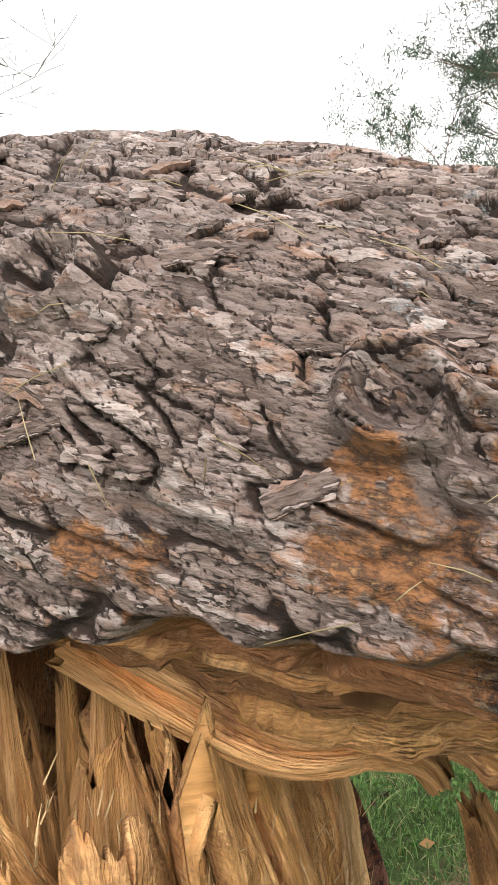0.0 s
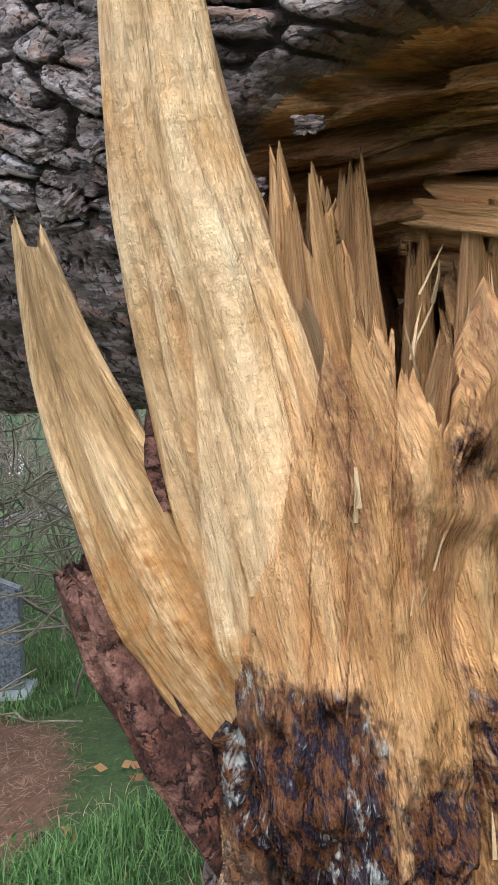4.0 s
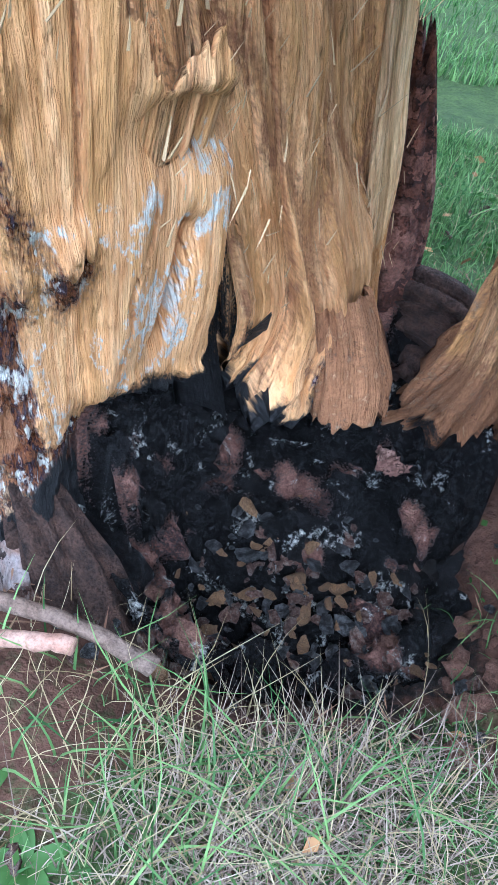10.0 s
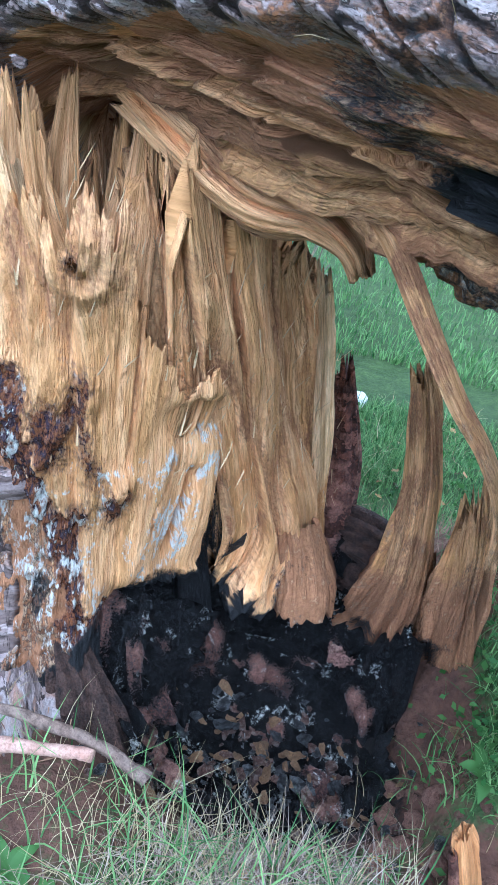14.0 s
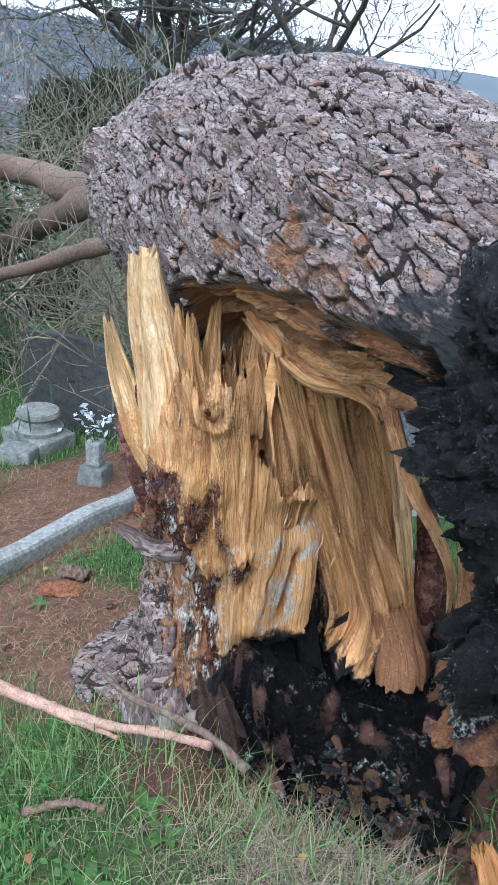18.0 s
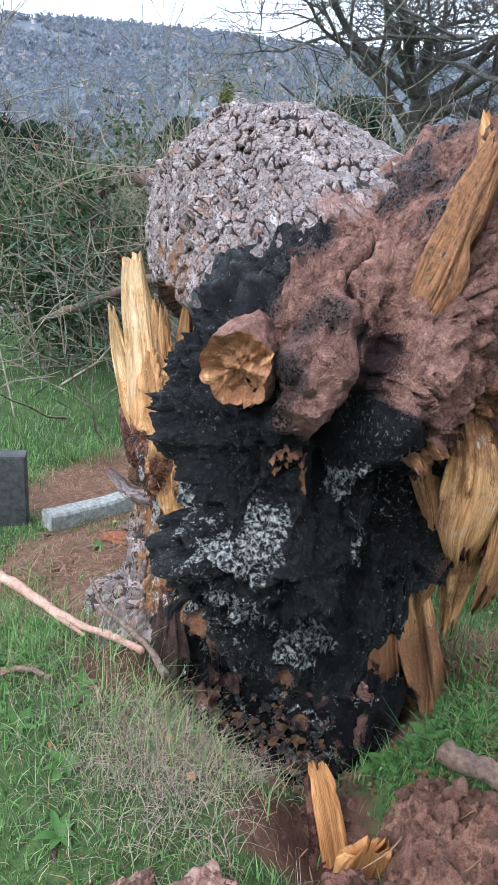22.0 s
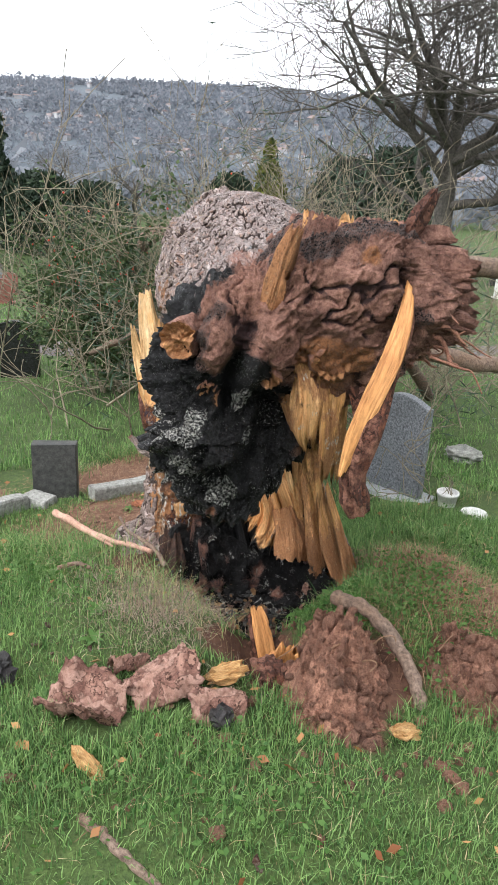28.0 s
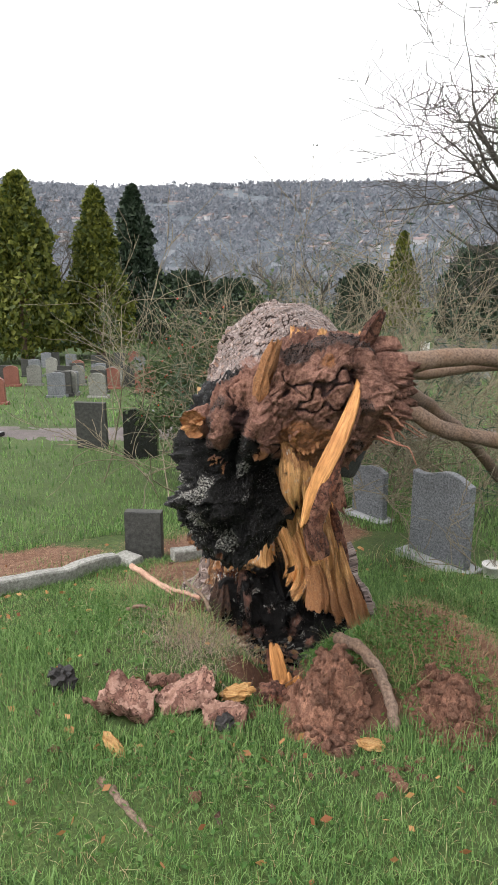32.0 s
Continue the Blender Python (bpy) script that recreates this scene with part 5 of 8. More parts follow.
# two splinters coloured dark to paint the deep shadow in the gap
plank("splinter", [(-0.14, 0.98, 0.7), (-0.17, 1.0, 0.95), (-0.2, 1.02, 1.22)], (0.16, 0.13, 0.06), (0.05, 0.04, 0.02), WD, STUMP, masks=dark_masks, jag=0.35, seed=52, n=90, m=80)
plank("splinter", [(-0.22, 1.12, 0.6), (-0.24, 1.12, 0.9), (-0.27, 1.12, 1.2)], (0.34, 0.32, 0.2), (0.06, 0.05, 0.03), WD, STUMP, masks=dark_masks, jag=0.3, seed=53, n=90, m=90)
plank("splinter", [(-0.16, 0.84, 0.85), (-0.17, 0.86, 1.02), (-0.18, 0.87, 1.2)], (0.09, 0.07, 0.025), (0.035, 0.03, 0.015), WD, STUMP, jag=0.3, seed=54, n=70, m=64)
plank("splinter", [(-0.28, 0.8, 0.9), (-0.29, 0.81, 1.05), (-0.3, 0.83, 1.24)], (0.08, 0.06, 0.02), (0.03, 0.025, 0.012), WD, STUMP, jag=0.3, seed=55, n=70, m=64)
plank("edge_slat", [(0.3, 1.29, 0.02), (0.255, 1.26, 0.2), (0.205, 1.2, 0.5), (0.165, 1.14, 0.75), (0.12, 1.09, 0.97)], (0.05, 0.06, 0.055, 0.05, 0.03), (0.05, 0.06, 0.05, 0.04, 0.02), (0.62, 0.78, 0), STUMP, mat=M_sap, jag=0.12, seed=21, n=150, m=90, fib=1.5, label="pale slat of split wood at the edge of the gap")
plank("bark_edge", [(0.29, 1.36, 0.0), (0.275, 1.345, 0.2), (0.245, 1.34, 0.42), (0.18, 1.31, 0.7)], (0.12, 0.1, 0.09, 0.03), (0.06, 0.05, 0.04, 0.02), (0.8, 0.4, 0), STUMP, mat=M_redbark, jag=0.15, seed=35, n=90, m=60, fib=1.6, label="dark red bark edge")
plank("broken_foot", [(0.2, 1.2, 0.28), (0.24, 1.21, 0.18), (0.275, 1.21, 0.07), (0.29, 1.2, -0.02)], (0.1, 0.13, 0.17, 0.15), (0.08, 0.1, 0.12, 0.1), (0.75, 0.6, 0), STUMP, jag=0.22, seed=26, n=80, m=80, fib=1.8, masks=foot_masks, label="pale broken end of the wall")
plank("pillar", [(0.47, 1.33, -0.1), (0.485, 1.27, 0.05), (0.495, 1.21, 0.25), (0.46, 1.17, 0.5), (0.41, 1.14, 0.68), (0.36, 1.12, 0.82)], (0.26, 0.17, 0.1, 0.08, 0.07, 0.04), (0.16, 0.12, 0.08, 0.06, 0.05, 0.03), (0.9, -0.3, 0), STUMP, jag=0.12, seed=23, n=150, m=110, fib=1.8, masks=foot_masks, label="splintered pillar of orange wood")
plank("pillar", [(0.68, 1.28, -0.08), (0.66, 1.23, 0.1), (0.635, 1.19, 0.28), (0.6, 1.16, 0.45), (0.55, 1.15, 0.6)], (0.2, 0.15, 0.11, 0.08, 0.04), (0.13, 0.1, 0.08, 0.06, 0.03), (0.9, -0.3, 0), STUMP, jag=0.3, seed=24, n=120, m=96, fib=1.8, masks=foot_masks, label="splintered pillar of orange wood")
plank("pillar", [(0.6, 1.36, -0.1), (0.59, 1.32, 0.1), (0.56, 1.27, 0.3)], (0.16, 0.12, 0.05), (0.1, 0.08, 0.04), (0.9, -0.3, 0), STUMP, jag=0.4, seed=25, n=90, m=80, fib=1.8, masks=foot_masks)
plank("charred_rim", [(0.24, 1.4, 0.0), (0.32, 1.38, 0.08), (0.38, 1.36, 0.12), (0.44, 1.37, 0.04)], (0.1, 0.22, 0.26, 0.14), (0.08, 0.1, 0.1, 0.08), (0, 0, 1), STUMP, mat=M_burnt, jag=0.1, seed=29, n=80, m=80, fib=3.2, ex=0.9, label="dark burnt bark rim behind the hollow")
plank("crotch_bark", [(-0.42, 0.72, 0.9), (-0.435, 0.715, 0.96), (-0.45, 0.71, 1.0)], (0.06, 0.05, 0.02), (0.05, 0.04, 0.02), (0.95, 0.31, 0), STUMP, mat=M_redbark, jag=0.4, seed=57, n=40, m=40, fib=2.0)
plank("splinter", [(-0.27, 0.76, 0.85), (-0.31, 0.745, 1.02), (-0.335, 0.735, 1.21)], (0.14, 0.1, 0.045), (0.06, 0.05, 0.02), (0.95, 0.31, 0), STUMP, jag=0.3, seed=58, n=110, m=88, fib=1.6)
plank("splinter", [(-0.3, 0.9, 0.8), (-0.31, 0.9, 0.95), (-0.312, 0.9, 1.09)], (0.12, 0.09, 0.04), (0.04, 0.03, 0.02), (0.95, 0.31, 0), STUMP, jag=0.35, seed=59, n=80, m=70, fib=1.6)
plank("splinter", [(-0.185, 0.86, 0.8), (-0.185, 0.87, 0.95), (-0.18, 0.87, 1.08)], (0.11, 0.09, 0.05), (0.05, 0.04, 0.02), (0.8, 0.6, 0), STUMP, jag=0.3, seed=60, n=90, m=90, fib=1.6)
# torn wood hanging from the trunk over the hollow
plank("hanging_tongue", [(-0.2, 1.0, 1.2), (-0.06, 0.92, 1.16), (0.06, 0.87, 1.11), (0.15, 0.86, 1.1), (0.21, 0.85, 1.07), (0.245, 0.84, 1.02)], (0.22, 0.2, 0.17, 0.12, 0.075, 0.045), (0.12, 0.1, 0.08, 0.06, 0.045, 0.03), (0.3, 0.55, 0.6), TRUNK, jag=0.06, seed=37, n=160, m=130, fib=2.2, label="curled tongue of torn wood")
plank("hanging_strap", [(0.13, 0.87, 1.2), (0.21, 0.8, 1.16), (0.29, 0.72, 1.12), (0.37, 0.65, 1.05), (0.44, 0.61, 0.98), (0.5, 0.6, 0.92), (0.55, 0.6, 0.84), (0.565, 0.6, 0.74)], (0.05, 0.045, 0.04, 0.035, 0.03, 0.025, 0.02, 0.012), (0.03, 0.025, 0.02, 0.02, 0.016, 0.014, 0.012, 0.008), (0.6, 0.7, 0.3), TRUNK, masks=column_masks, jag=0.1, seed=38, n=130, m=80, fib=1.2, label="grey strap of torn wood")


def build_skirt():
    """Bark and root flare round the foot of the stump."""
    n, m = 170, 400
    th = np.linspace(radians(60), radians(228), m)
    v = np.linspace(0, 1, n)
    Vv, TH = np.meshgrid(v, th, indexing="ij")
    deg = np.degrees(TH)
    ztop = np.interp(deg, [55, 80, 110, 150, 185, 198, 206, 212, 216, 220, 224, 228], [0.02, 0.1, 0.3, 0.6, 0.74, 0.66, 0.53, 0.39, 0.27, 0.13, 0.02, -0.1]) + 0.05 * vn(v3(deg / 7, 0, 0), 3)
    rt = np.interp(deg, [55, 90, 150, 190, 200, 206, 212, 216, 220, 224, 228], [0.45, 0.5, 0.6, 0.62, 0.645, 0.66, 0.63, 0.6, 0.57, 0.54, 0.5])
    z = -0.16 + (ztop + 0.16) * Vv
    flare = np.interp(deg, [55, 120, 170, 200, 222, 240, 262], [0.1, 0.13, 0.18, 0.2, 0.14, 0.14, 0.14])
    bulge = flare * np.exp(-np.maximum(z, -0.1) / 0.14) * 0.7
    r = rt + bulge + 0.035 * fbm(v3(np.cos(TH) * 2.5, np.sin(TH) * 2.5, z * 2), 121, 3)
    q = TH * 0.6
    h, fur, tone = bark_relief(z - 1.2 * bulge, q, 130, 1.5)
    h = 1.35 * h
    rot = 0.2 * sm(216, 228, deg + 14 * vn(v3(z * 7, q * 7, 0), 8))
    r = r - 0.03 * sm(0.85, 1.0, Vv) * sm(192, 206, deg)
    r = r + h * (1 - 0.6 * rot) * (1 - 0.6 * sm(0.85, 1, Vv)) + rot * 0.02 * fbm(v3(z * 9, q * 14, 0), 140, 3)
    outer = v3(0.2 + r * np.cos(TH), 1.0 + r * np.sin(TH), z)
    # roll the rim over to an inner face
    ri = r - 0.02 - np.interp(deg, [192, 204], [0.1, 0.0])
    inner = v3(0.2 + ri * np.cos(TH), 1.0 + ri * np.sin(TH), z - 0.01)
    P = np.concatenate([outer, inner[::-1][::6]])
    fr = np.concatenate([fur, 0 * inner[::-1][::6, :, 0]])
    rr = np.concatenate([rot, 0 * inner[::-1][::6, :, 0] + 0.9])
    n2 = fbm(P * 8, 150, 3)
    zz = P[..., 2]
    attrs = {"co": v3(P[..., 2], np.arctan2(P[..., 1] - 1.0, P[..., 0] - 0.2) * 0.6, 0), "plate": np.concatenate([tone, 0 * inner[::-1][::6, :, 0] + 0.4]), "furrow": fr * (1 - rr), "lichen": np.concatenate([sm(0.5, 0.9, tone) * 0.3, 0 * inner[::-1][::6, :, 0]]), "rot": rr * 0.4 * sm(0.5, -0.3, n2), "ochre": rr * sm(0.0, 0.6, n2) * 0.6,
             "charred": 0.3 * sm(0.3, 0.7, fbm(P * 12, 155, 3))}
    put("root_flare", fast("root_flare", P - np.array(STUMP.location), grid_faces(len(P), m, False), M_bark, attrs), STUMP, "deeply furrowed bark spreading into roots")


build_skirt()
plank("bark_slab", [(-0.35, 0.7, 0.5), (-0.4, 0.7, 0.62), (-0.48, 0.71, 0.76), (-0.53, 0.71, 0.85)], (0.07, 0.08, 0.07, 0.05), (0.06, 0.06, 0.05, 0.03), (0.95, 0.2, 0.1), STUMP, mat=M_redbark, jag=0.15, seed=27, n=110, m=90, fib=3.2, label="slab of red inner bark split from the wood")
plank("branch_stub", [(-0.25, 0.74, 0.495), (-0.27, 0.67, 0.5), (-0.32, 0.625, 0.507), (-0.38, 0.61, 0.53), (-0.45, 0.585, 0.555)], (0.05, 0.044, 0.038, 0.034, 0.018), (0.05, 0.044, 0.038, 0.034, 0.018), (0, 0, 1), STUMP, mat=M_bark, jag=0.1, seed=28, n=110, m=64, ex=0.95, fib=2.4, label="short dead branch stub with pinkish bark")


def build_bowl():
    """The burnt hollow inside the stump: floor and low inner wall."""
    n, m = 125, 280
    v, th = np.meshgrid(np.linspace(0, 1, n), np.linspace(0, 2 * np.pi, m, endpoint=False), indexing="ij")
    deg = np.degrees(th)
    R = np.interp(deg, [0, 40, 80, 110, 150, 190, 215, 240, 280, 320, 360], [0.34, 0.36, 0.42, 0.42, 0.42, 0.46, 0.46, 0.4, 0.32, 0.31, 0.34])
    H = np.interp(deg, [0, 30, 60, 90, 120, 190, 215, 235, 260, 320, 360], [-0.08, 0.0, 0.06, 0.14, 0.26, 0.25, 0.1, -0.02, -0.12, -0.16, -0.08])
    x, y = 0.3 + R * v * np.cos(th), 0.95 + R * v * np.sin(th)
    low = -0.27 + 0.05 * fbm(v3(x * 5, y * 5, 0), 228, 3)
    P = v3(x, y, low + (H - low) * sm(0.55, 1.0, v))
    open_side = (deg > 205) | (deg < 30)
    P[..., 2] = np.where(open_side, np.minimum(P[..., 2], gh(x, y) + 0.03), P[..., 2])
    P = P + 0.04 * np.stack([fbm(P * 7 + 5 * k, 230 + k, 4, 0.6) for k in range(3)], -1) + 0.035 * np.stack([np.abs(fbm(P * 20 + 5 * k, 240 + k, 3)) for k in range(3)], -1)
    n1, n2 = fbm(P * 6, 250, 3), fbm(P * 25, 254, 3)
    put("charred_hollow", fast("charred_hollow", P - np.array(STUMP.location), grid_faces(n, m), M_butt, {"charred": 0.2 + 0.8 * sm(0.85, 0.25, n1), "mould": 0.44 * sm(0.1, 0.7, n2), "wood": 0.3 * sm(0.1, 0.6, fbm(P * 9, 258, 3)), "crease": 0.6 * sm(0.1, 0.5, fbm(P * 14, 259, 2))}), STUMP, "charred black hollow with ashy patches")


build_bowl()

# ---- headstones, kerbs and the path ----
def headstone_bm(w, h, d, style="ogee", n=24):
    """An upright slab with a shaped top."""
    bm = bmesh.new()
    top = []
    for i in range(n + 1):
        u = i / n
        x = (u - 0.5) * w
        if style == "ogee":
            z = h - 0.05 * h + 0.055 * h * math.cos((u - 0.62) * 2 * math.pi) * (0.7 + 0.3 * u)
        elif style == "round":
            z = h * (0.8 + 0.2 * math.sqrt(max(0.0, 1 - (2 * u - 1) ** 2)))
        elif style == "peon":
            z = h - 0.06 * h * (2 * u - 1) ** 2
        else:
            z = h
        top.append((x, z))
    ring = [(-w / 2, 0)] + top + [(w / 2, 0)]
    fv = [bm.verts.new((x, -d / 2, z)) for x, z in ring]
    bv = [bm.verts.new((x, d / 2, z)) for x, z in ring]
    bm.faces.new(fv)
    bm.faces.new(bv[::-1])
    for i in range(len(ring)):
        j = (i + 1) % len(ring)
        bm.faces.new((fv[j], fv[i], bv[i], bv[j]))
    bmesh.ops.recalc_face_normals(bm, faces=bm.faces[:])
    sharp = [e for e in bm.edges if abs(e.verts[0].co.y - e.verts[1].co.y) < 1e-6]
    bmesh.ops.bevel(bm, geom=sharp, offset=0.006, segments=2, affect="EDGES")
    return bm


def headstone(x, y, yaw, w, h, d, style, mat, label, base=None, base_mat=None, lean=0.0, group="", sink=0.02):
    o = thing("headstone", label, "headstone", (x, y, float(gh(x, y)) - sink), group)
    o.rotation_euler = (radians(lean), 0, radians(yaw))
    b = 0.0
    if base:
        part("base", boxmesh(base, 0.01), base_mat or mat, o)
        b = base[2]
    bm = headstone_bm(w, h, d, style)
    for v in bm.verts:
        v.co.z += b
    part("slab", bm, mat, o)
    return o


headstone(-0.73, 2.83, 13, 0.6, 0.76, 0.075, "ogee", M_granite, "grey granite headstone with a wavy sawn top", (0.72, 0.28, 0.07), M_granite_lt)
headstone(-2.35, 3.14, 15, 0.44, 0.54, 0.07, "ogee", M_granite, "small grey granite headstone behind the stump", (0.52, 0.22, 0.06), M_granite_lt)
headstone(-1.78, 0.6, 63, 0.31, 0.43, 0.11, "flat", M_slate, "small dark stone tablet streaked with lichen", lean=-2)
headstone(-9.0, 1.5, 60, 0.55, 0.85, 0.1, "flat", M_slate, "dark slate headstone beside the path", lean=3)
headstone(-7.5, 2.0, 62, 0.55, 0.85, 0.12, "peon", M_black, "polished black headstone beside the path", lean=-2)
headstone(-3.12, 2.74, 12, 0.86, 0.74, 0.1, "peon", M_slate, "broad dark slate headstone streaked with pale lichen", lean=-2, group="old graves")
plinth = thing("grave_plinth", "mossy grey stone plinth with a round moulded top", "grave plinth", (-2.95, 2.3, float(gh(-2.95, 2.3)) - 0.03))
part("block", boxmesh((0.42, 0.3, 0.16), 0.015, 1.0, 3, 0.01), M_stone, plinth)
ring_v, ring_f = [], []
for r_, z_ in ((0.0, 0.15), (0.16, 0.15), (0.17, 0.19), (0.13, 0.21), (0.12, 0.25), (0.15, 0.28), (0.14, 0.31), (0.0, 0.31)):
    ring_v += [(r_ * math.cos(a_ * math.pi / 12), r_ * math.sin(a_ * math.pi / 12), z_) for a_ in range(24)]
put("moulded_top", fast("moulded_top", np.array(ring_v), grid_faces(8, 24), M_stone, smooth=False), plinth)


def bar(name, label, a, b, w, h, mat, category, up=0.0, kind=""):
    """A straight kerb between two places, following the ground."""
    a, b = Vector((*a, 0)), Vector((*b, 0))
    n = max(2, int((b - a).length / 0.12))
    side = Vector((-(b - a).y, (b - a).x, 0)).normalized() * w / 2
    bm = bmesh.new()
    rings = []
    for i in range(n + 1):
        p = a.lerp(b, i / n)
        z = float(gh(p.x, p.y))
        k = 0.006 * noise.noise(Vector((p.x * 6, p.y * 6, 0)))
        prof = [(-1, -0.1), (-1, h - 0.015), (-0.8, h), (0.8, h), (1, h - 0.015), (1, -0.1)]
        rings.append([bm.verts.new(p + side * s + Vector((0, 0, z + q + up + k))) for s, q in prof])
    for r0, r1 in zip(rings, rings[1:]):
        for j in range(6):
            bm.faces.new((r0[j], r0[(j + 1) % 6], r1[(j + 1) % 6], r1[j]))
    bm.faces.new(rings[0])
    bm.faces.new(rings[-1][::-1])
    bmesh.ops.recalc_face_normals(bm, faces=bm.faces[:])
    me = bpy.data.meshes.new(name)
    bm.to_mesh(me)
    bm.free()
    me.materials.append(mat)
    return put(name, me, None, label, category, "grave kerbs", kind)


bar("grave_kerb", "pale stone kerb edging a grave plot", (-1.0, -0.9), (-1.63, 0.32), 0.1, 0.1, M_kerb, "kerb")
bar("grave_kerb", "pale stone kerb edging a needle-strewn plot", (-1.55, 0.78), (-1.72, 2.1), 0.1, 0.1, M_kerb, "kerb")


def build_path():
    """The tarmac path across the slope below."""
    n, m = 90, 9
    tt = np.linspace(-30, 45, n)
    k = np.linspace(-1.15, 1.15, m)
    Tt, Kk = np.meshgrid(tt, k, indexing="ij")
    f = 11.3 + 0.0 * Tt + Kk * (1 + 0.05 * vn(v3(Tt, Kk, 0), 3)) + 0.006 * (Tt + 3) ** 2 * 0.3 - 0.02 * Tt
    P = L(Tt, f)
    P[..., 2] = gh(P[..., 0], P[..., 1]) + 0.03 - 0.02 * Kk ** 2
    put("path", fast("path", P, grid_faces(n, m, False), M_path), label="narrow grey-brown tarmac cemetery path", category="path", kind="structure")


build_path()

# ---- trees, shrubs and the distance ----
def grow(rg, base, direction, length, radius, depth, spread=0.6, lines=None, up=0.15, wiggle=0.12, kids=(3, 5), shrink=0.62):
    """A limb and its branches, as a list of tapered lines."""
    lines = [] if lines is None else lines
    n = 7 if depth > 1 else 5
    P, d, p = [Vector(base)], Vector(direction).normalized(), Vector(base)
    for i in range(n - 1):
        d = (d + Vector((rg.gauss(0, wiggle), rg.gauss(0, wiggle), rg.gauss(0, wiggle) + up * 0.3))).normalized()
        p = p + d * length / (n - 1)
        P.append(p.copy())
    R = [radius * (1 - 0.72 * i / (n - 1)) for i in range(n)]
    lines.append((np.array(P), np.array(R)))
    if depth > 0:
        for k in range(rg.randint(*kids)):
            i = rg.randint(max(1, n // 3), n - 1)
            side = Vector((rg.gauss(0, 1), rg.gauss(0, 1), rg.gauss(0.15, 0.6))).normalized()
            grow(rg, P[i], (d * (1 - spread) + side * spread).normalized(), length * rg.uniform(shrink - 0.12, shrink + 0.12), max(R[i] * 0.6, 0.002), depth - 1, spread, lines, up, wiggle, kids, shrink)
    return lines


def bare_tree(x, y, height, radius, seed, label, depth=5, mat=None, limbs=7):
    rg = random.Random(seed)
    z = float(gh(x, y)) - 0.1
    o = thing("bare_tree", label, "tree", (x, y, z), "winter trees")
    trunk = [(np.array([(0, 0, 0), (0.1, 0, height * 0.1), (0, 0.15, height * 0.22), (0.1, 0.1, height * 0.34), (0.3, 0, height * 0.5)]), np.array([1.35, 1.0, 0.88, 0.75, 0.4]) * radius)]
    V, F = tubes(trunk, 10)
    put("trunk", fast("trunk", V, F, mat or M_oak), o)
    thick, thin = [], []
    for k in range(limbs):
        a = k * 2.4 + rg.uniform(-0.4, 0.4)
        h0 = height * rg.uniform(0.16, 0.46)
        ln = height * rg.uniform(0.34, 0.52)
        ls = grow(rg, (0.1, 0.1, h0), (math.cos(a), math.sin(a), rg.uniform(0.1, 1.0)), ln, radius * rg.uniform(0.36, 0.58), depth, 0.62, None, 0.22, 0.16, (3, 5), 0.6)
        for P, R in ls:
            (thick if R[0] > radius * 0.05 else thin).append((P, np.maximum(R, height * 0.0009)))
    V, F = tubes(thick, 5)
    put("branchwork", fast("branchwork", V, F, mat or M_oak), o, kind="stuff")
    if thin:
        V, F = tubes(thin, 3)
        put("crown", fast("crown", V, F, mat or M_oak), o, "dense bare winter twigs", kind="stuff")
    return o


def leaves(centers, size, rg, flat=0.3, up=None):
    """Small folded leaf cards at the given places."""
    n = len(centers)
    d = unit(rg.normal(size=(n, 3)) * [1, 1, 1 - flat])
    e = unit(np.cross(d, rg.normal(size=(n, 3))))
    s = (size * rg.uniform(0.6, 1.3, n))[:, None]
    a = centers
    V = np.stack([a, a + d * s * 0.5 + e * s * 0.3, a + d * s, a + d * s * 0.5 - e * s * 0.3], 1).reshape(-1, 3)
    return V, np.arange(n * 4).reshape(-1, 4)


def conifer(x, y, height, width, mat, seed, label, n=9000, size=0.22, taper=0.9, name="conifer"):
    rg = np.random.default_rng(seed)
    z = float(gh(x, y)) - 0.1
    o = thing(name, label, "conifer", (x, y, z), "evergreens")
    V, F = tubes([(np.array([(0, 0, 0), (0, 0, height * 0.5), (0, 0, height * 0.97)]), np.array([width * 0.07, width * 0.045, 0.01]))], 8)
    put("trunk", fast("trunk", V, F, M_branch), o)
    h = rg.uniform(0.05, 1, n) ** 0.9
    a = rg.uniform(0, 2 * np.pi, n)
    prof = np.minimum(1, (1.02 - h) ** taper * 1.25) * np.minimum(1, 0.55 + h * 4)
    lump = 1 + 0.28 * vn(v3(np.cos(a) * 2.2, np.sin(a) * 2.2, h * 7), seed) + 0.2 * vn(v3(np.cos(a) * 5, np.sin(a) * 5, h * 16), seed + 1)
    r = width / 2 * prof * lump * rg.uniform(0.72, 1.04, n)
    C = v3(r * np.cos(a), r * np.sin(a), h * height)
    V, F = leaves(C, size, rg, -0.6)
    put("crown", fast("crown", V, F, mat, smooth=False), o)
    return o


def at(px, dist, cx=4.12, cy=-0.84, yaw=67.9):
    a = radians(yaw) + math.atan((441 - px) / 1345)
    return cx - dist * math.sin(a), cy + dist * math.cos(a)


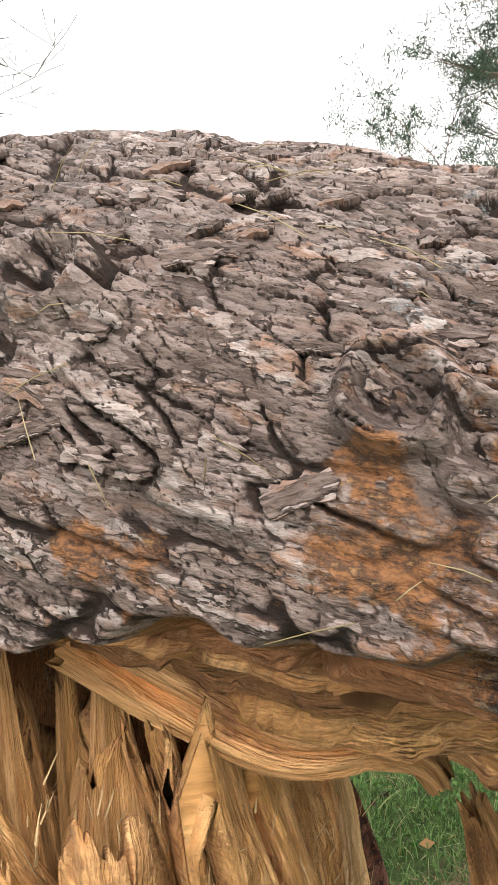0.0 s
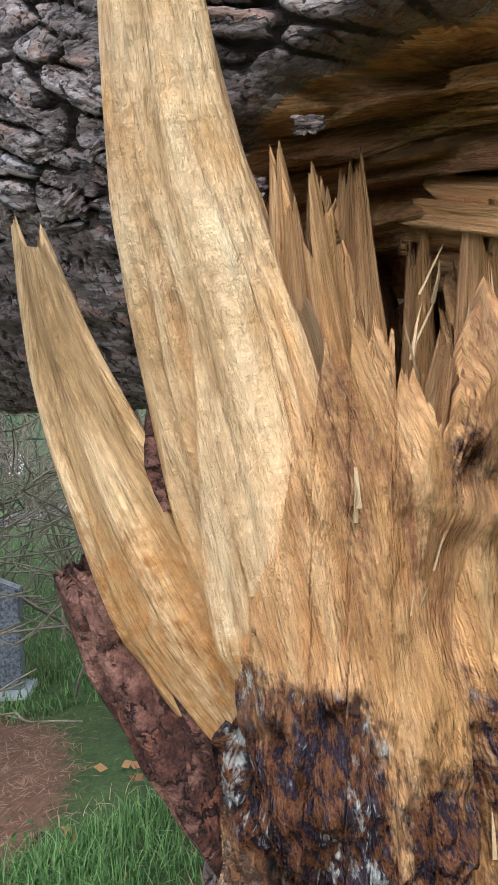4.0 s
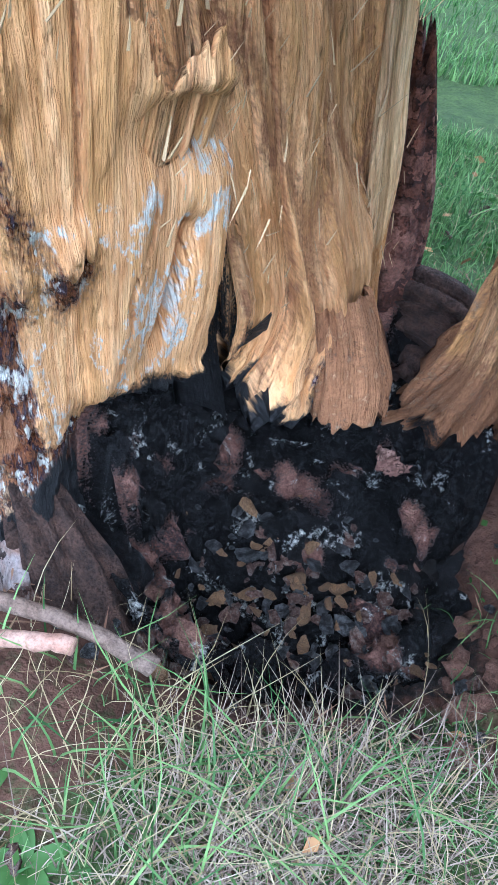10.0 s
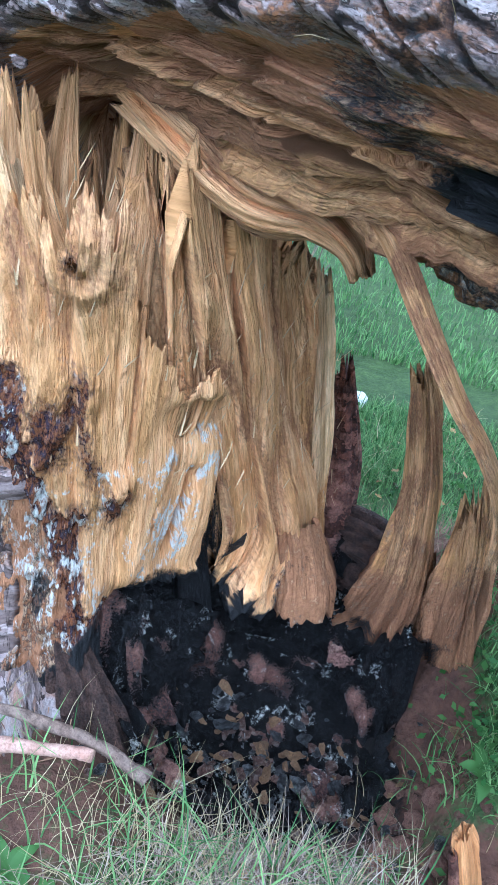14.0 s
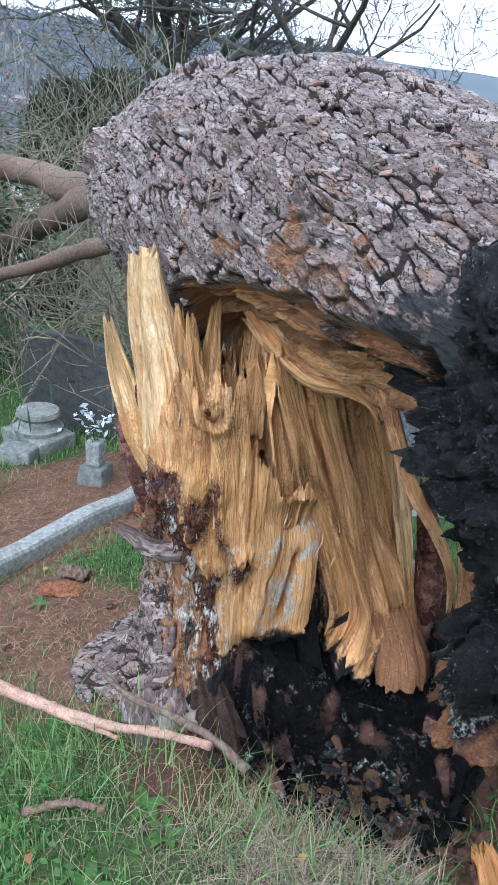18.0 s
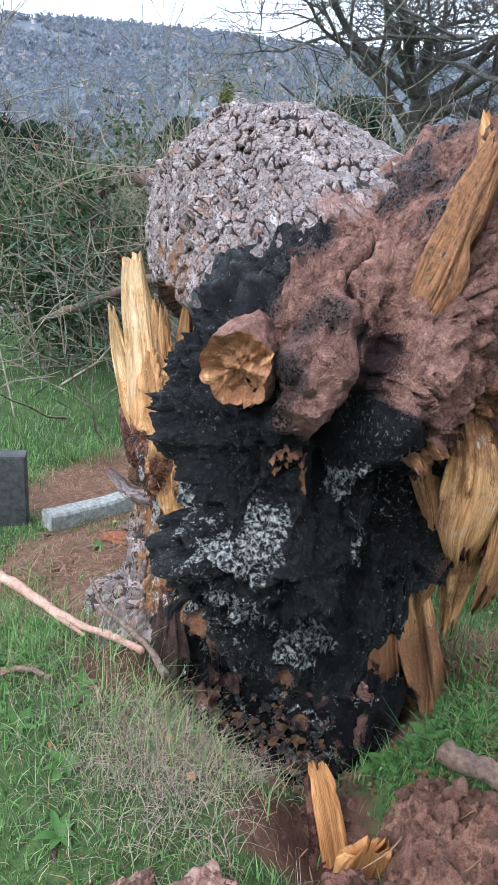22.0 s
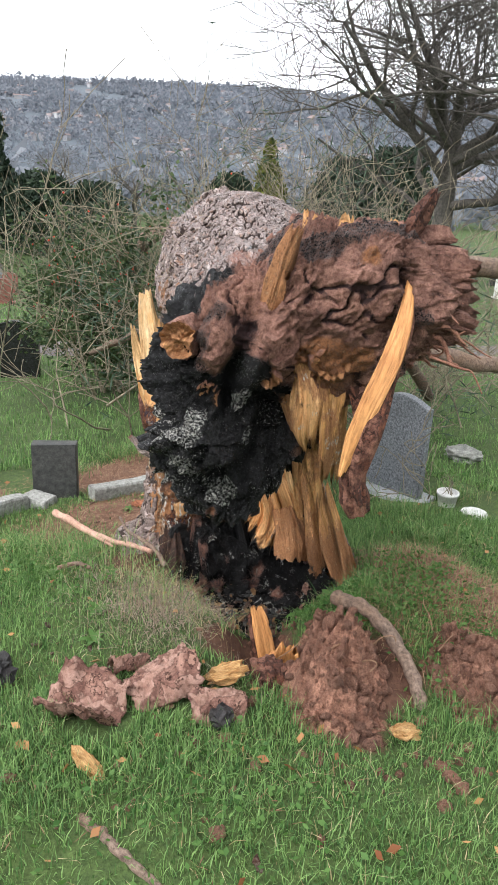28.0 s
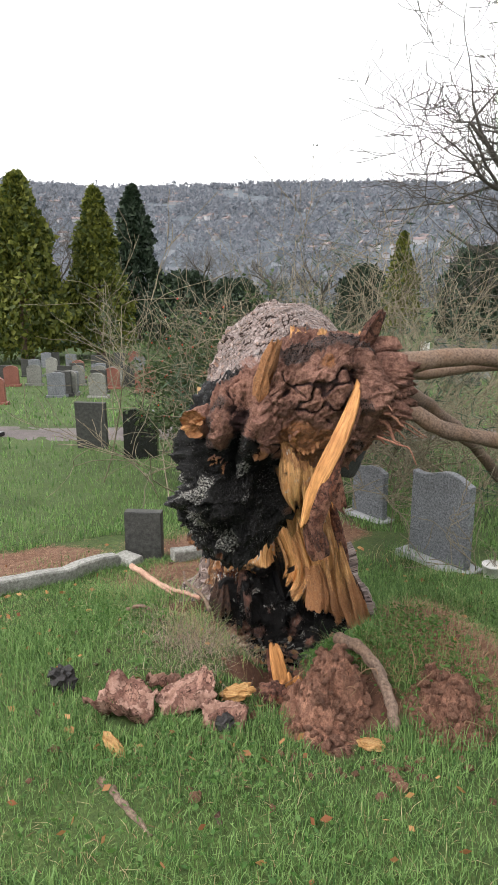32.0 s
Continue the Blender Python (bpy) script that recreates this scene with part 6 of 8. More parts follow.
conifer(*at(48, 50), 11.3, 6.0, M_gold, 1, "golden-green cypress with a broad dense crown", 15000, 0.4, 0.75)
conifer(*at(178, 52), 10.8, 4.4, M_gold, 2, "golden-green cypress with a pointed crown", 12000, 0.36, 0.8)
conifer(*at(242, 66), 12.4, 5.4, M_dkcon, 3, "tall dark blue-green conifer tree", 9000, 0.5, 0.8)
conifer(*at(705, 72), 9.0, 3.6, M_gold, 4, "slim dark green cypress", 8000, 0.36, 0.8)
conifer(*at(845, 68), 7.6, 6.5, M_dkcon, 5, "rounded dark green yew tree", 9000, 0.45, 0.35, "yew_tree")
conifer(*at(930, 66), 8.4, 7.0, M_dkcon, 6, "rounded dark green yew tree", 9000, 0.45, 0.35, "yew_tree")
conifer(*at(640, 75), 6.0, 5.0, M_dkcon, 7, "rounded dark green yew tree", 6000, 0.45, 0.35, "yew_tree")
conifer(*at(330, 60), 5.6, 5.2, M_dkcon, 8, "rounded dark evergreen bush", 6000, 0.4, 0.35, "yew_tree")
conifer(*at(415, 62), 5.0, 5.0, M_dkcon, 9, "rounded dark evergreen bush", 6000, 0.4, 0.35, "yew_tree")
bare_tree(*at(1010, 46), 20.5, 0.6, 11, "great bare oak with spreading crooked limbs", 4, limbs=15)
bare_tree(*at(1230, 40), 17, 0.45, 12, "tall bare tree with a dense twiggy crown", 4)
bare_tree(*at(95, 62), 11, 0.25, 13, "bare grey tree between the cypresses", 3)
bare_tree(*at(-250, 55), 14, 0.35, 14, "bare tree at the cemetery edge", 3)
bare_tree(*at(700, 85), 10, 0.25, 15, "bare tree below the cemetery", 3)
bare_tree(*at(480, 82), 9, 0.25, 16, "bare tree below the cemetery", 3)
bare_tree(*at(565, 78), 9, 0.22, 18, "bare tree below the cemetery", 3)
bare_tree(*at(360, 84), 10, 0.25, 17, "bare tree below the cemetery", 3)


def pine_beyond():
    """A pine on the far side of the trunk, seen against the sky."""
    o = thing("pine_tree", "tall dark pine with drooping needle tufts", "tree", (6.3, 14.5, float(gh(6.3, 14.5)) - 0.1), "evergreens")
    rg = random.Random(21)
    V, F = tubes([(np.array([(0, 0, 0), (0.1, 0, 4), (0, 0.1, 9), (0, 0, 13)]), np.array([0.3, 0.25, 0.16, 0.03]))], 9)
    put("trunk", fast("trunk", V, F, M_branch), o)
    lines = []
    for k in range(34):
        a, h = k * 2.4, 2.5 + k * 0.3
        grow(rg, (0, 0, h), (math.cos(a), math.sin(a), 0.1), max(0.8, 4.0 - 0.09 * k), 0.06, 2, 0.5, lines, 0.1, 0.1, (4, 6), 0.5)
    V, F = tubes(lines, 3)
    put("branchwork", fast("branchwork", V, F, M_branch), o, kind="stuff")
    rn = np.random.default_rng(4)
    C = np.concatenate([P[2:] for P, R in lines])
    C = (C[:, None] + rn.normal(size=(len(C), 40, 3)) * 0.075).reshape(-1, 3)
    V, F = leaves(C, 0.12, rn, -0.3)
    V = V.reshape(-1, 4, 3)
    mid = (V[:, 1] + V[:, 3]) / 2
    V[:, 1], V[:, 3] = mid + (V[:, 1] - mid) * 0.22, mid + (V[:, 3] - mid) * 0.22
    put("crown", fast("crown", V.reshape(-1, 3), F, M_pine, smooth=False), o, "dark green pine needles")


pine_beyond()


def limb(name, pts, r0, r1, seed, parent, label="", mat=None, sides=12):
    pts = np.asarray(pts, float)
    n = 40
    P = spline(pts, np.linspace(0, 1, n))
    P = P + 0.2 * r0 * np.stack([vn(v3(np.arange(n) * 0.5, k, seed), 5) for k in range(3)], -1)
    R = np.linspace(r0, r1, n) * (1 + 0.14 * vn(v3(np.arange(n) * 0.7, 0, seed), 6))
    V, F = tubes([(P, R)], sides)
    V = V + 0.03 * R.repeat(sides)[:, None] * np.stack([vn(V * 30, 7 + k) for k in range(3)], -1)
    # close both ends
    V = np.concatenate([V, np.repeat(P[:1], sides, 0), np.repeat(P[-1:], sides, 0)])
    k = np.arange(sides)
    c0, c1 = n * sides, (n + 1) * sides
    F = np.concatenate([F, np.stack([c0 + k, c0 + (k + 1) % sides, (k + 1) % sides, k], -1), np.stack([(n - 1) * sides + k, (n - 1) * sides + (k + 1) % sides, c1 + (k + 1) % sides, c1 + k], -1)])
    loc = np.array(parent.location) if parent is not None else 0
    return put(name, fast(name, V - loc, F, mat or M_branch), parent, label)


# limbs of the fallen crown
limb("limb", sl((1.9, 3.4, 0.95), (1.5, 5.2, 1.0), (1.05, 6.9, 1.02), (0.78, 7.6, 0.9), (0.66, 7.8, 0.68)), 0.12, 0.09, 1, TRUNK, "crooked limb hooking downwards")
limb("limb", sl((1.6, 2.8, 1.1), (1.6, 4.4, 0.9), (1.5, 6.0, 0.4), (1.25, 7.2, -0.4), (1.15, 7.6, -1.1)), 0.13, 0.1, 2, TRUNK, "limb propped on the ground")
limb("limb", sl((1.2, 1.6, 1.25), (1.7, 1.6, 1.3), (2.4, 1.7, 1.36), (3.4, 1.8, 1.3), (4.6, 2.0, 1.1)), 0.1, 0.05, 3, TRUNK, "heavy limb reaching out sideways")
limb("limb", sl((1.2, 1.8, 1.1), (1.8, 1.75, 1.0), (2.4, 1.7, 0.78), (3.2, 1.9, 0.6), (4.4, 2.2, 0.6)), 0.08, 0.045, 4, TRUNK, "heavy limb reaching out sideways")
limb("limb", sl((1.2, 2.2, 1.2), (1.9, 2.5, 1.05), (2.6, 2.9, 0.6), (3.3, 3.4, -0.1)), 0.1, 0.05, 5, TRUNK)
limb("limb", sl((1.3, 2.0, 1.15), (2.2, 2.3, 1.15), (3.4, 2.6, 1.25), (4.6, 2.7, 1.5)), 0.07, 0.035, 6, TRUNK)
limb("limb", sl((1.4, 2.4, 1.1), (1.1, 3.4, 0.75), (0.6, 4.4, 0.3), (0.0, 5.4, -0.2)), 0.06, 0.03, 7, TRUNK)


def rootlets():
    """Fine torn roots bristling from the root end of the butt."""
    rg = random.Random(63)
    for k in range(26):
        t, f, z = rg.uniform(1.3, 1.42), rg.uniform(-1.0, -0.7), rg.uniform(1.36, 1.68)
        ln = rg.uniform(0.06, 0.2)
        dt, df, dz = rg.uniform(0.4, 1.0), rg.gauss(-0.25, 0.4), rg.gauss(-0.1, 0.4)
        pts = [L(t - 0.05, f, z), L(t + dt * ln * 0.4, f + df * ln * 0.4, z + dz * ln * 0.4 + rg.gauss(0, 0.01)), L(t + dt * ln * 0.75, f + df * ln * 0.75, z + dz * ln * 0.8 + rg.gauss(0, 0.015)), L(t + dt * ln, f + df * ln + rg.gauss(0, 0.02), z + dz * ln - 0.02)]
        limb("rootlet", pts, rg.uniform(0.004, 0.012), 0.002, 640 + k, TRUNK, "", M_rootlet, 7)


rootlets()


def thicket(t, f, label, count, height, seed, spread, thin=0.006, lean=(0, 0), root_z=None, rad=0.018, depth=2, needles=0):
    """Tangled bare branches of the fallen crown."""
    rg = random.Random(seed)
    p = L(t, f)
    z = float(gh(p[0], p[1])) if root_z is None else root_z
    o = thing("brushwood", label, "branches", (p[0], p[1], z), "tangled branches")
    lines = []
    for k in range(count):
        a = rg.uniform(0, 6.283)
        b = (rg.gauss(0, spread), rg.gauss(0, spread), rg.uniform(-0.1, 0.4))
        one = grow(rg, b, (math.cos(a) * 0.7 + lean[0], math.sin(a) * 0.7 + lean[1], rg.uniform(0.2, 1.5)), height * rg.uniform(0.5, 1.1), rad * rg.uniform(0.6, 1.2), depth, 0.5, None, 0.05, 0.17, (3, 6), 0.55)
        one = [(P, np.maximum(R, thin * 0.6)) for P, R in one]
        V, F = tubes(one, 4)
        put("branch", fast("branch", V, F, M_twig), o, kind="stuff")
        lines += one
    if needles:
        rn = np.random.default_rng(seed)
        C = np.concatenate([P[1:] for P, R in lines if R[0] < rad * 0.5])
        C = C[rn.uniform(size=len(C)) < 0.35]
        C = C[vn(C * 0.9 + seed, 3) > 0.0]
        C = (C[:, None] + rn.normal(size=(len(C), needles, 3)) * 0.07).reshape(-1, 3)
        V, F = leaves(C, 0.16, rn, 0.2)
        V = V.reshape(-1, 4, 3)
        mid = (V[:, 1] + V[:, 3]) / 2
        V[:, 1], V[:, 3] = mid + (V[:, 1] - mid) * 0.13, mid + (V[:, 3] - mid) * 0.13
        put("needles", fast("needles", V.reshape(-1, 3), F, M_pine, smooth=False), o, "green needle sprays")
    return o


thicket(1.0, 5.6, "tangle of bare tan twigs behind the trunk", 22, 2.3, 31, 0.8, rad=0.014)
thicket(2.0, 6.0, "tangle of bare tan twigs with pine sprays", 22, 2.6, 32, 0.9, rad=0.015, needles=8)
thicket(0.9, 8.2, "tangle of bare twigs with green pine sprays", 20, 2.5, 33, 0.8, rad=0.016, needles=10)
thicket(3.4, 6.4, "tangle of bare tan twigs behind the limbs", 18, 2.4, 34, 1.0, rad=0.014)
thicket(1.6, 9.0, "tall bare fallen branches against the sky", 20, 2.6, 35, 1.1, 0.007, rad=0.022)
thicket(1.6, 10.5, "tall bare fallen branches with pine sprays", 20, 2.8, 36, 1.2, 0.007, rad=0.024, needles=9)
thicket(2.6, 3.4, "low brushwood under the limbs", 18, 1.0, 37, 0.7, rad=0.01)
thicket(3.6, 4.2, "low brushwood under the limbs", 18, 1.2, 38, 0.9, rad=0.01)
thicket(1.5, 4.0, "thin bare twigs beside the trunk", 12, 1.7, 39, 0.5, rad=0.011)
thicket(4.8, 6.5, "tangle of bare tan twigs on the slope", 14, 2.0, 40, 1.0, rad=0.013)
thicket(3.2, 9.5, "tall bare fallen branches against the sky", 18, 2.6, 41, 1.2, 0.007, rad=0.022)


def berry_shrub(x, y, height, width, seed, label, n=5200):
    rg = random.Random(seed)
    rn = np.random.default_rng(seed)
    o = thing("berry_shrub", label, "shrub", (x, y, float(gh(x, y))))
    lines = []
    for k in range(16):
        a = rg.uniform(0, 6.283)
        one = grow(rg, (rg.gauss(0, 0.12), rg.gauss(0, 0.12), 0), (math.cos(a) * 0.5, math.sin(a) * 0.5, 1.2), height * rg.uniform(0.6, 0.85), 0.016, 2, 0.45, None, 0.1, 0.14, (3, 5), 0.5)
        V, F = tubes([(P, np.maximum(R, 0.004)) for P, R in one], 4)
        put("stem", fast("stem", V, F, M_twig), o)
        lines += one
    C = np.concatenate([P[1:] for P, R in lines])
    C = C[rn.integers(0, len(C), n)] + rn.normal(size=(n, 3)) * 0.07
    V, F = leaves(C, 0.06, rn)
    put("leaves", fast("leaves", V, F, M_shrub, smooth=False), o, "small dark green leaves")
    B = C[rn.integers(0, n, 260)]
    B = B[B[:, 2] > height * 0.45]
    oc = np.array([(1, 0, 0), (0, 1, 0), (-1, 0, 0), (0, -1, 0), (0, 0, 1), (0, 0, -1.0)]) * 0.016
    tri = np.array([(0, 1, 4), (1, 2, 4), (2, 3, 4), (3, 0, 4), (1, 0, 5), (2, 1, 5), (3, 2, 5), (0, 3, 5)])
    V = (B[:, None] + oc).reshape(-1, 3)
    F = (tri[None] + 6 * np.arange(len(B))[:, None, None]).reshape(-1, 3)
    put("berries", fast("berries", V, F, M_berry), o, "clusters of red berries", kind="stuff")


berry_shrub(-5.8, 2.75, 2.1, 1.6, 51, "dark green shrub dotted with red berries", 15000)
berry_shrub(-6.9, 3.9, 1.9, 1.6, 52, "dark green shrub with a few red berries", 10000)


# ---- the far cemetery ----
def graveyard():
    rg = random.Random(61)
    kinds = [("round", M_stone, "weathered grey headstone in the far cemetery"), ("flat", M_slate, "dark slate headstone in the far cemetery"), ("peon", M_granite, "grey granite headstone in the far cemetery"), ("flat", M_white, "pale stone headstone in the far cemetery"), ("peon", M_black, "polished black headstone in the far cemetery"), ("round", M_redstone, "reddish granite headstone in the far cemetery")]
    protos = []
    for st, mt, lab in kinds:
        protos.append(headstone(0, 0, 0, 0.62, 0.8, 0.12, st, mt, lab, (0.75, 0.3, 0.12), mt, group="cemetery headstones"))
    used = [False] * len(protos)
    spots = []
    for k in range(34):
        spots.append((*at(rg.uniform(0, 275), rg.uniform(26, 46)), 62))
    for k in range(44):
        spots.append((*at(rg.uniform(690, 1300), rg.uniform(30, 66)), 58))
    for k in range(22):
        spots.append((*at(rg.uniform(-500, 0), rg.uniform(14, 46)), 60))
    for k in range(12):
        spots.append((*L(rg.uniform(0.5, 4.5), rg.uniform(9, 22)), 60)[:2] + (60,))
    for x, y, yw in spots:
        i = rg.choice([0, 0, 1, 1, 1, 2, 2, 3, 4, 5])
        s = rg.uniform(0.8, 1.2)
        m = pose(x, y, float(gh(x, y)) - 0.03, rg.uniform(-4, 4), rg.uniform(-2, 2), yw + rg.uniform(-10, 10))
        if not used[i]:
            protos[i].matrix_basis = m
            used[i] = True
        else:
            copy_thing(protos[i], m)
    for i, u in enumerate(used):
        if not u:
            x, y = at(820, 12 + i)
            protos[i].matrix_basis = pose(x, y, float(gh(x, y)), 0, 0, 60)


M_redstone = surf("red_granite", (0.16, 0.06, 0.045), (0.3, 0.13, 0.1), 120, rough=0.5, bump=0.1)
graveyard()


def town():
    """Houses and woods across the valley, each kind joined."""
    rg = np.random.default_rng(71)
    n = 1500
    f = rg.uniform(300, 2300, n)
    t = rg.uniform(-1.0, 1.0, n) * (200 + f * 0.75) - f * 0.02
    P = L(t, f)
    keep = vn(v3(P[:, 0] / 260, P[:, 1] / 260, 0), 7) > -0.25
    P = P[keep]
    n = len(P)
    P[:, 2] = gh(P[:, 0], P[:, 1])
    w, d, h = rg.uniform(7, 16, n), rg.uniform(6, 10, n), rg.uniform(5, 8, n)
    w = np.where(rg.uniform(size=n) < 0.06, w * 3, w)
    ang = rg.uniform(0, 3.14, n)
    ca, sa = np.cos(ang), np.sin(ang)

    def corner(sx, sy, z):
        return v3(P[:, 0] + (sx * w * ca - sy * d * sa) / 2, P[:, 1] + (sx * w * sa + sy * d * ca) / 2, P[:, 2] + z)
    B = np.stack([corner(-1, -1, -3 + 0 * h), corner(1, -1, -3 + 0 * h), corner(1, 1, -3 + 0 * h), corner(-1, 1, -3 + 0 * h), corner(-1, -1, h), corner(1, -1, h), corner(1, 1, h), corner(-1, 1, h)], 1)
    quad = np.array([(0, 1, 5, 4), (1, 2, 6, 5), (2, 3, 7, 6), (3, 0, 4, 7)])
    put("town_houses", fast("town_houses", B.reshape(-1, 3), (quad[None] + 8 * np.arange(n)[:, None, None]).reshape(-1, 4), M_house, smooth=False), None, "pale houses scattered over the valley and hillside", "houses", kind="stuff")
    R = np.stack([corner(-1.08, -1.15, h), corner(1.08, -1.15, h), corner(1.08, 1.15, h), corner(-1.08, 1.15, h), corner(-1.08, 0, h + d * 0.35), corner(1.08, 0, h + d * 0.35)], 1)
    rq = np.array([(0, 1, 5, 4), (2, 3, 4, 5), (1, 2, 5, 5), (3, 0, 4, 4)])
    rt = np.array([(0, 1, 5), (0, 5, 4), (2, 3, 4), (2, 4, 5), (1, 2, 5), (3, 0, 4)])
    put("town_roofs", fast("town_roofs", R.reshape(-1, 3), (rt[None] + 6 * np.arange(n)[:, None, None]).reshape(-1, 3), M_roof, smooth=False), None, "pitched grey-brown roofs over the valley town", "roofs", kind="stuff")
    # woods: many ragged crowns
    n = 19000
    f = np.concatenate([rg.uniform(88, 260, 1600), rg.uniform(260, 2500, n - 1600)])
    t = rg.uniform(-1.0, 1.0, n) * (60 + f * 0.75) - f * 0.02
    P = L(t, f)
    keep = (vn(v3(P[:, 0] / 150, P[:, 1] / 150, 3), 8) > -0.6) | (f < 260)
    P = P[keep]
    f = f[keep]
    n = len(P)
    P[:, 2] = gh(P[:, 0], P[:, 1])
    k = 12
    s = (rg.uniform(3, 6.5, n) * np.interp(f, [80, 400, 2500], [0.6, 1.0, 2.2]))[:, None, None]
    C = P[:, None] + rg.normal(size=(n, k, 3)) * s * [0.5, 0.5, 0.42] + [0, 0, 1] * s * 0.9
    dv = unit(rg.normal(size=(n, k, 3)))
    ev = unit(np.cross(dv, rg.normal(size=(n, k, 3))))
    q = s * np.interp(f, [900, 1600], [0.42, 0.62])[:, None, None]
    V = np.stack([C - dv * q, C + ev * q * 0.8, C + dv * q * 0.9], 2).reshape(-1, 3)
    put("far_woods", fast("far_woods", V, np.arange(len(V)).reshape(-1, 3), M_hazy_wood, smooth=False), None, "winter woods over the valley, tinted pale blue-grey for haze", "woods", kind="stuff")


town()

# ---- loose wood and earth round the stump ----
def lie(name, label, category, bm, mat, x, y, rot=(0, 0, 0), sink=0.0, group="", smooth=False, up=0.0):
    """A loose lump lying on the ground."""
    me = bpy.data.meshes.new(name)
    for fc in bm.faces:
        fc.smooth = smooth
    bm.to_mesh(me)
    bm.free()
    me.materials.append(mat)
    ob = put(name, me, None, label, category, group)
    M = pose(0, 0, 0, *rot)
    low = min((M @ v.co).z for v in me.vertices)
    ob.matrix_world = Matrix.Translation((x, y, float(gh(x, y)) - low - sink + up)) @ M
    return ob


def standing_splinter():
    o = thing("standing_splinter", "upright orange splinters rooted in the earth before the stump", "wood splinter", (0.85, 0.66, 0.0))
    plank("splinter", [(0.88, 0.69, -0.26), (0.83, 0.69, -0.1), (0.77, 0.68, 0.05), (0.735, 0.67, 0.14)], (0.1, 0.09, 0.075, 0.035), (0.04, 0.04, 0.035, 0.02), L(1, 0.1), o, mat=M_fresh, masks=plain_masks, jag=0.2, seed=30, n=90, m=64, fib=1.3)
    plank("splinter", [(0.95, 0.68, -0.2), (0.97, 0.68, -0.03), (1.0, 0.67, 0.1)], (0.14, 0.15, 0.08), (0.05, 0.05, 0.025), L(1, -0.1), o, mat=M_fresh, masks=plain_masks, jag=0.5, seed=31, n=70, m=64, fib=1.3)
    plank("splinter_bark", [(0.86, 0.655, -0.26), (0.81, 0.655, -0.1), (0.755, 0.65, 0.06), (0.735, 0.65, 0.1)], (0.05, 0.05, 0.04, 0.02), (0.03, 0.028, 0.02, 0.012), L(1, 0.1), o, mat=M_redbark, jag=0.25, seed=32, n=60, m=40, fib=1.6)


standing_splinter()


def curl(length, width, thick, bend, seed, wave=0.05):
    """A curled slab of bark with a ragged rim."""
    bm = bmesh.new()
    n, m = 44, 32
    rows = []
    for side in (1, -1):
        grid = []
        for i in range(n):
            u = i / (n - 1) * 2 - 1
            row = []
            for j in range(m):
                v = j / (m - 1) * 2 - 1
                e = 1 - 0.2 * abs(noise.noise(Vector((u * 1.5 + seed, v * 1.5, 0)))) - 0.1 * abs(noise.noise(Vector((u * 5 + seed, v * 5, 0)))) - 0.05 * abs(noise.noise(Vector((u * 14 + seed, v * 14, 0)))) - 0.12 * abs(v) * abs(u)
                x, y = u * length / 2 * e, v * width / 2 * e
                z = bend * (v * v) + wave * noise.noise(Vector((u * 2.5, v * 2.5, seed))) + 0.014 * noise.noise(Vector((u * 5, v * 5, seed)))
                lay = 3.5 * noise.noise(Vector((u * 3.2, v * 2.0, seed * 3))) + 1.2 * noise.noise(Vector((u * 9, v * 6, seed)))
                z += 0.003 * (math.floor(lay) + max(0, (lay - math.floor(lay) - 0.7) / 0.3))
                z += side * thick / 2 * (1 - 0.6 * max(abs(u), abs(v)) ** 6) + 0.008 * noise.noise(Vector((u * 17, v * 12, seed + side)))
                row.append(bm.verts.new((x, y, z)))
            grid.append(row)
        rows.append(grid)
    for k, grid in enumerate(rows):
        for i in range(n - 1):
            for j in range(m - 1):
                q = (grid[i][j], grid[i + 1][j], grid[i + 1][j + 1], grid[i][j + 1])
                bm.faces.new(q if k == 0 else q[::-1])
    ring = [(i, 0) for i in range(n)] + [(n - 1, j) for j in range(1, m)] + [(i, m - 1) for i in range(n - 2, -1, -1)] + [(0, j) for j in range(m - 2, 0, -1)]
    for a, b in zip(ring, ring[1:] + ring[:1]):
        bm.faces.new((rows[0][b[0]][b[1]], rows[0][a[0]][a[1]], rows[1][a[0]][a[1]], rows[1][b[0]][b[1]]))
    return bm


M_slab = surf("pinkish_bark_slab", (0.12, 0.055, 0.04), (0.42, 0.25, 0.19), 70, rough=0.9, bump=1.0, vary=0.25, big=9, c3=(0.26, 0.14, 0.11), flake=(11, 8, [(0.14, 0.065, 0.05), (0.4, 0.23, 0.175), (0.3, 0.16, 0.12), (0.46, 0.29, 0.23), (0.2, 0.1, 0.075)]), grit=0.35)
lie("bark_slab", "curled cup of pinkish rotten bark on the grass", "bark", curl(0.34, 0.27, 0.02, 0.11, 1.3), M_slab, 0.9, -0.2, (0, 0, 40), 0.015, "fallen bark slabs", True)
lie("bark_slab", "broad slab of pinkish rotten bark on the grass", "bark", curl(0.33, 0.25, 0.022, -0.05, 2.7, 0.02), M_slab, 0.93, 0.11, (6, -18, 85), 0.01, "fallen bark slabs", True)
lie("bark_slab", "broken slab of brown bark with a dark knot", "bark", curl(0.24, 0.17, 0.03, -0.06, 4.1, 0.02), M_slab, 1.16, 0.24, (10, 0, 60), 0.01, "fallen bark slabs", True)
lie("bark_slab", "narrow slab of brown bark on the grass", "bark", curl(0.2, 0.07, 0.02, -0.03, 5.2, 0.02), M_slab, 0.75, 0.06, (0, 15, 95), 0.01, "fallen bark slabs", True)
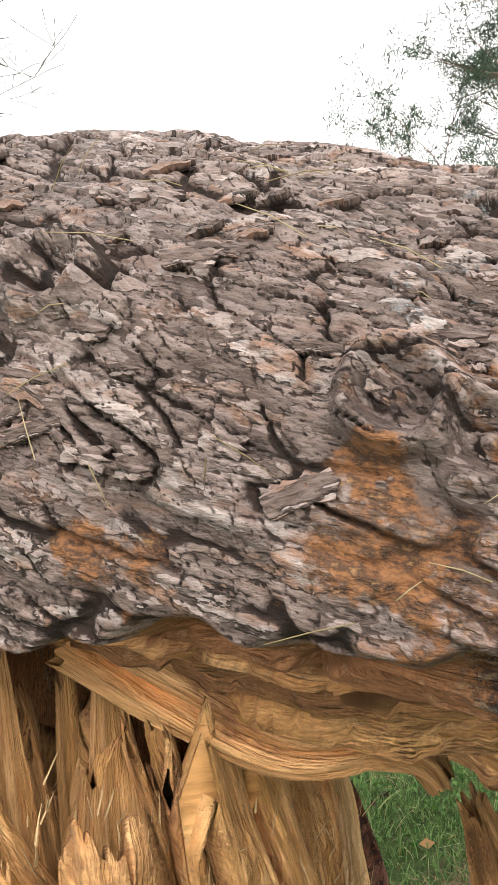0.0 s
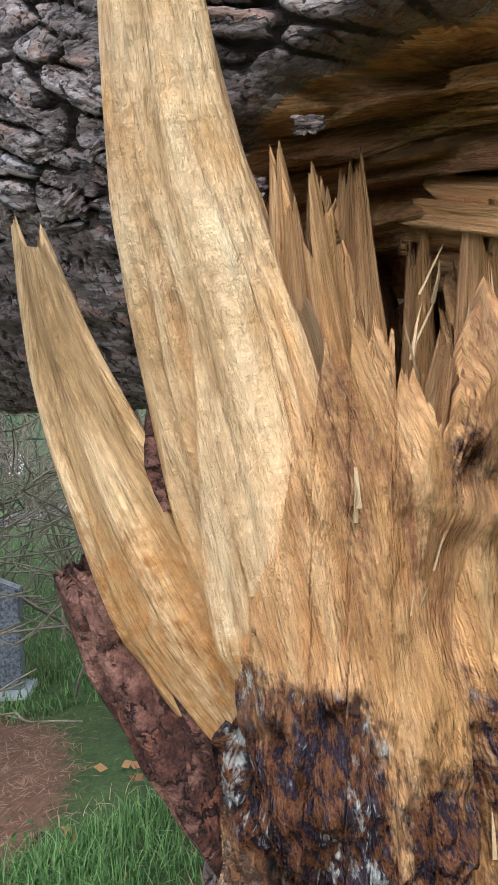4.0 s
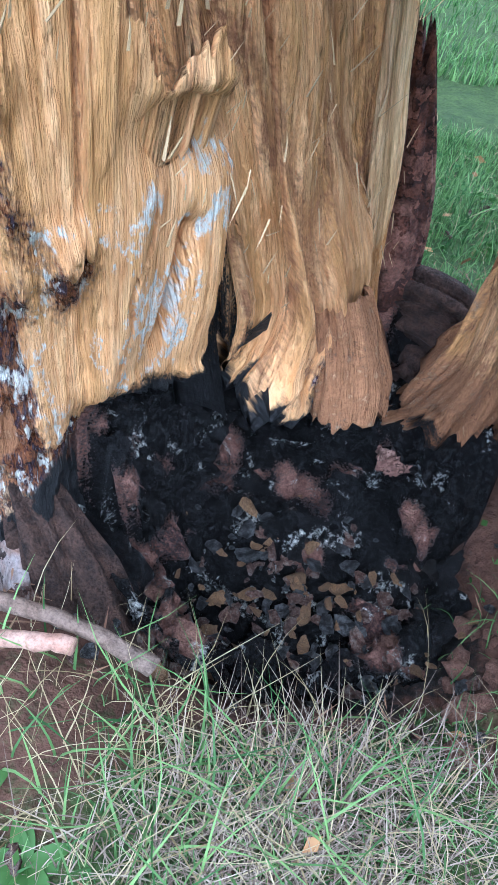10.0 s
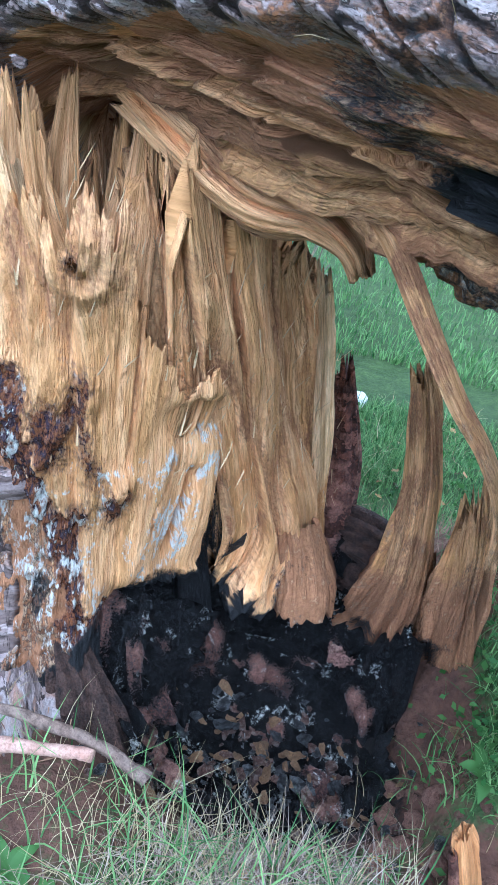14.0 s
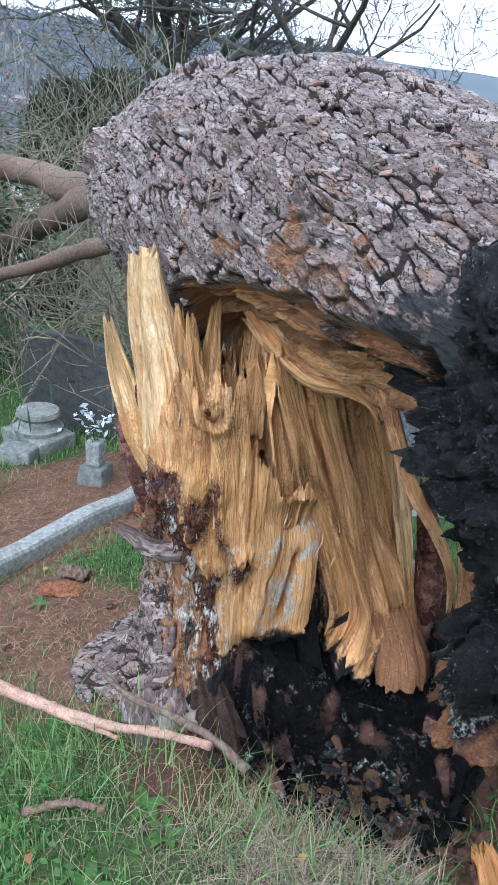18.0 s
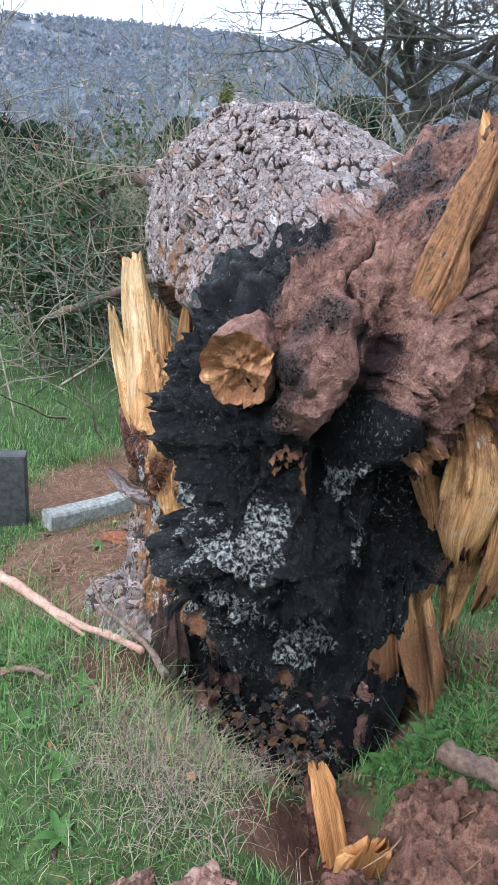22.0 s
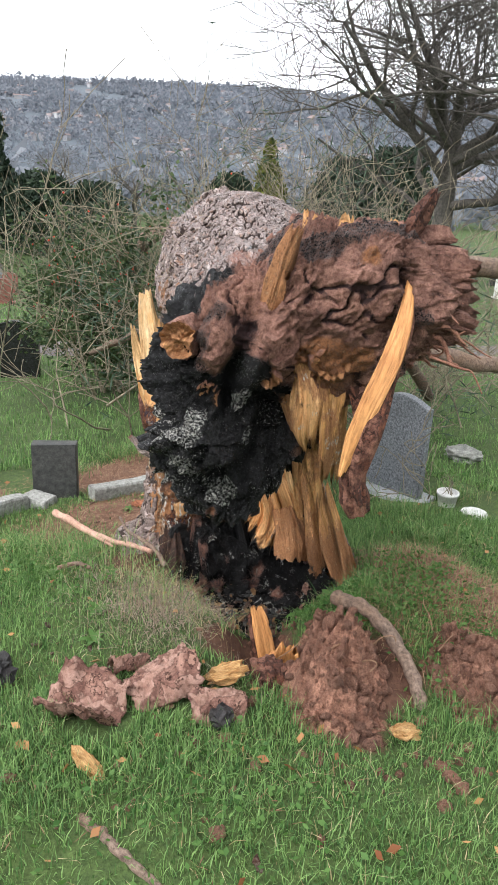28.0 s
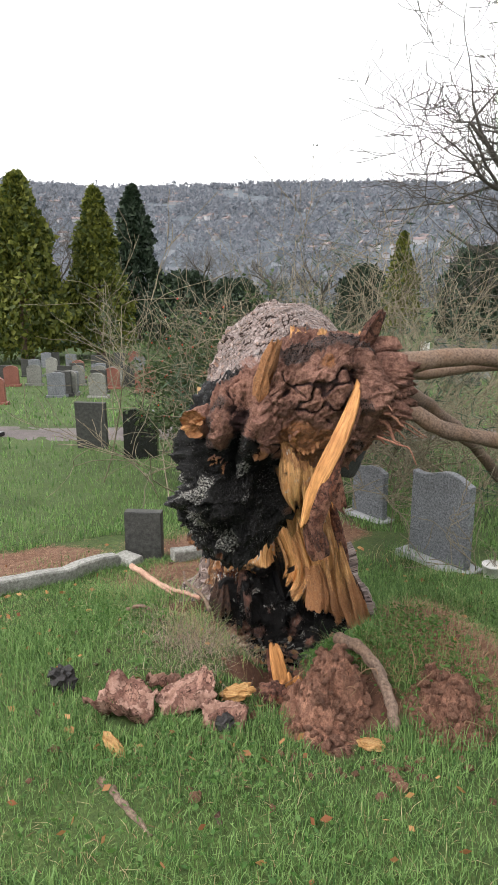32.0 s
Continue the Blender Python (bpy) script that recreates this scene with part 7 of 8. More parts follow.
lie("wood_chunk", "pale yellow chunk of splintered wood", "wood chunk", blob((0.085, 0.042, 0.035), 3, 0.5, 3, 3), M_chunk, 1.02, 0.36, (0, -12, 70), 0.01, "wood chunks")
lie("wood_chunk", "flat yellow chip of split wood", "wood chunk", blob((0.06, 0.03, 0.012), 4, 0.4, 3, 3), M_chunk, 1.08, 0.28, (5, 0, 50), 0.0, "wood chunks")
lie("wood_chunk", "orange wood chip beside the earth heap", "wood chunk", blob((0.07, 0.045, 0.02), 5, 0.4, 3, 3), M_chunk, 1.64, 0.75, (0, 20, 100), 0.005, "wood chunks")
lie("wood_chunk", "stout orange stick end on the grass", "wood chunk", blob((0.075, 0.028, 0.028), 6, 0.3, 3, 3), M_chunk, 1.22, -0.3, (0, 20, 20), 0.005, "wood chunks")
M_rustbark = surf("rust_bark", (0.16, 0.05, 0.025), (0.5, 0.2, 0.1), 60, rough=0.9, bump=1.0, big=8, c3=(0.3, 0.12, 0.06))
lie("rust_bark", "rust-orange chunk of inner bark against the kerb", "bark", blob((0.09, 0.04, 0.03), 21, 0.45, 3, 4, 0, 0.12), M_rustbark, -1.36, 1.64, (0, 0, 20), 0.005, "rust bark chunks")
lie("rust_bark", "small rust-orange chunk of inner bark beside the kerb", "bark", blob((0.045, 0.035, 0.035), 22, 0.45, 3, 4, 0, 0.12), M_rustbark, -1.56, 1.89, (0, 0, 70), 0.005, "rust bark chunks")
lie("lichened_bark", "grey lichened flake of bark on the litter", "bark", curl(0.16, 0.06, 0.014, -0.02, 7.7, 0.02), M_branch, -1.69, 1.73, (0, 0, -20), 0.0, "lichened bark flakes", True)
lie("lichened_bark", "grey lichened slab of bark on the litter", "bark", curl(0.16, 0.09, 0.016, -0.02, 8.3, 0.02), M_branch, -1.25, 1.14, (0, 0, 25), 0.0, "lichened bark flakes", True)
lie("rust_bark", "flat rust-orange piece of bark on the litter", "bark", blob((0.09, 0.05, 0.015), 23, 0.45, 3, 4, 0, 0.12), M_rustbark, -1.2, 1.04, (0, 0, 40), 0.005, "rust bark chunks")
lie("charred_lump", "black charred lump on the grass", "charcoal", blob((0.08, 0.06, 0.05), 7, 0.6, 3, 3), M_char, 0.5, -0.42, (0, 0, 30), 0.01)
lie("bark_lump", "lump of dark bark beside the splinters", "bark", blob((0.075, 0.06, 0.055), 17, 0.5, 3, 4, 0, 0.1), M_redbark, 1.08, 0.53, (0, 0, 30), 0.01, "", True)
lie("charred_lump", "dark knot of burnt wood", "charcoal", blob((0.05, 0.045, 0.04), 8, 0.4, 3, 3), M_char, 1.22, 0.22, (0, 0, 0), 0.01)


def earth_heap(label, cx, cy, a, b, high, turn, seed):
    """A crumbly heap of earth: a dome broken by clods and cracks."""
    n = 150
    u, v = np.meshgrid(np.linspace(-1.15, 1.15, n), np.linspace(-1.15, 1.15, n), indexing="ij")
    ca, sa = math.cos(radians(turn)), math.sin(radians(turn))
    x, y = cx + a * u * ca - b * v * sa, cy + a * u * sa + b * v * ca
    P = v3(x, y, 0)
    r = np.hypot(u, v) + 0.22 * fbm(P * 5, seed, 3)
    c1, c2, cell = vor(x / 0.05 + 0.4 * vn(P * 30, seed + 1), y / 0.05 + 0.4 * vn(P * 30 + 9, seed + 2), seed + 3)
    d1, d2, dell = vor(x / 0.017, y / 0.017, seed + 4)
    z = high * sm(1.0, 0.15, r) * (1 + 0.6 * fbm(P * 7, seed + 5, 3) + 0.25 * fbm(P * 22, seed + 7, 3)) + sm(1.05, 0.75, r) * (0.035 * (cell - 0.25) * sm(0.75, 0.3, c1) + 0.018 * (dell - 0.2) * sm(0.7, 0.2, d1) + 0.014 * fbm(P * 60, seed + 6, 2)) - 0.04 * sm(0.85, 1.1, r)
    o = thing("earth_heap", label, "earth heap", (cx, cy, float(gh(cx, cy))))
    pile = put("crumbled_earth", fast("crumbled_earth", v3(x, y, gh(x, y) + z) - np.array(o.location), grid_faces(n, n, False), M_soil), o)
    rg = random.Random(seed)
    protos = []
    for k in range(4):
        bm = blob((1, rg.uniform(0.6, 1.0), rg.uniform(0.5, 0.8)), seed + k, 0.45, 2.6, 2, 0, 0.2)
        for fc in bm.faces:
            fc.smooth = True
        me = bpy.data.meshes.new("clod")
        bm.to_mesh(me)
        bm.free()
        me.materials.append(C_soil)
        protos.append(me)
    top = v3(x, y, gh(x, y) + z).reshape(-1, 3)[(r < 0.95).ravel()]
    for k in range(int(4200 * a * b)):
        p = top[rg.randrange(len(top))] - np.array(o.location)
        s = 0.005 + 0.022 * rg.random() ** 2.5
        ob = put("clod", rg.choice(protos), pile)
        ob.matrix_basis = Matrix.Translation((*p[:2], p[2] + 0.2 * s)) @ Euler((rg.uniform(-1, 1), rg.uniform(-1, 1), rg.uniform(0, 6))).to_matrix().to_4x4() @ Matrix.Diagonal((s, s, s, 1))
    lines = []
    for k in range(7):
        p = np.array([cx + rg.uniform(-a, a) * 0.6, cy + rg.uniform(-b, b) * 0.6])
        q = p + np.array([rg.gauss(0, 0.08), rg.gauss(0, 0.08)])
        pts = [(*(p + (q - p) * w + 0.015 * rg.gauss(0, 1)), 0) for w in (0, 0.35, 0.7, 1.0)]
        pts = np.array(pts)
        pts[:, 2] = gh(pts[:, 0], pts[:, 1]) + high * (0.75 + 0.5 * np.array([0, 0.4, 0.45, 0.1]))
        pts = spline(pts, np.linspace(0, 1, 12))
        root = put("fine_root", fast("fine_root", *tubes([(pts - np.array(o.location), np.full(12, 0.0022))], 5), M_needle), o)
    return o


earth_heap("heap of crumbly red-brown earth with roots", 1.24, 0.74, 0.33, 0.25, 0.175, -33, 9)
earth_heap("low bank of crumbly earth under the turf", 1.52, 1.24, 0.34, 0.2, 0.1, -20, 13)
limb("buried_root", [(0.96, 0.95, 0.2), (1.1, 1.0, 0.21), (1.27, 1.01, 0.16), (1.44, 0.98, 0.09), (1.57, 0.92, 0.0)], 0.036, 0.024, 61, None, "grey weathered root arching over the earth heap", M_branch)
tagged(bpy.data.objects["buried_root"], category="root")


def chip(rg, wide, thick):
    """A broken, angular piece."""
    bm = bmesh.new()
    for k in range(13):
        v = Vector((rg.gauss(0, 1), rg.gauss(0, 1), rg.gauss(0, 1))).normalized() * rg.uniform(0.75, 1.1)
        bm.verts.new((v.x, v.y * wide, v.z * thick))
    bmesh.ops.convex_hull(bm, input=bm.verts)
    bmesh.ops.subdivide_edges(bm, edges=bm.edges, cuts=2, use_grid_fill=True)
    off = Vector((rg.uniform(0, 50), 0, 0))
    for v in bm.verts:
        v.co += 0.12 * noise.noise_vector(v.co * 2.5 + off)
    return bm


def scatter_lumps(name, label, category, group, mats, count, seed, spots, size, rough=0.45, up=0.0):
    rg = random.Random(seed)
    protos = []
    for k in range(5):
        if name == "earth_clod":
            bm = blob((1, rg.uniform(0.6, 1.0), rg.uniform(0.45, 0.8)), seed + k, rough, 2.6, 2, 0, 0.2)
        else:
            bm = chip(rg, rg.uniform(0.45, 0.8), rg.uniform(0.2, 0.5))
        for mt in mats:
            for fc in bm.faces:
                fc.smooth = name == "earth_clod"
            me = bpy.data.meshes.new(name)
            bm.to_mesh(me)
            me.materials.append(mt)
            protos.append(me)
        bm.free()
    for k in range(count):
        cx, cy, sx, sy = rg.choice(spots)
        x, y = rg.gauss(cx, sx), rg.gauss(cy, sy)
        s = size * rg.uniform(0.45, 1.3) ** 1.5
        ob = put(name, rg.choice(protos), None, label, category, group)
        z = float(gh(x, y)) + s * 0.3 + (0.01 if up else 0.0)
        if up and math.hypot(x - 0.3, y - 0.95) < 0.3:
            z = max(z, -0.26 + s * 0.3 + up)
        ob.matrix_world = Matrix.Translation((x, y, z)) @ Euler((rg.uniform(-0.5, 0.5), rg.uniform(-0.5, 0.5), rg.uniform(0, 6.3))).to_matrix().to_4x4() @ Matrix.Diagonal((s, s, s, 1))


scatter_lumps("earth_clod", "small clod of red-brown earth on the grass", "clod", "scattered clods", (C_soil,), 190, 200,
              [(1.45, 0.7, 0.2, 0.2), (1.55, 0.62, 0.1, 0.14), (1.3, 0.5, 0.22, 0.2), (1.1, 0.25, 0.2, 0.22), (1.85, 0.68, 0.08, 0.08), (1.2, -0.1, 0.25, 0.2), (1.75, 0.9, 0.2, 0.2), (0.72, 0.8, 0.08, 0.09), (0.7, 0.88, 0.1, 0.08), (0.76, 0.7, 0.08, 0.08)], 0.021)
scatter_lumps("charred_chunk", "charred and rotten chunk in the hollow", "wood debris", "debris in the hollow", (C_char, C_char, C_char, C_bark, C_bark, C_wood), 260, 210,
              [(0.3, 0.85, 0.14, 0.1), (0.45, 0.82, 0.14, 0.1), (0.2, 0.75, 0.1, 0.07), (0.55, 0.92, 0.1, 0.1), (0.3, 1.0, 0.14, 0.1), (0.04, 0.68, 0.06, 0.04), (0.1, 0.6, 0.07, 0.04)], 0.024, up=0.02)
scatter_lumps("wood_scrap", "orange scrap of broken wood in the hollow", "wood debris", "debris in the hollow", (C_wood, C_bark), 46, 220, [(0.28, 0.8, 0.12, 0.08), (0.45, 0.88, 0.12, 0.1)], 0.018, up=0.035)
scatter_lumps("bark_scrap", "small red-brown flake of bark", "bark", "scattered bark flakes", (C_bark,), 60, 230,
              [(-1.1, 1.0, 0.35, 0.4), (-1.6, 1.5, 0.4, 0.4), (0.9, -0.2, 0.5, 0.3), (-0.6, 0.5, 0.3, 0.25), (0.2, 2.2, 0.4, 0.3)], 0.03)
lie("bark_curl", "curled piece of bark with white mould in the hollow", "bark", curl(0.13, 0.06, 0.014, -0.03, 6.3, 0.01), M_slab, 0.44, 1.24, (0, 8, 15), -0.08, "", True)

# burnt bark running down into the hollow
plank("burnt_flank", [(-0.2, 0.72, 0.2), (-0.12, 0.68, 0.07), (-0.04, 0.63, -0.03), (0.05, 0.57, -0.12), (0.12, 0.53, -0.2)], (0.06, 0.1, 0.13, 0.13, 0.1), (0.05, 0.08, 0.1, 0.1, 0.08), (0.7, 0.6, 0.3), STUMP, mat=M_burnt, jag=0.05, seed=62, n=90, m=90, fib=1.3, ex=0.9, label="dark crumbling bark running into the hollow")
# surface root and sticks at the foot
plank("surface_root", [(-0.25, 0.62, 0.0), (-0.14, 0.5, -0.04), (-0.02, 0.42, -0.09), (0.08, 0.36, -0.18)], (0.22, 0.2, 0.16, 0.1), (0.12, 0.12, 0.1, 0.06), (0.8, 0.6, 0), STUMP, mat=M_bark, jag=0.05, seed=51, n=80, m=90, fib=1.4, ex=0.9, label="weathered surface root")


def stick(label, pts, r0, r1, seed, mat):
    o = limb("fallen_stick", pts, r0, r1, seed, None, label, mat)
    tagged(o, category="stick", group="fallen sticks")


M_peeled = surf("peeled_branch", (0.3, 0.16, 0.11), (0.5, 0.33, 0.25), 30, rough=0.8, bump=0.3)


def on_ground(*pts, up=0.02):
    return [(x, y, float(gh(x, y)) + up + dz) for x, y, dz in pts]


stick("peeled pinkish branch lying on the grass", [(-0.72, 0.24, 0.05), (-0.55, 0.33, 0.015), (-0.34, 0.37, 0.035), (-0.06, 0.455, 0.085), (0.055, 0.48, 0.11)], 0.022, 0.011, 71, M_peeled)
stick("thin side fork of the peeled branch", [(-0.45, 0.36, 0.02), (-0.38, 0.35, 0.03), (-0.28, 0.37, 0.035), (-0.2, 0.395, 0.035)], 0.013, 0.007, 72, M_peeled)
stick("grey stick leaning on the root", [(-0.52, 0.56, 0.03), (-0.28, 0.505, 0.065), (-0.095, 0.505, 0.1), (0.05, 0.515, 0.1), (0.16, 0.515, 0.07)], 0.007, 0.015, 73, M_branch)
stick("short dead stick in the grass", on_ground((-0.25, 0.1, 0.02), (-0.15, 0.16, 0.03), (-0.05, 0.2, 0.02)), 0.012, 0.009, 74, M_branch)
stick("buried grey root in the lawn", on_ground((1.42, -0.4, -0.03), (1.6, -0.36, -0.015), (1.85, -0.3, -0.025)), 0.022, 0.01, 75, M_branch)


def slivers():
    """Fine splinters standing off the torn edges."""
    rg = random.Random(81)
    protos = []
    for k in range(4):
        bm = bmesh.new()
        b = [bm.verts.new((0.5 * math.cos(a), 0.25 * math.sin(a), 0)) for a in (0, 2.1, 4.2)]
        c = [bm.verts.new((0.3 * math.cos(a + 0.3) + 0.1 * k, 0.2 * math.sin(a), 0.6)) for a in (0, 2.1, 4.2)]
        t = bm.verts.new((0.4 * (k - 1.5), 0, 1))
        for i in range(3):
            j = (i + 1) % 3
            bm.faces.new((b[i], b[j], c[j], c[i]))
            bm.faces.new((c[i], c[j], t))
        me = bpy.data.meshes.new("sliver")
        bm.to_mesh(me)
        bm.free()
        me.materials.append(M_sliver)
        protos.append(me)
    line = spline([(x, y, 0) for x, y in FACE], np.linspace(0, 1, 200))
    tops = np.interp(line[:, 0], [-0.44, -0.4, -0.32, -0.25, -0.2, -0.12, -0.05, 0.05, 0.15, 0.27], [0.78, 0.9, 1.02, 1.05, 1.08, 1.05, 0.92, 1.0, 0.95, 0.8])
    wall = spline([(0.0, 0.985, 0), (0.045, 0.975, 0), (0.125, 1.055, 0), (0.2, 1.19, 0), (0.225, 1.26, 0)], np.linspace(0, 1, 120))
    for k in range(110):
        # hairs along the torn folds of the inner wall
        i = rg.randint(2, 117)
        tan = unit(wall[i + 2] - wall[i - 2])
        nor = np.array([tan[1], -tan[0], 0])
        z = rg.uniform(0.3, 1.05)
        p = wall[i] + nor * rg.uniform(0.0, 0.03) + [-0.19 * (z - 0.45), -0.31 * (z - 0.45), z]
        d = Vector((rg.gauss(0, 0.25), rg.gauss(0, 0.25), rg.choice((-1, 1, 1)))) + Vector(nor) * rg.uniform(0.1, 0.7)
        s = rg.uniform(0.02, 0.06)
        ob = put("sliver", rg.choice(protos), INNER_WALL)
        ob.matrix_basis = Matrix.Translation(Vector(p) - Vector(STUMP.location)) @ d.to_track_quat("Z", "Y").to_matrix().to_4x4() @ Matrix.Diagonal((s * 0.07, s * 0.06, s, 1))
    for k in range(170):
        i = rg.randint(4, 196)
        tan = unit(line[i + 2] - line[i - 2])
        nor = np.array([tan[1], -tan[0], 0])
        high = rg.random() < 0.35
        z = tops[i] + rg.uniform(-0.1, 0.01) if high else rg.uniform(0.45, 0.95)
        off = rg.uniform(-0.08, 0.0) if high else rg.uniform(-0.01, 0.02)
        p = line[i] + nor * off + [0, 0, z]
        d = Vector((rg.gauss(0, 0.2), rg.gauss(0, 0.2), 1.0)) + Vector(nor) * (0.1 if high else rg.uniform(0.05, 0.5))
        s = rg.uniform(0.02, 0.055)
        ob = put("sliver", rg.choice(protos), SPLIT_FACE)
        q = d.to_track_quat("Z", "Y").to_matrix().to_4x4()
        ob.matrix_basis = Matrix.Translation(Vector(p) - Vector(STUMP.location)) @ q @ Matrix.Diagonal((s * 0.12, s * 0.1, s, 1))


M_sliver = surf("wood_sliver", (0.5, 0.32, 0.15), (0.75, 0.56, 0.33), 20, rough=0.8, bump=0.2, vary=0.5)
slivers()
M_thatch = leafy("grass_thatch", (0.1, 0.06, 0.045), (0.42, 0.34, 0.26), 0.1)

# ---- small grave goods ----
def pot(x, y, label, r=0.075, h=0.12, mat=None, stems=7, seed=1):
    o = thing("flower_pot", label, "flower pot", (x, y, float(gh(x, y))))
    bm = bmesh.new()
    prof = [(0.0, 0.0), (0.75, 0.0), (0.8, 0.05), (1.0, 0.85), (1.08, 0.86), (1.08, 1.0), (0.95, 1.0), (0.9, 0.85), (0.0, 0.82)]
    rings = [[bm.verts.new((math.cos(a) * p * r, math.sin(a) * p * r, q * h)) for a in [i * math.pi / 10 for i in range(20)]] for p, q in prof[1:-1]]
    for r0, r1 in zip(rings, rings[1:]):
        for i in range(20):
            bm.faces.new((r0[i], r0[(i + 1) % 20], r1[(i + 1) % 20], r1[i]))
    bm.faces.new(rings[0][::-1])
    bm.faces.new(rings[-1])
    part("pot", bm, mat or M_white, o, smooth=True)
    rg = random.Random(seed)
    lines = [(np.array([(rg.gauss(0, 0.02), rg.gauss(0, 0.02), h * 0.8), (rg.gauss(0, 0.05), rg.gauss(0, 0.05), h + 0.09), (rg.gauss(0, 0.09), rg.gauss(0, 0.09), h + rg.uniform(0.12, 0.24))]), np.array([0.003, 0.0025, 0.001])) for k in range(stems)]
    V, F = tubes(lines, 4)
    plant = put("plant", fast("plant", V, F, M_twig), o, "thin dry stems")
    V, F = leaves(np.array([l[0][-1] for l in lines] * 3) + RNG.normal(size=(stems * 3, 3)) * 0.015, 0.04, RNG)
    put("leaf_tuft", fast("leaf_tuft", V, F, M_weed, smooth=False), plant, kind="stuff")


pot(-0.26, 2.99, "pale plastic flower pot with dry plants", seed=2)
block = thing("flower_block", "grey stone flower block with a vase of faded flowers", "grave vase", (-2.13, 2.07, float(gh(-2.13, 2.07)) - 0.02))
block.rotation_euler = (0, 0, radians(20))
part("block", boxmesh((0.17, 0.17, 0.13), 0.012, 0.9, 3, 0.004), M_stone, block)
bm_vase = boxmesh((0.085, 0.085, 0.16), 0.012, 1.15)
for v_ in bm_vase.verts:
    v_.co.z += 0.13
vase = part("vase", bm_vase, M_kerb, block)
rg_ = random.Random(5)
V_, F_ = tubes([(np.array([(0, 0, 0.26), (rg_.gauss(0, 0.04), rg_.gauss(0, 0.04), 0.36), (rg_.gauss(0, 0.08), rg_.gauss(0, 0.08), 0.45)]), np.array([0.004, 0.003, 0.002])) for k in range(9)], 4)
put("stems", fast("stems", V_, F_, M_weed), vase, kind="stuff")
V_, F_ = leaves(RNG.normal(size=(46, 3)) * [0.06, 0.06, 0.04] + [0, 0, 0.42], 0.05, RNG)
put("petals", fast("petals", V_, F_, leafy("faded_petals", (0.45, 0.5, 0.62), (0.8, 0.8, 0.82)), smooth=False), vase, "faded blue-white petals", kind="stuff")
lie("grave_block", "low mossy stone block by the old headstone", "stone block", boxmesh((0.26, 0.2, 0.13), 0.02, 0.92, 2, 0.006), M_stone, -2.85, 2.05, (0, 0, 25), 0.02)
# stands for a white cup on its side, shaped as a lump
lie("white_stone", "small white cup lying on the grass, simplified to a lump", "stone", blob((0.09, 0.05, 0.045), 21, 0.2, 2, 3), M_white, 0.05, 2.93, (0, 0, 30), 0.01)
lie("kerb_stone", "pale flat stone at the end of the kerb", "stone", boxmesh((0.24, 0.16, 0.09), 0.02, 0.9, 4, 0.006), M_kerb, -1.62, 0.42, (0, 0, 30), 0.02)
lie("rough_stone", "rough brown boulder on a grave", "stone", blob((0.16, 0.12, 0.07), 23, 0.4, 2, 4), M_stone, -1.1, 4.1, (0, 0, 30), 0.03, "", True)


# ---- grass and litter ----
def free_of(x, y):
    """0 where nothing grows."""
    k = 1 - np.clip(soil_zone(x, y) * 1.5, 0, 1)
    k = k * (np.hypot(x - 0.15, y - 1.05) > 0.55)
    f, t = FX * x + FY * y, 0.39 * x + 0.92 * y
    pf = 11.3 + 0.0018 * (t + 3) ** 2 - 0.02 * t
    k = k * (np.abs(f - pf) > 1.15)
    k = k * (1 - 0.93 * litter_zone(x, y))
    k = k * (1 - 0.85 * np.exp(-(((x - 0.0) / 0.34) ** 2 + ((y - 0.45) / 0.17) ** 2)))
    for hx, hy in ((-0.73, 2.83), (-2.35, 3.14), (-1.78, 0.6), (0.99, -0.17), (0.96, 0.13), (1.14, 0.27)):
        k = k * (np.hypot(x - hx, y - hy) > 0.13)
    return k


def blades(name, x, y, length, width, mat, label, category, seed, bend=0.5, up=0.0, segs=2):
    """Grass blades, each a tapered strip that bows over."""
    rg = np.random.default_rng(seed)
    n = len(x)
    z = gh(x, y) - 0.008 + up
    a = rg.uniform(0, 2 * np.pi, n)
    ln = length * rg.uniform(0.55, 1.25, n)
    tilt = rg.uniform(0.05, bend, n)
    turn = rg.normal(0, 0.5, n) if segs > 2 else np.zeros(n)
    w = width * rg.uniform(0.6, 1.2, n) / 2
    B = v3(x, y, z)
    rows = []
    for i in range(segs + 1):
        u = i / segs
        aa = a + turn * u
        out, high = ln * tilt * (0.15 * u + 0.85 * u * u), ln * (u - 0.35 * tilt * u ** 2.2)
        C = B + v3(np.cos(aa) * out, np.sin(aa) * out, high)
        S = v3(-np.sin(aa) * w, np.cos(aa) * w, 0 * w) * (1 - 0.9 * u ** 1.5)
        rows.append(np.stack([C - S, C + S], 1))
    rows[-1] = rows[-1].mean(1, keepdims=True)
    V = np.concatenate(rows, 1)
    m = V.shape[1]
    k = m * np.arange(n)[:, None]
    F = np.concatenate([np.concatenate([k + [2 * i, 2 * i + 1, 2 * i + 3], k + [2 * i, 2 * i + 3, 2 * i + 2]], 1) for i in range(segs - 1)] + [k + [m - 3, m - 2, m - 1]], 1).reshape(-1, 3)
    put(name, fast(name, V.reshape(-1, 3), F, mat, smooth=False), None, label, category, kind="stuff")


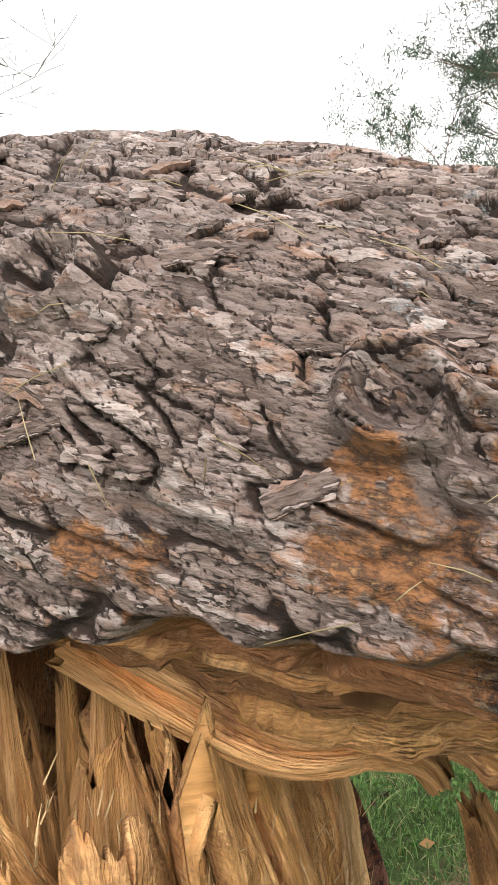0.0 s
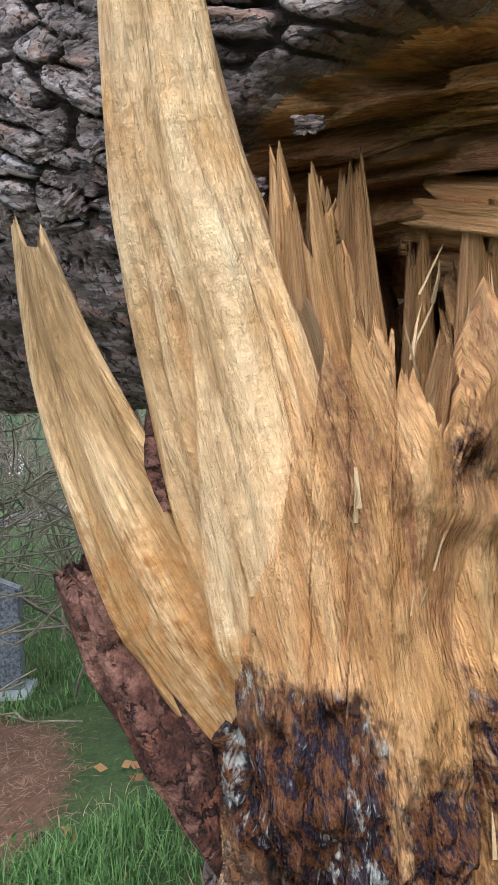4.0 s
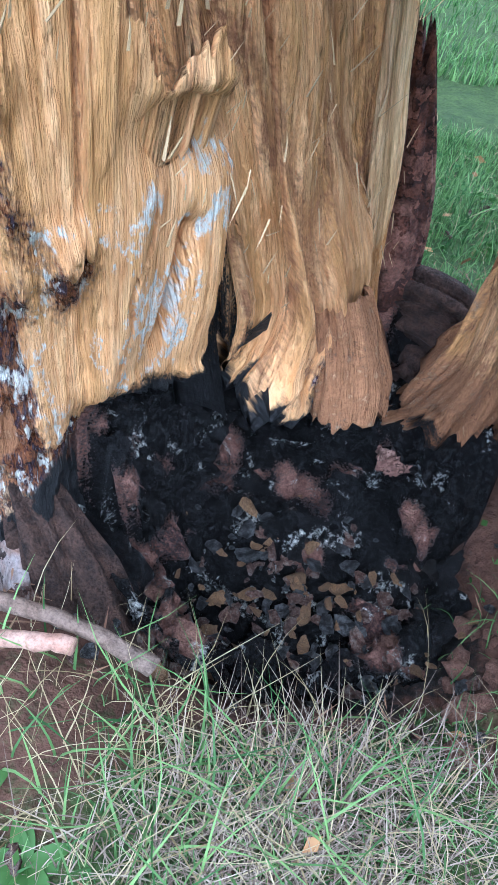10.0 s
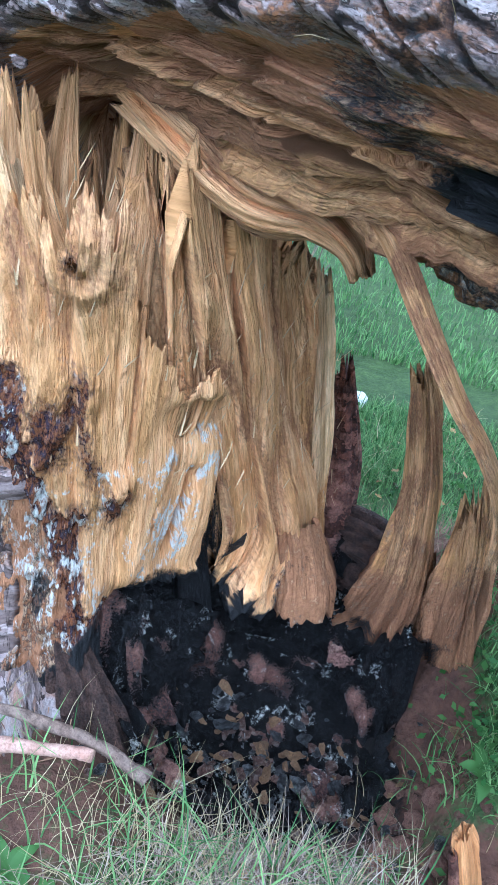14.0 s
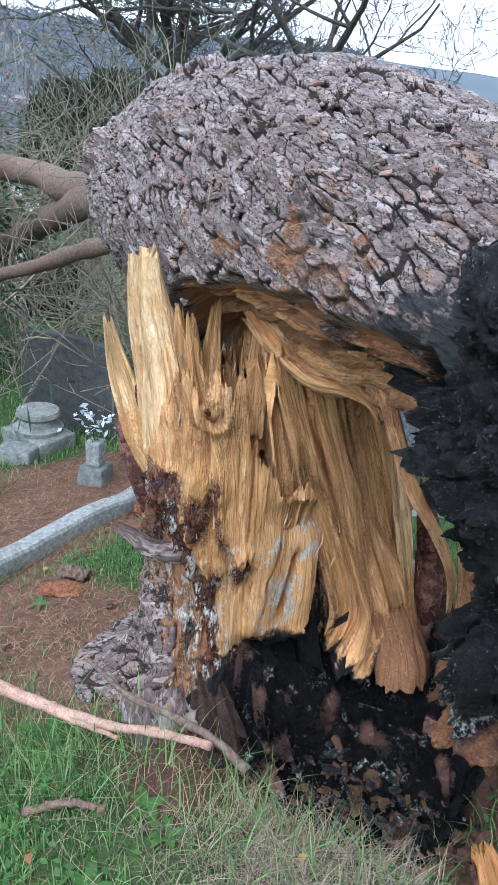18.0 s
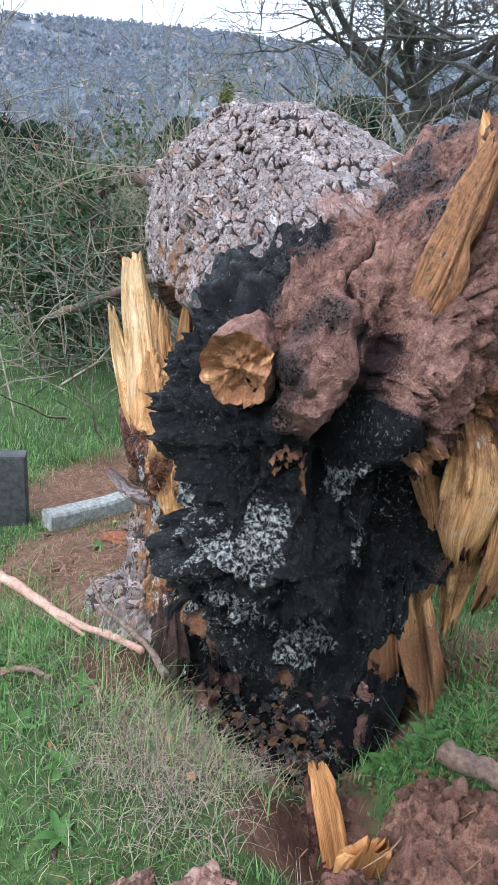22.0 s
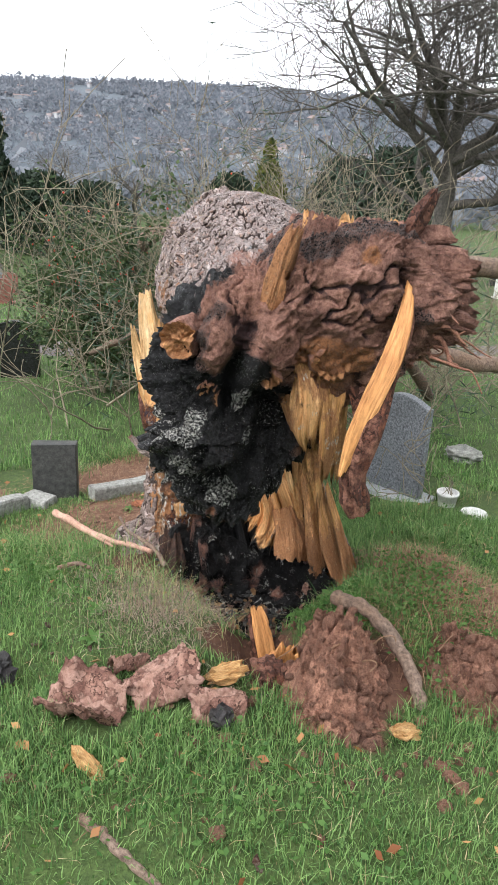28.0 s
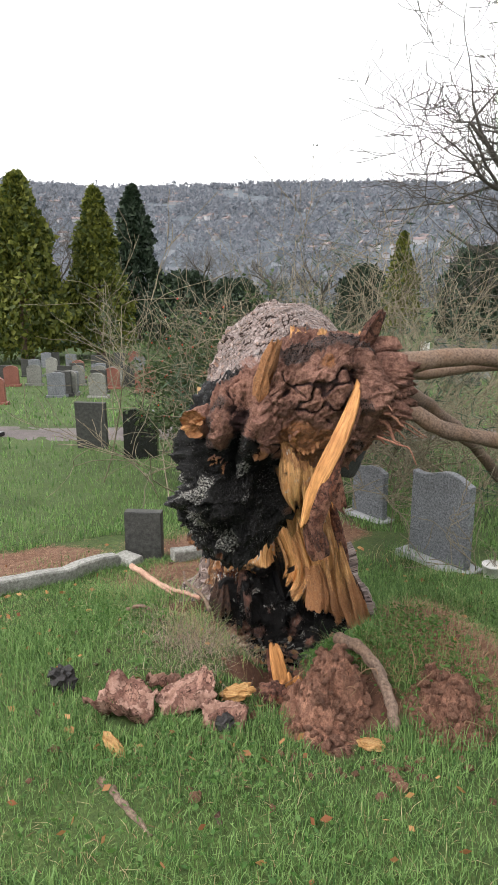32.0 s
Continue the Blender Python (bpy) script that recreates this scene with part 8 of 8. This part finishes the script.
def sow(n, cx, cy, r0, r1, seed, power=1.0):
    rg = np.random.default_rng(seed)
    rad = np.sqrt(rg.uniform(r0 ** 2, r1 ** 2, n)) if power == 1.0 else r0 + (r1 - r0) * rg.uniform(0, 1, n) ** power
    a = rg.uniform(0, 2 * np.pi, n)
    x, y = cx + rad * np.cos(a), cy + rad * np.sin(a)
    patch = 0.75 + 0.5 * vn(v3(x * 2.5, y * 2.5, 0), 33)
    keep = rg.uniform(size=n) < free_of(x, y) * patch
    return x[keep], y[keep]


x, y = sow(235000, 1.1, 0.1, 0, 3.0, 1)
blades("lawn_grass", x, y, 0.075 * (1 + 0.55 * vn(v3(x * 1.7, y * 1.7, 0), 41)), 0.0048, M_grass, "short green cemetery grass", "grass", 2, 0.9)
x, y = sow(95000, 0.0, 1.0, 2.6, 9.0, 3, 1.4)
blades("lawn_grass_beyond", x, y, 0.09, 0.009, M_grass, "green cemetery grass down the slope", "grass", 4, 0.8)
x, y = sow(65000, -14, 6, 0, 46, 5, 0.8)
k_ = np.hypot(x, y - 1) > 8.5
x, y = x[k_], y[k_]
blades("far_lawn_grass", x, y, 0.14, 0.035, M_grass, "green cemetery grass far down the slope", "grass", 6, 0.8)


def tufts(spots, seed, count, spread, length, mat, name, label, width=0.0045, bend=1.1):
    rg = np.random.default_rng(seed)
    xs, ys = [], []
    for cx, cy, k in spots:
        xs.append(rg.normal(cx, spread, int(count * k)))
        ys.append(rg.normal(cy, spread, int(count * k)))
    blades(name, np.concatenate(xs), np.concatenate(ys), length, width, mat, label, "grass", seed + 1, bend, 0.0, 5)


EDGE = [(0.16, 0.46, 1), (0.3, 0.42, 1.4), (0.44, 0.44, 1.4), (0.57, 0.5, 1), (0.36, 0.34, 1), (0.08, 0.36, 0.6), (0.68, 0.52, 0.5), (0.98, 1.08, 0.8), (0.92, 0.95, 0.7), (1.1, 1.2, 0.9), (0.25, 0.3, 0.9)]
LEFT = [(-0.55, 0.22, 1), (-0.75, 0.1, 1), (-0.35, 0.25, 0.8), (-0.9, 0.35, 0.6), (-0.15, 0.3, 0.6), (-2.4, 0.9, 1.4), (-2.6, 1.5, 1.4), (-2.2, 3.4, 1.5), (-0.4, 3.2, 1.2), (-0.9, 2.6, 1.0), (-0.3, 2.55, 0.8), (0.3, 2.3, 0.8)]
tufts(EDGE, 301, 26, 0.06, 0.15, M_grass, "long_grass", "long green grass at the lip of the hollow", 0.0042, 1.4)
tufts(EDGE, 305, 60, 0.1, 0.12, M_straw, "dry_grass", "bleached dry grass among the green", 0.0022, 1.9)
tufts(LEFT, 311, 200, 0.11, 0.16, M_grass, "rough_grass", "rough green grass in clumps")
tufts(LEFT, 315, 70, 0.12, 0.14, M_straw, "rough_dry_grass", "dry grass among rough clumps", 0.0028, 1.7)
rgn = np.random.default_rng(17)
x, y = sow(9000, 1.0, 0.2, 0, 3.0, 19)
blades("dead_grass", x, y, 0.06, 0.004, M_straw, "dead straw blades in the lawn", "grass", 20, 1.8)
x, y = rgn.uniform(0.3, 1.85, 9000), rgn.uniform(0.95, 2.1, 9000)
k_ = (rgn.uniform(size=9000) < np.exp(-(((x - 1.1) / 0.5) ** 2 + ((y - 1.45) / 0.38) ** 2))) & (np.hypot(x - 0.3, y - 1.0) > 0.62)
blades("mound_litter", x[k_], y[k_], 0.09, 0.004, M_needle, "dry stems over the root mound", "litter", 21, 2.2)


x, y = sow(80000, 0.35, 0.3, 0, 0.95, 51)
k_ = np.exp(-(((x - 0.3) / 0.46) ** 2 + ((y - 0.36) / 0.2) ** 2)) > np.random.default_rng(52).uniform(size=len(x))
blades("thatch", x[k_], y[k_], 0.08, 0.0024, M_thatch, "grey-brown thatch of dead grass at the lip of the hollow", "litter", 53, 2.4)


def litter():
    rg = np.random.default_rng(91)
    n = 60000
    x, y = rg.uniform(-3.0, 1.9, n), rg.uniform(-1.2, 3.0, n)
    keep = rg.uniform(size=n) < litter_zone(x, y) * 0.9 + 0.02
    keep &= np.hypot(x - 0.15, y - 1.05) > 0.5
    x, y = x[keep], y[keep]
    n = len(x)
    a = rg.uniform(0, np.pi, n)
    ln, w = rg.uniform(0.03, 0.08, n), 0.0018
    d, s = v3(np.cos(a) * ln, np.sin(a) * ln, rg.normal(0, 0.006, n)), v3(-np.sin(a) * w, np.cos(a) * w, 0 * a)
    P = v3(x, y, gh(x, y) + rg.uniform(0.003, 0.016, n))
    V = np.stack([P - s, P + d * 0.5 - s, P + d, P + d * 0.5 + s], 1).reshape(-1, 3)
    put("pine_litter", fast("pine_litter", V, np.arange(4 * n).reshape(-1, 4), M_needle, smooth=False), None, "red-brown pine needles over the ground", "litter", kind="stuff")
    # straw caught on the bark
    lines = []
    rr = random.Random(92)
    for k in range(34):
        f, a = rr.uniform(-0.2, 0.5), radians(rr.uniform(5, 70))
        t0, z0, R = [float(v) for v in smooth_axis(f)]
        p = Vector(L(t0 - (R + 0.03) * math.cos(a), f, z0 + (R + 0.03) * math.sin(a)))
        d = Vector((rr.gauss(0, 1), rr.gauss(0, 0.3), rr.gauss(0, 0.6))).normalized() * rr.uniform(0.02, 0.08)
        lines.append((np.array([p, p + d * 0.5 + Vector((0, -0.004, 0.003)), p + d]), np.array([0.0006, 0.0006, 0.0003])))
    V, F = tubes(lines, 3)
    put("bark_straw", fast("bark_straw", V, F, M_straw), None, "bits of straw caught on the bark", "straw", kind="stuff")


litter()


def weed(x, y, n, size, seed, label="broad-leaved green weed in the grass"):
    """A rosette of broad leaves."""
    rg = random.Random(seed)
    o = thing("weed", label, "weed", (x, y, float(gh(x, y))), "broad-leaved weeds")
    for k in range(n):
        a = k * 2.4 + rg.uniform(-0.3, 0.3)
        ln, w = size * rg.uniform(0.6, 1.1), size * rg.uniform(0.14, 0.2)
        rows = []
        for i in range(6):
            u = i / 5
            r, h = ln * u, 0.32 * ln * math.sin(u * 2.2)
            ww = w * math.sin(math.pi * min(1, 0.12 + u * 0.88)) + 0.001
            rows.append([(r, -ww, h + 0.3 * ww), (r, 0, h), (r, ww, h + 0.3 * ww)])
        V = np.array(rows).reshape(-1, 3)
        ca, sa = math.cos(a), math.sin(a)
        V = np.stack([V[:, 0] * ca - V[:, 1] * sa, V[:, 0] * sa + V[:, 1] * ca, V[:, 2]], -1)
        put("leaf", fast("leaf", V, grid_faces(6, 3, False), M_weed), o)


for k, (wx, wy, wn_, ws) in enumerate([(-0.42, 0.34, 7, 0.12), (-0.3, 0.22, 6, 0.1), (0.12, 0.24, 8, 0.06), (0.02, 0.28, 7, 0.06), (0.86, 1.02, 8, 0.1), (0.95, 1.15, 8, 0.1), (0.8, 0.9, 7, 0.09), (1.05, 1.0, 8, 0.09), (1.3, 1.3, 7, 0.1),
                                   (1.55, 1.15, 6, 0.12), (1.0, 1.5, 7, 0.07), (1.15, 1.62, 7, 0.06), (0.85, 1.4, 7, 0.06), (1.25, 1.45, 7, 0.07), (0.9, 1.75, 7, 0.06), (1.4, 1.5, 7, 0.07), (-0.62, 0.78, 6, 0.06), (-1.2, 0.9, 6, 0.06), (0.3, 0.1, 7, 0.08), (0.5, 0.0, 7, 0.07), (0.05, 0.05, 7, 0.08), (0.7, -0.3, 7, 0.06), (0.42, 1.5, 6, 0.06)]):
    weed(wx, wy, wn_, ws, 400 + k)
rgw = np.random.default_rng(23)
x, y = sow(16000, 0.4, 0.3, 0, 2.6, 29)
kw = vn(v3(x * 1.3, y * 1.3, 0), 44) > 0.1
C_ = v3(x[kw], y[kw], gh(x[kw], y[kw]) + rgw.uniform(0.01, 0.05, kw.sum()))
V_, F_ = leaves(C_, 0.026, rgw, 0.75)
put("clover", fast("clover", V_, F_, M_weed, smooth=False), None, "small round clover leaves among the grass", "clover", kind="stuff")
x, y = sow(700, 0.6, 0.3, 0, 2.8, 31)
V_, F_ = leaves(v3(x, y, gh(x, y) + 0.03), 0.045, rgw, 0.8)
put("fallen_leaves", fast("fallen_leaves", V_, F_, M_deadleaf, smooth=False), None, "scattered brown leaves and bark bits", "leaves", kind="stuff")
xm = np.concatenate([rgw.normal(0.87, 0.07, 900), rgw.normal(1.0, 0.14, 1100), rgw.normal(1.45, 0.2, 900), rgw.normal(-0.45, 0.25, 900)])
ym = np.concatenate([rgw.normal(1.02, 0.1, 900), rgw.normal(1.3, 0.14, 1100), rgw.normal(1.35, 0.15, 900), rgw.normal(0.05, 0.15, 900)])
V_, F_ = leaves(v3(xm, ym, gh(xm, ym) + rgw.uniform(0.005, 0.06, len(xm))), 0.023, rgw, 0.6)
put("ground_ivy", fast("ground_ivy", V_, F_, M_weed, smooth=False), None, "low leafy weeds over the root mound", "weeds", kind="stuff")
tufts([(0.8, 1.0, 1), (0.9, 1.15, 1), (1.0, 1.3, 1), (1.15, 1.4, 1), (0.75, 0.9, 0.7), (1.3, 1.35, 0.8), (0.95, 1.02, 0.8)], 331, 110, 0.08, 0.09, M_grass, "mound_grass", "short grass over the root mound", 0.004, 1.3)
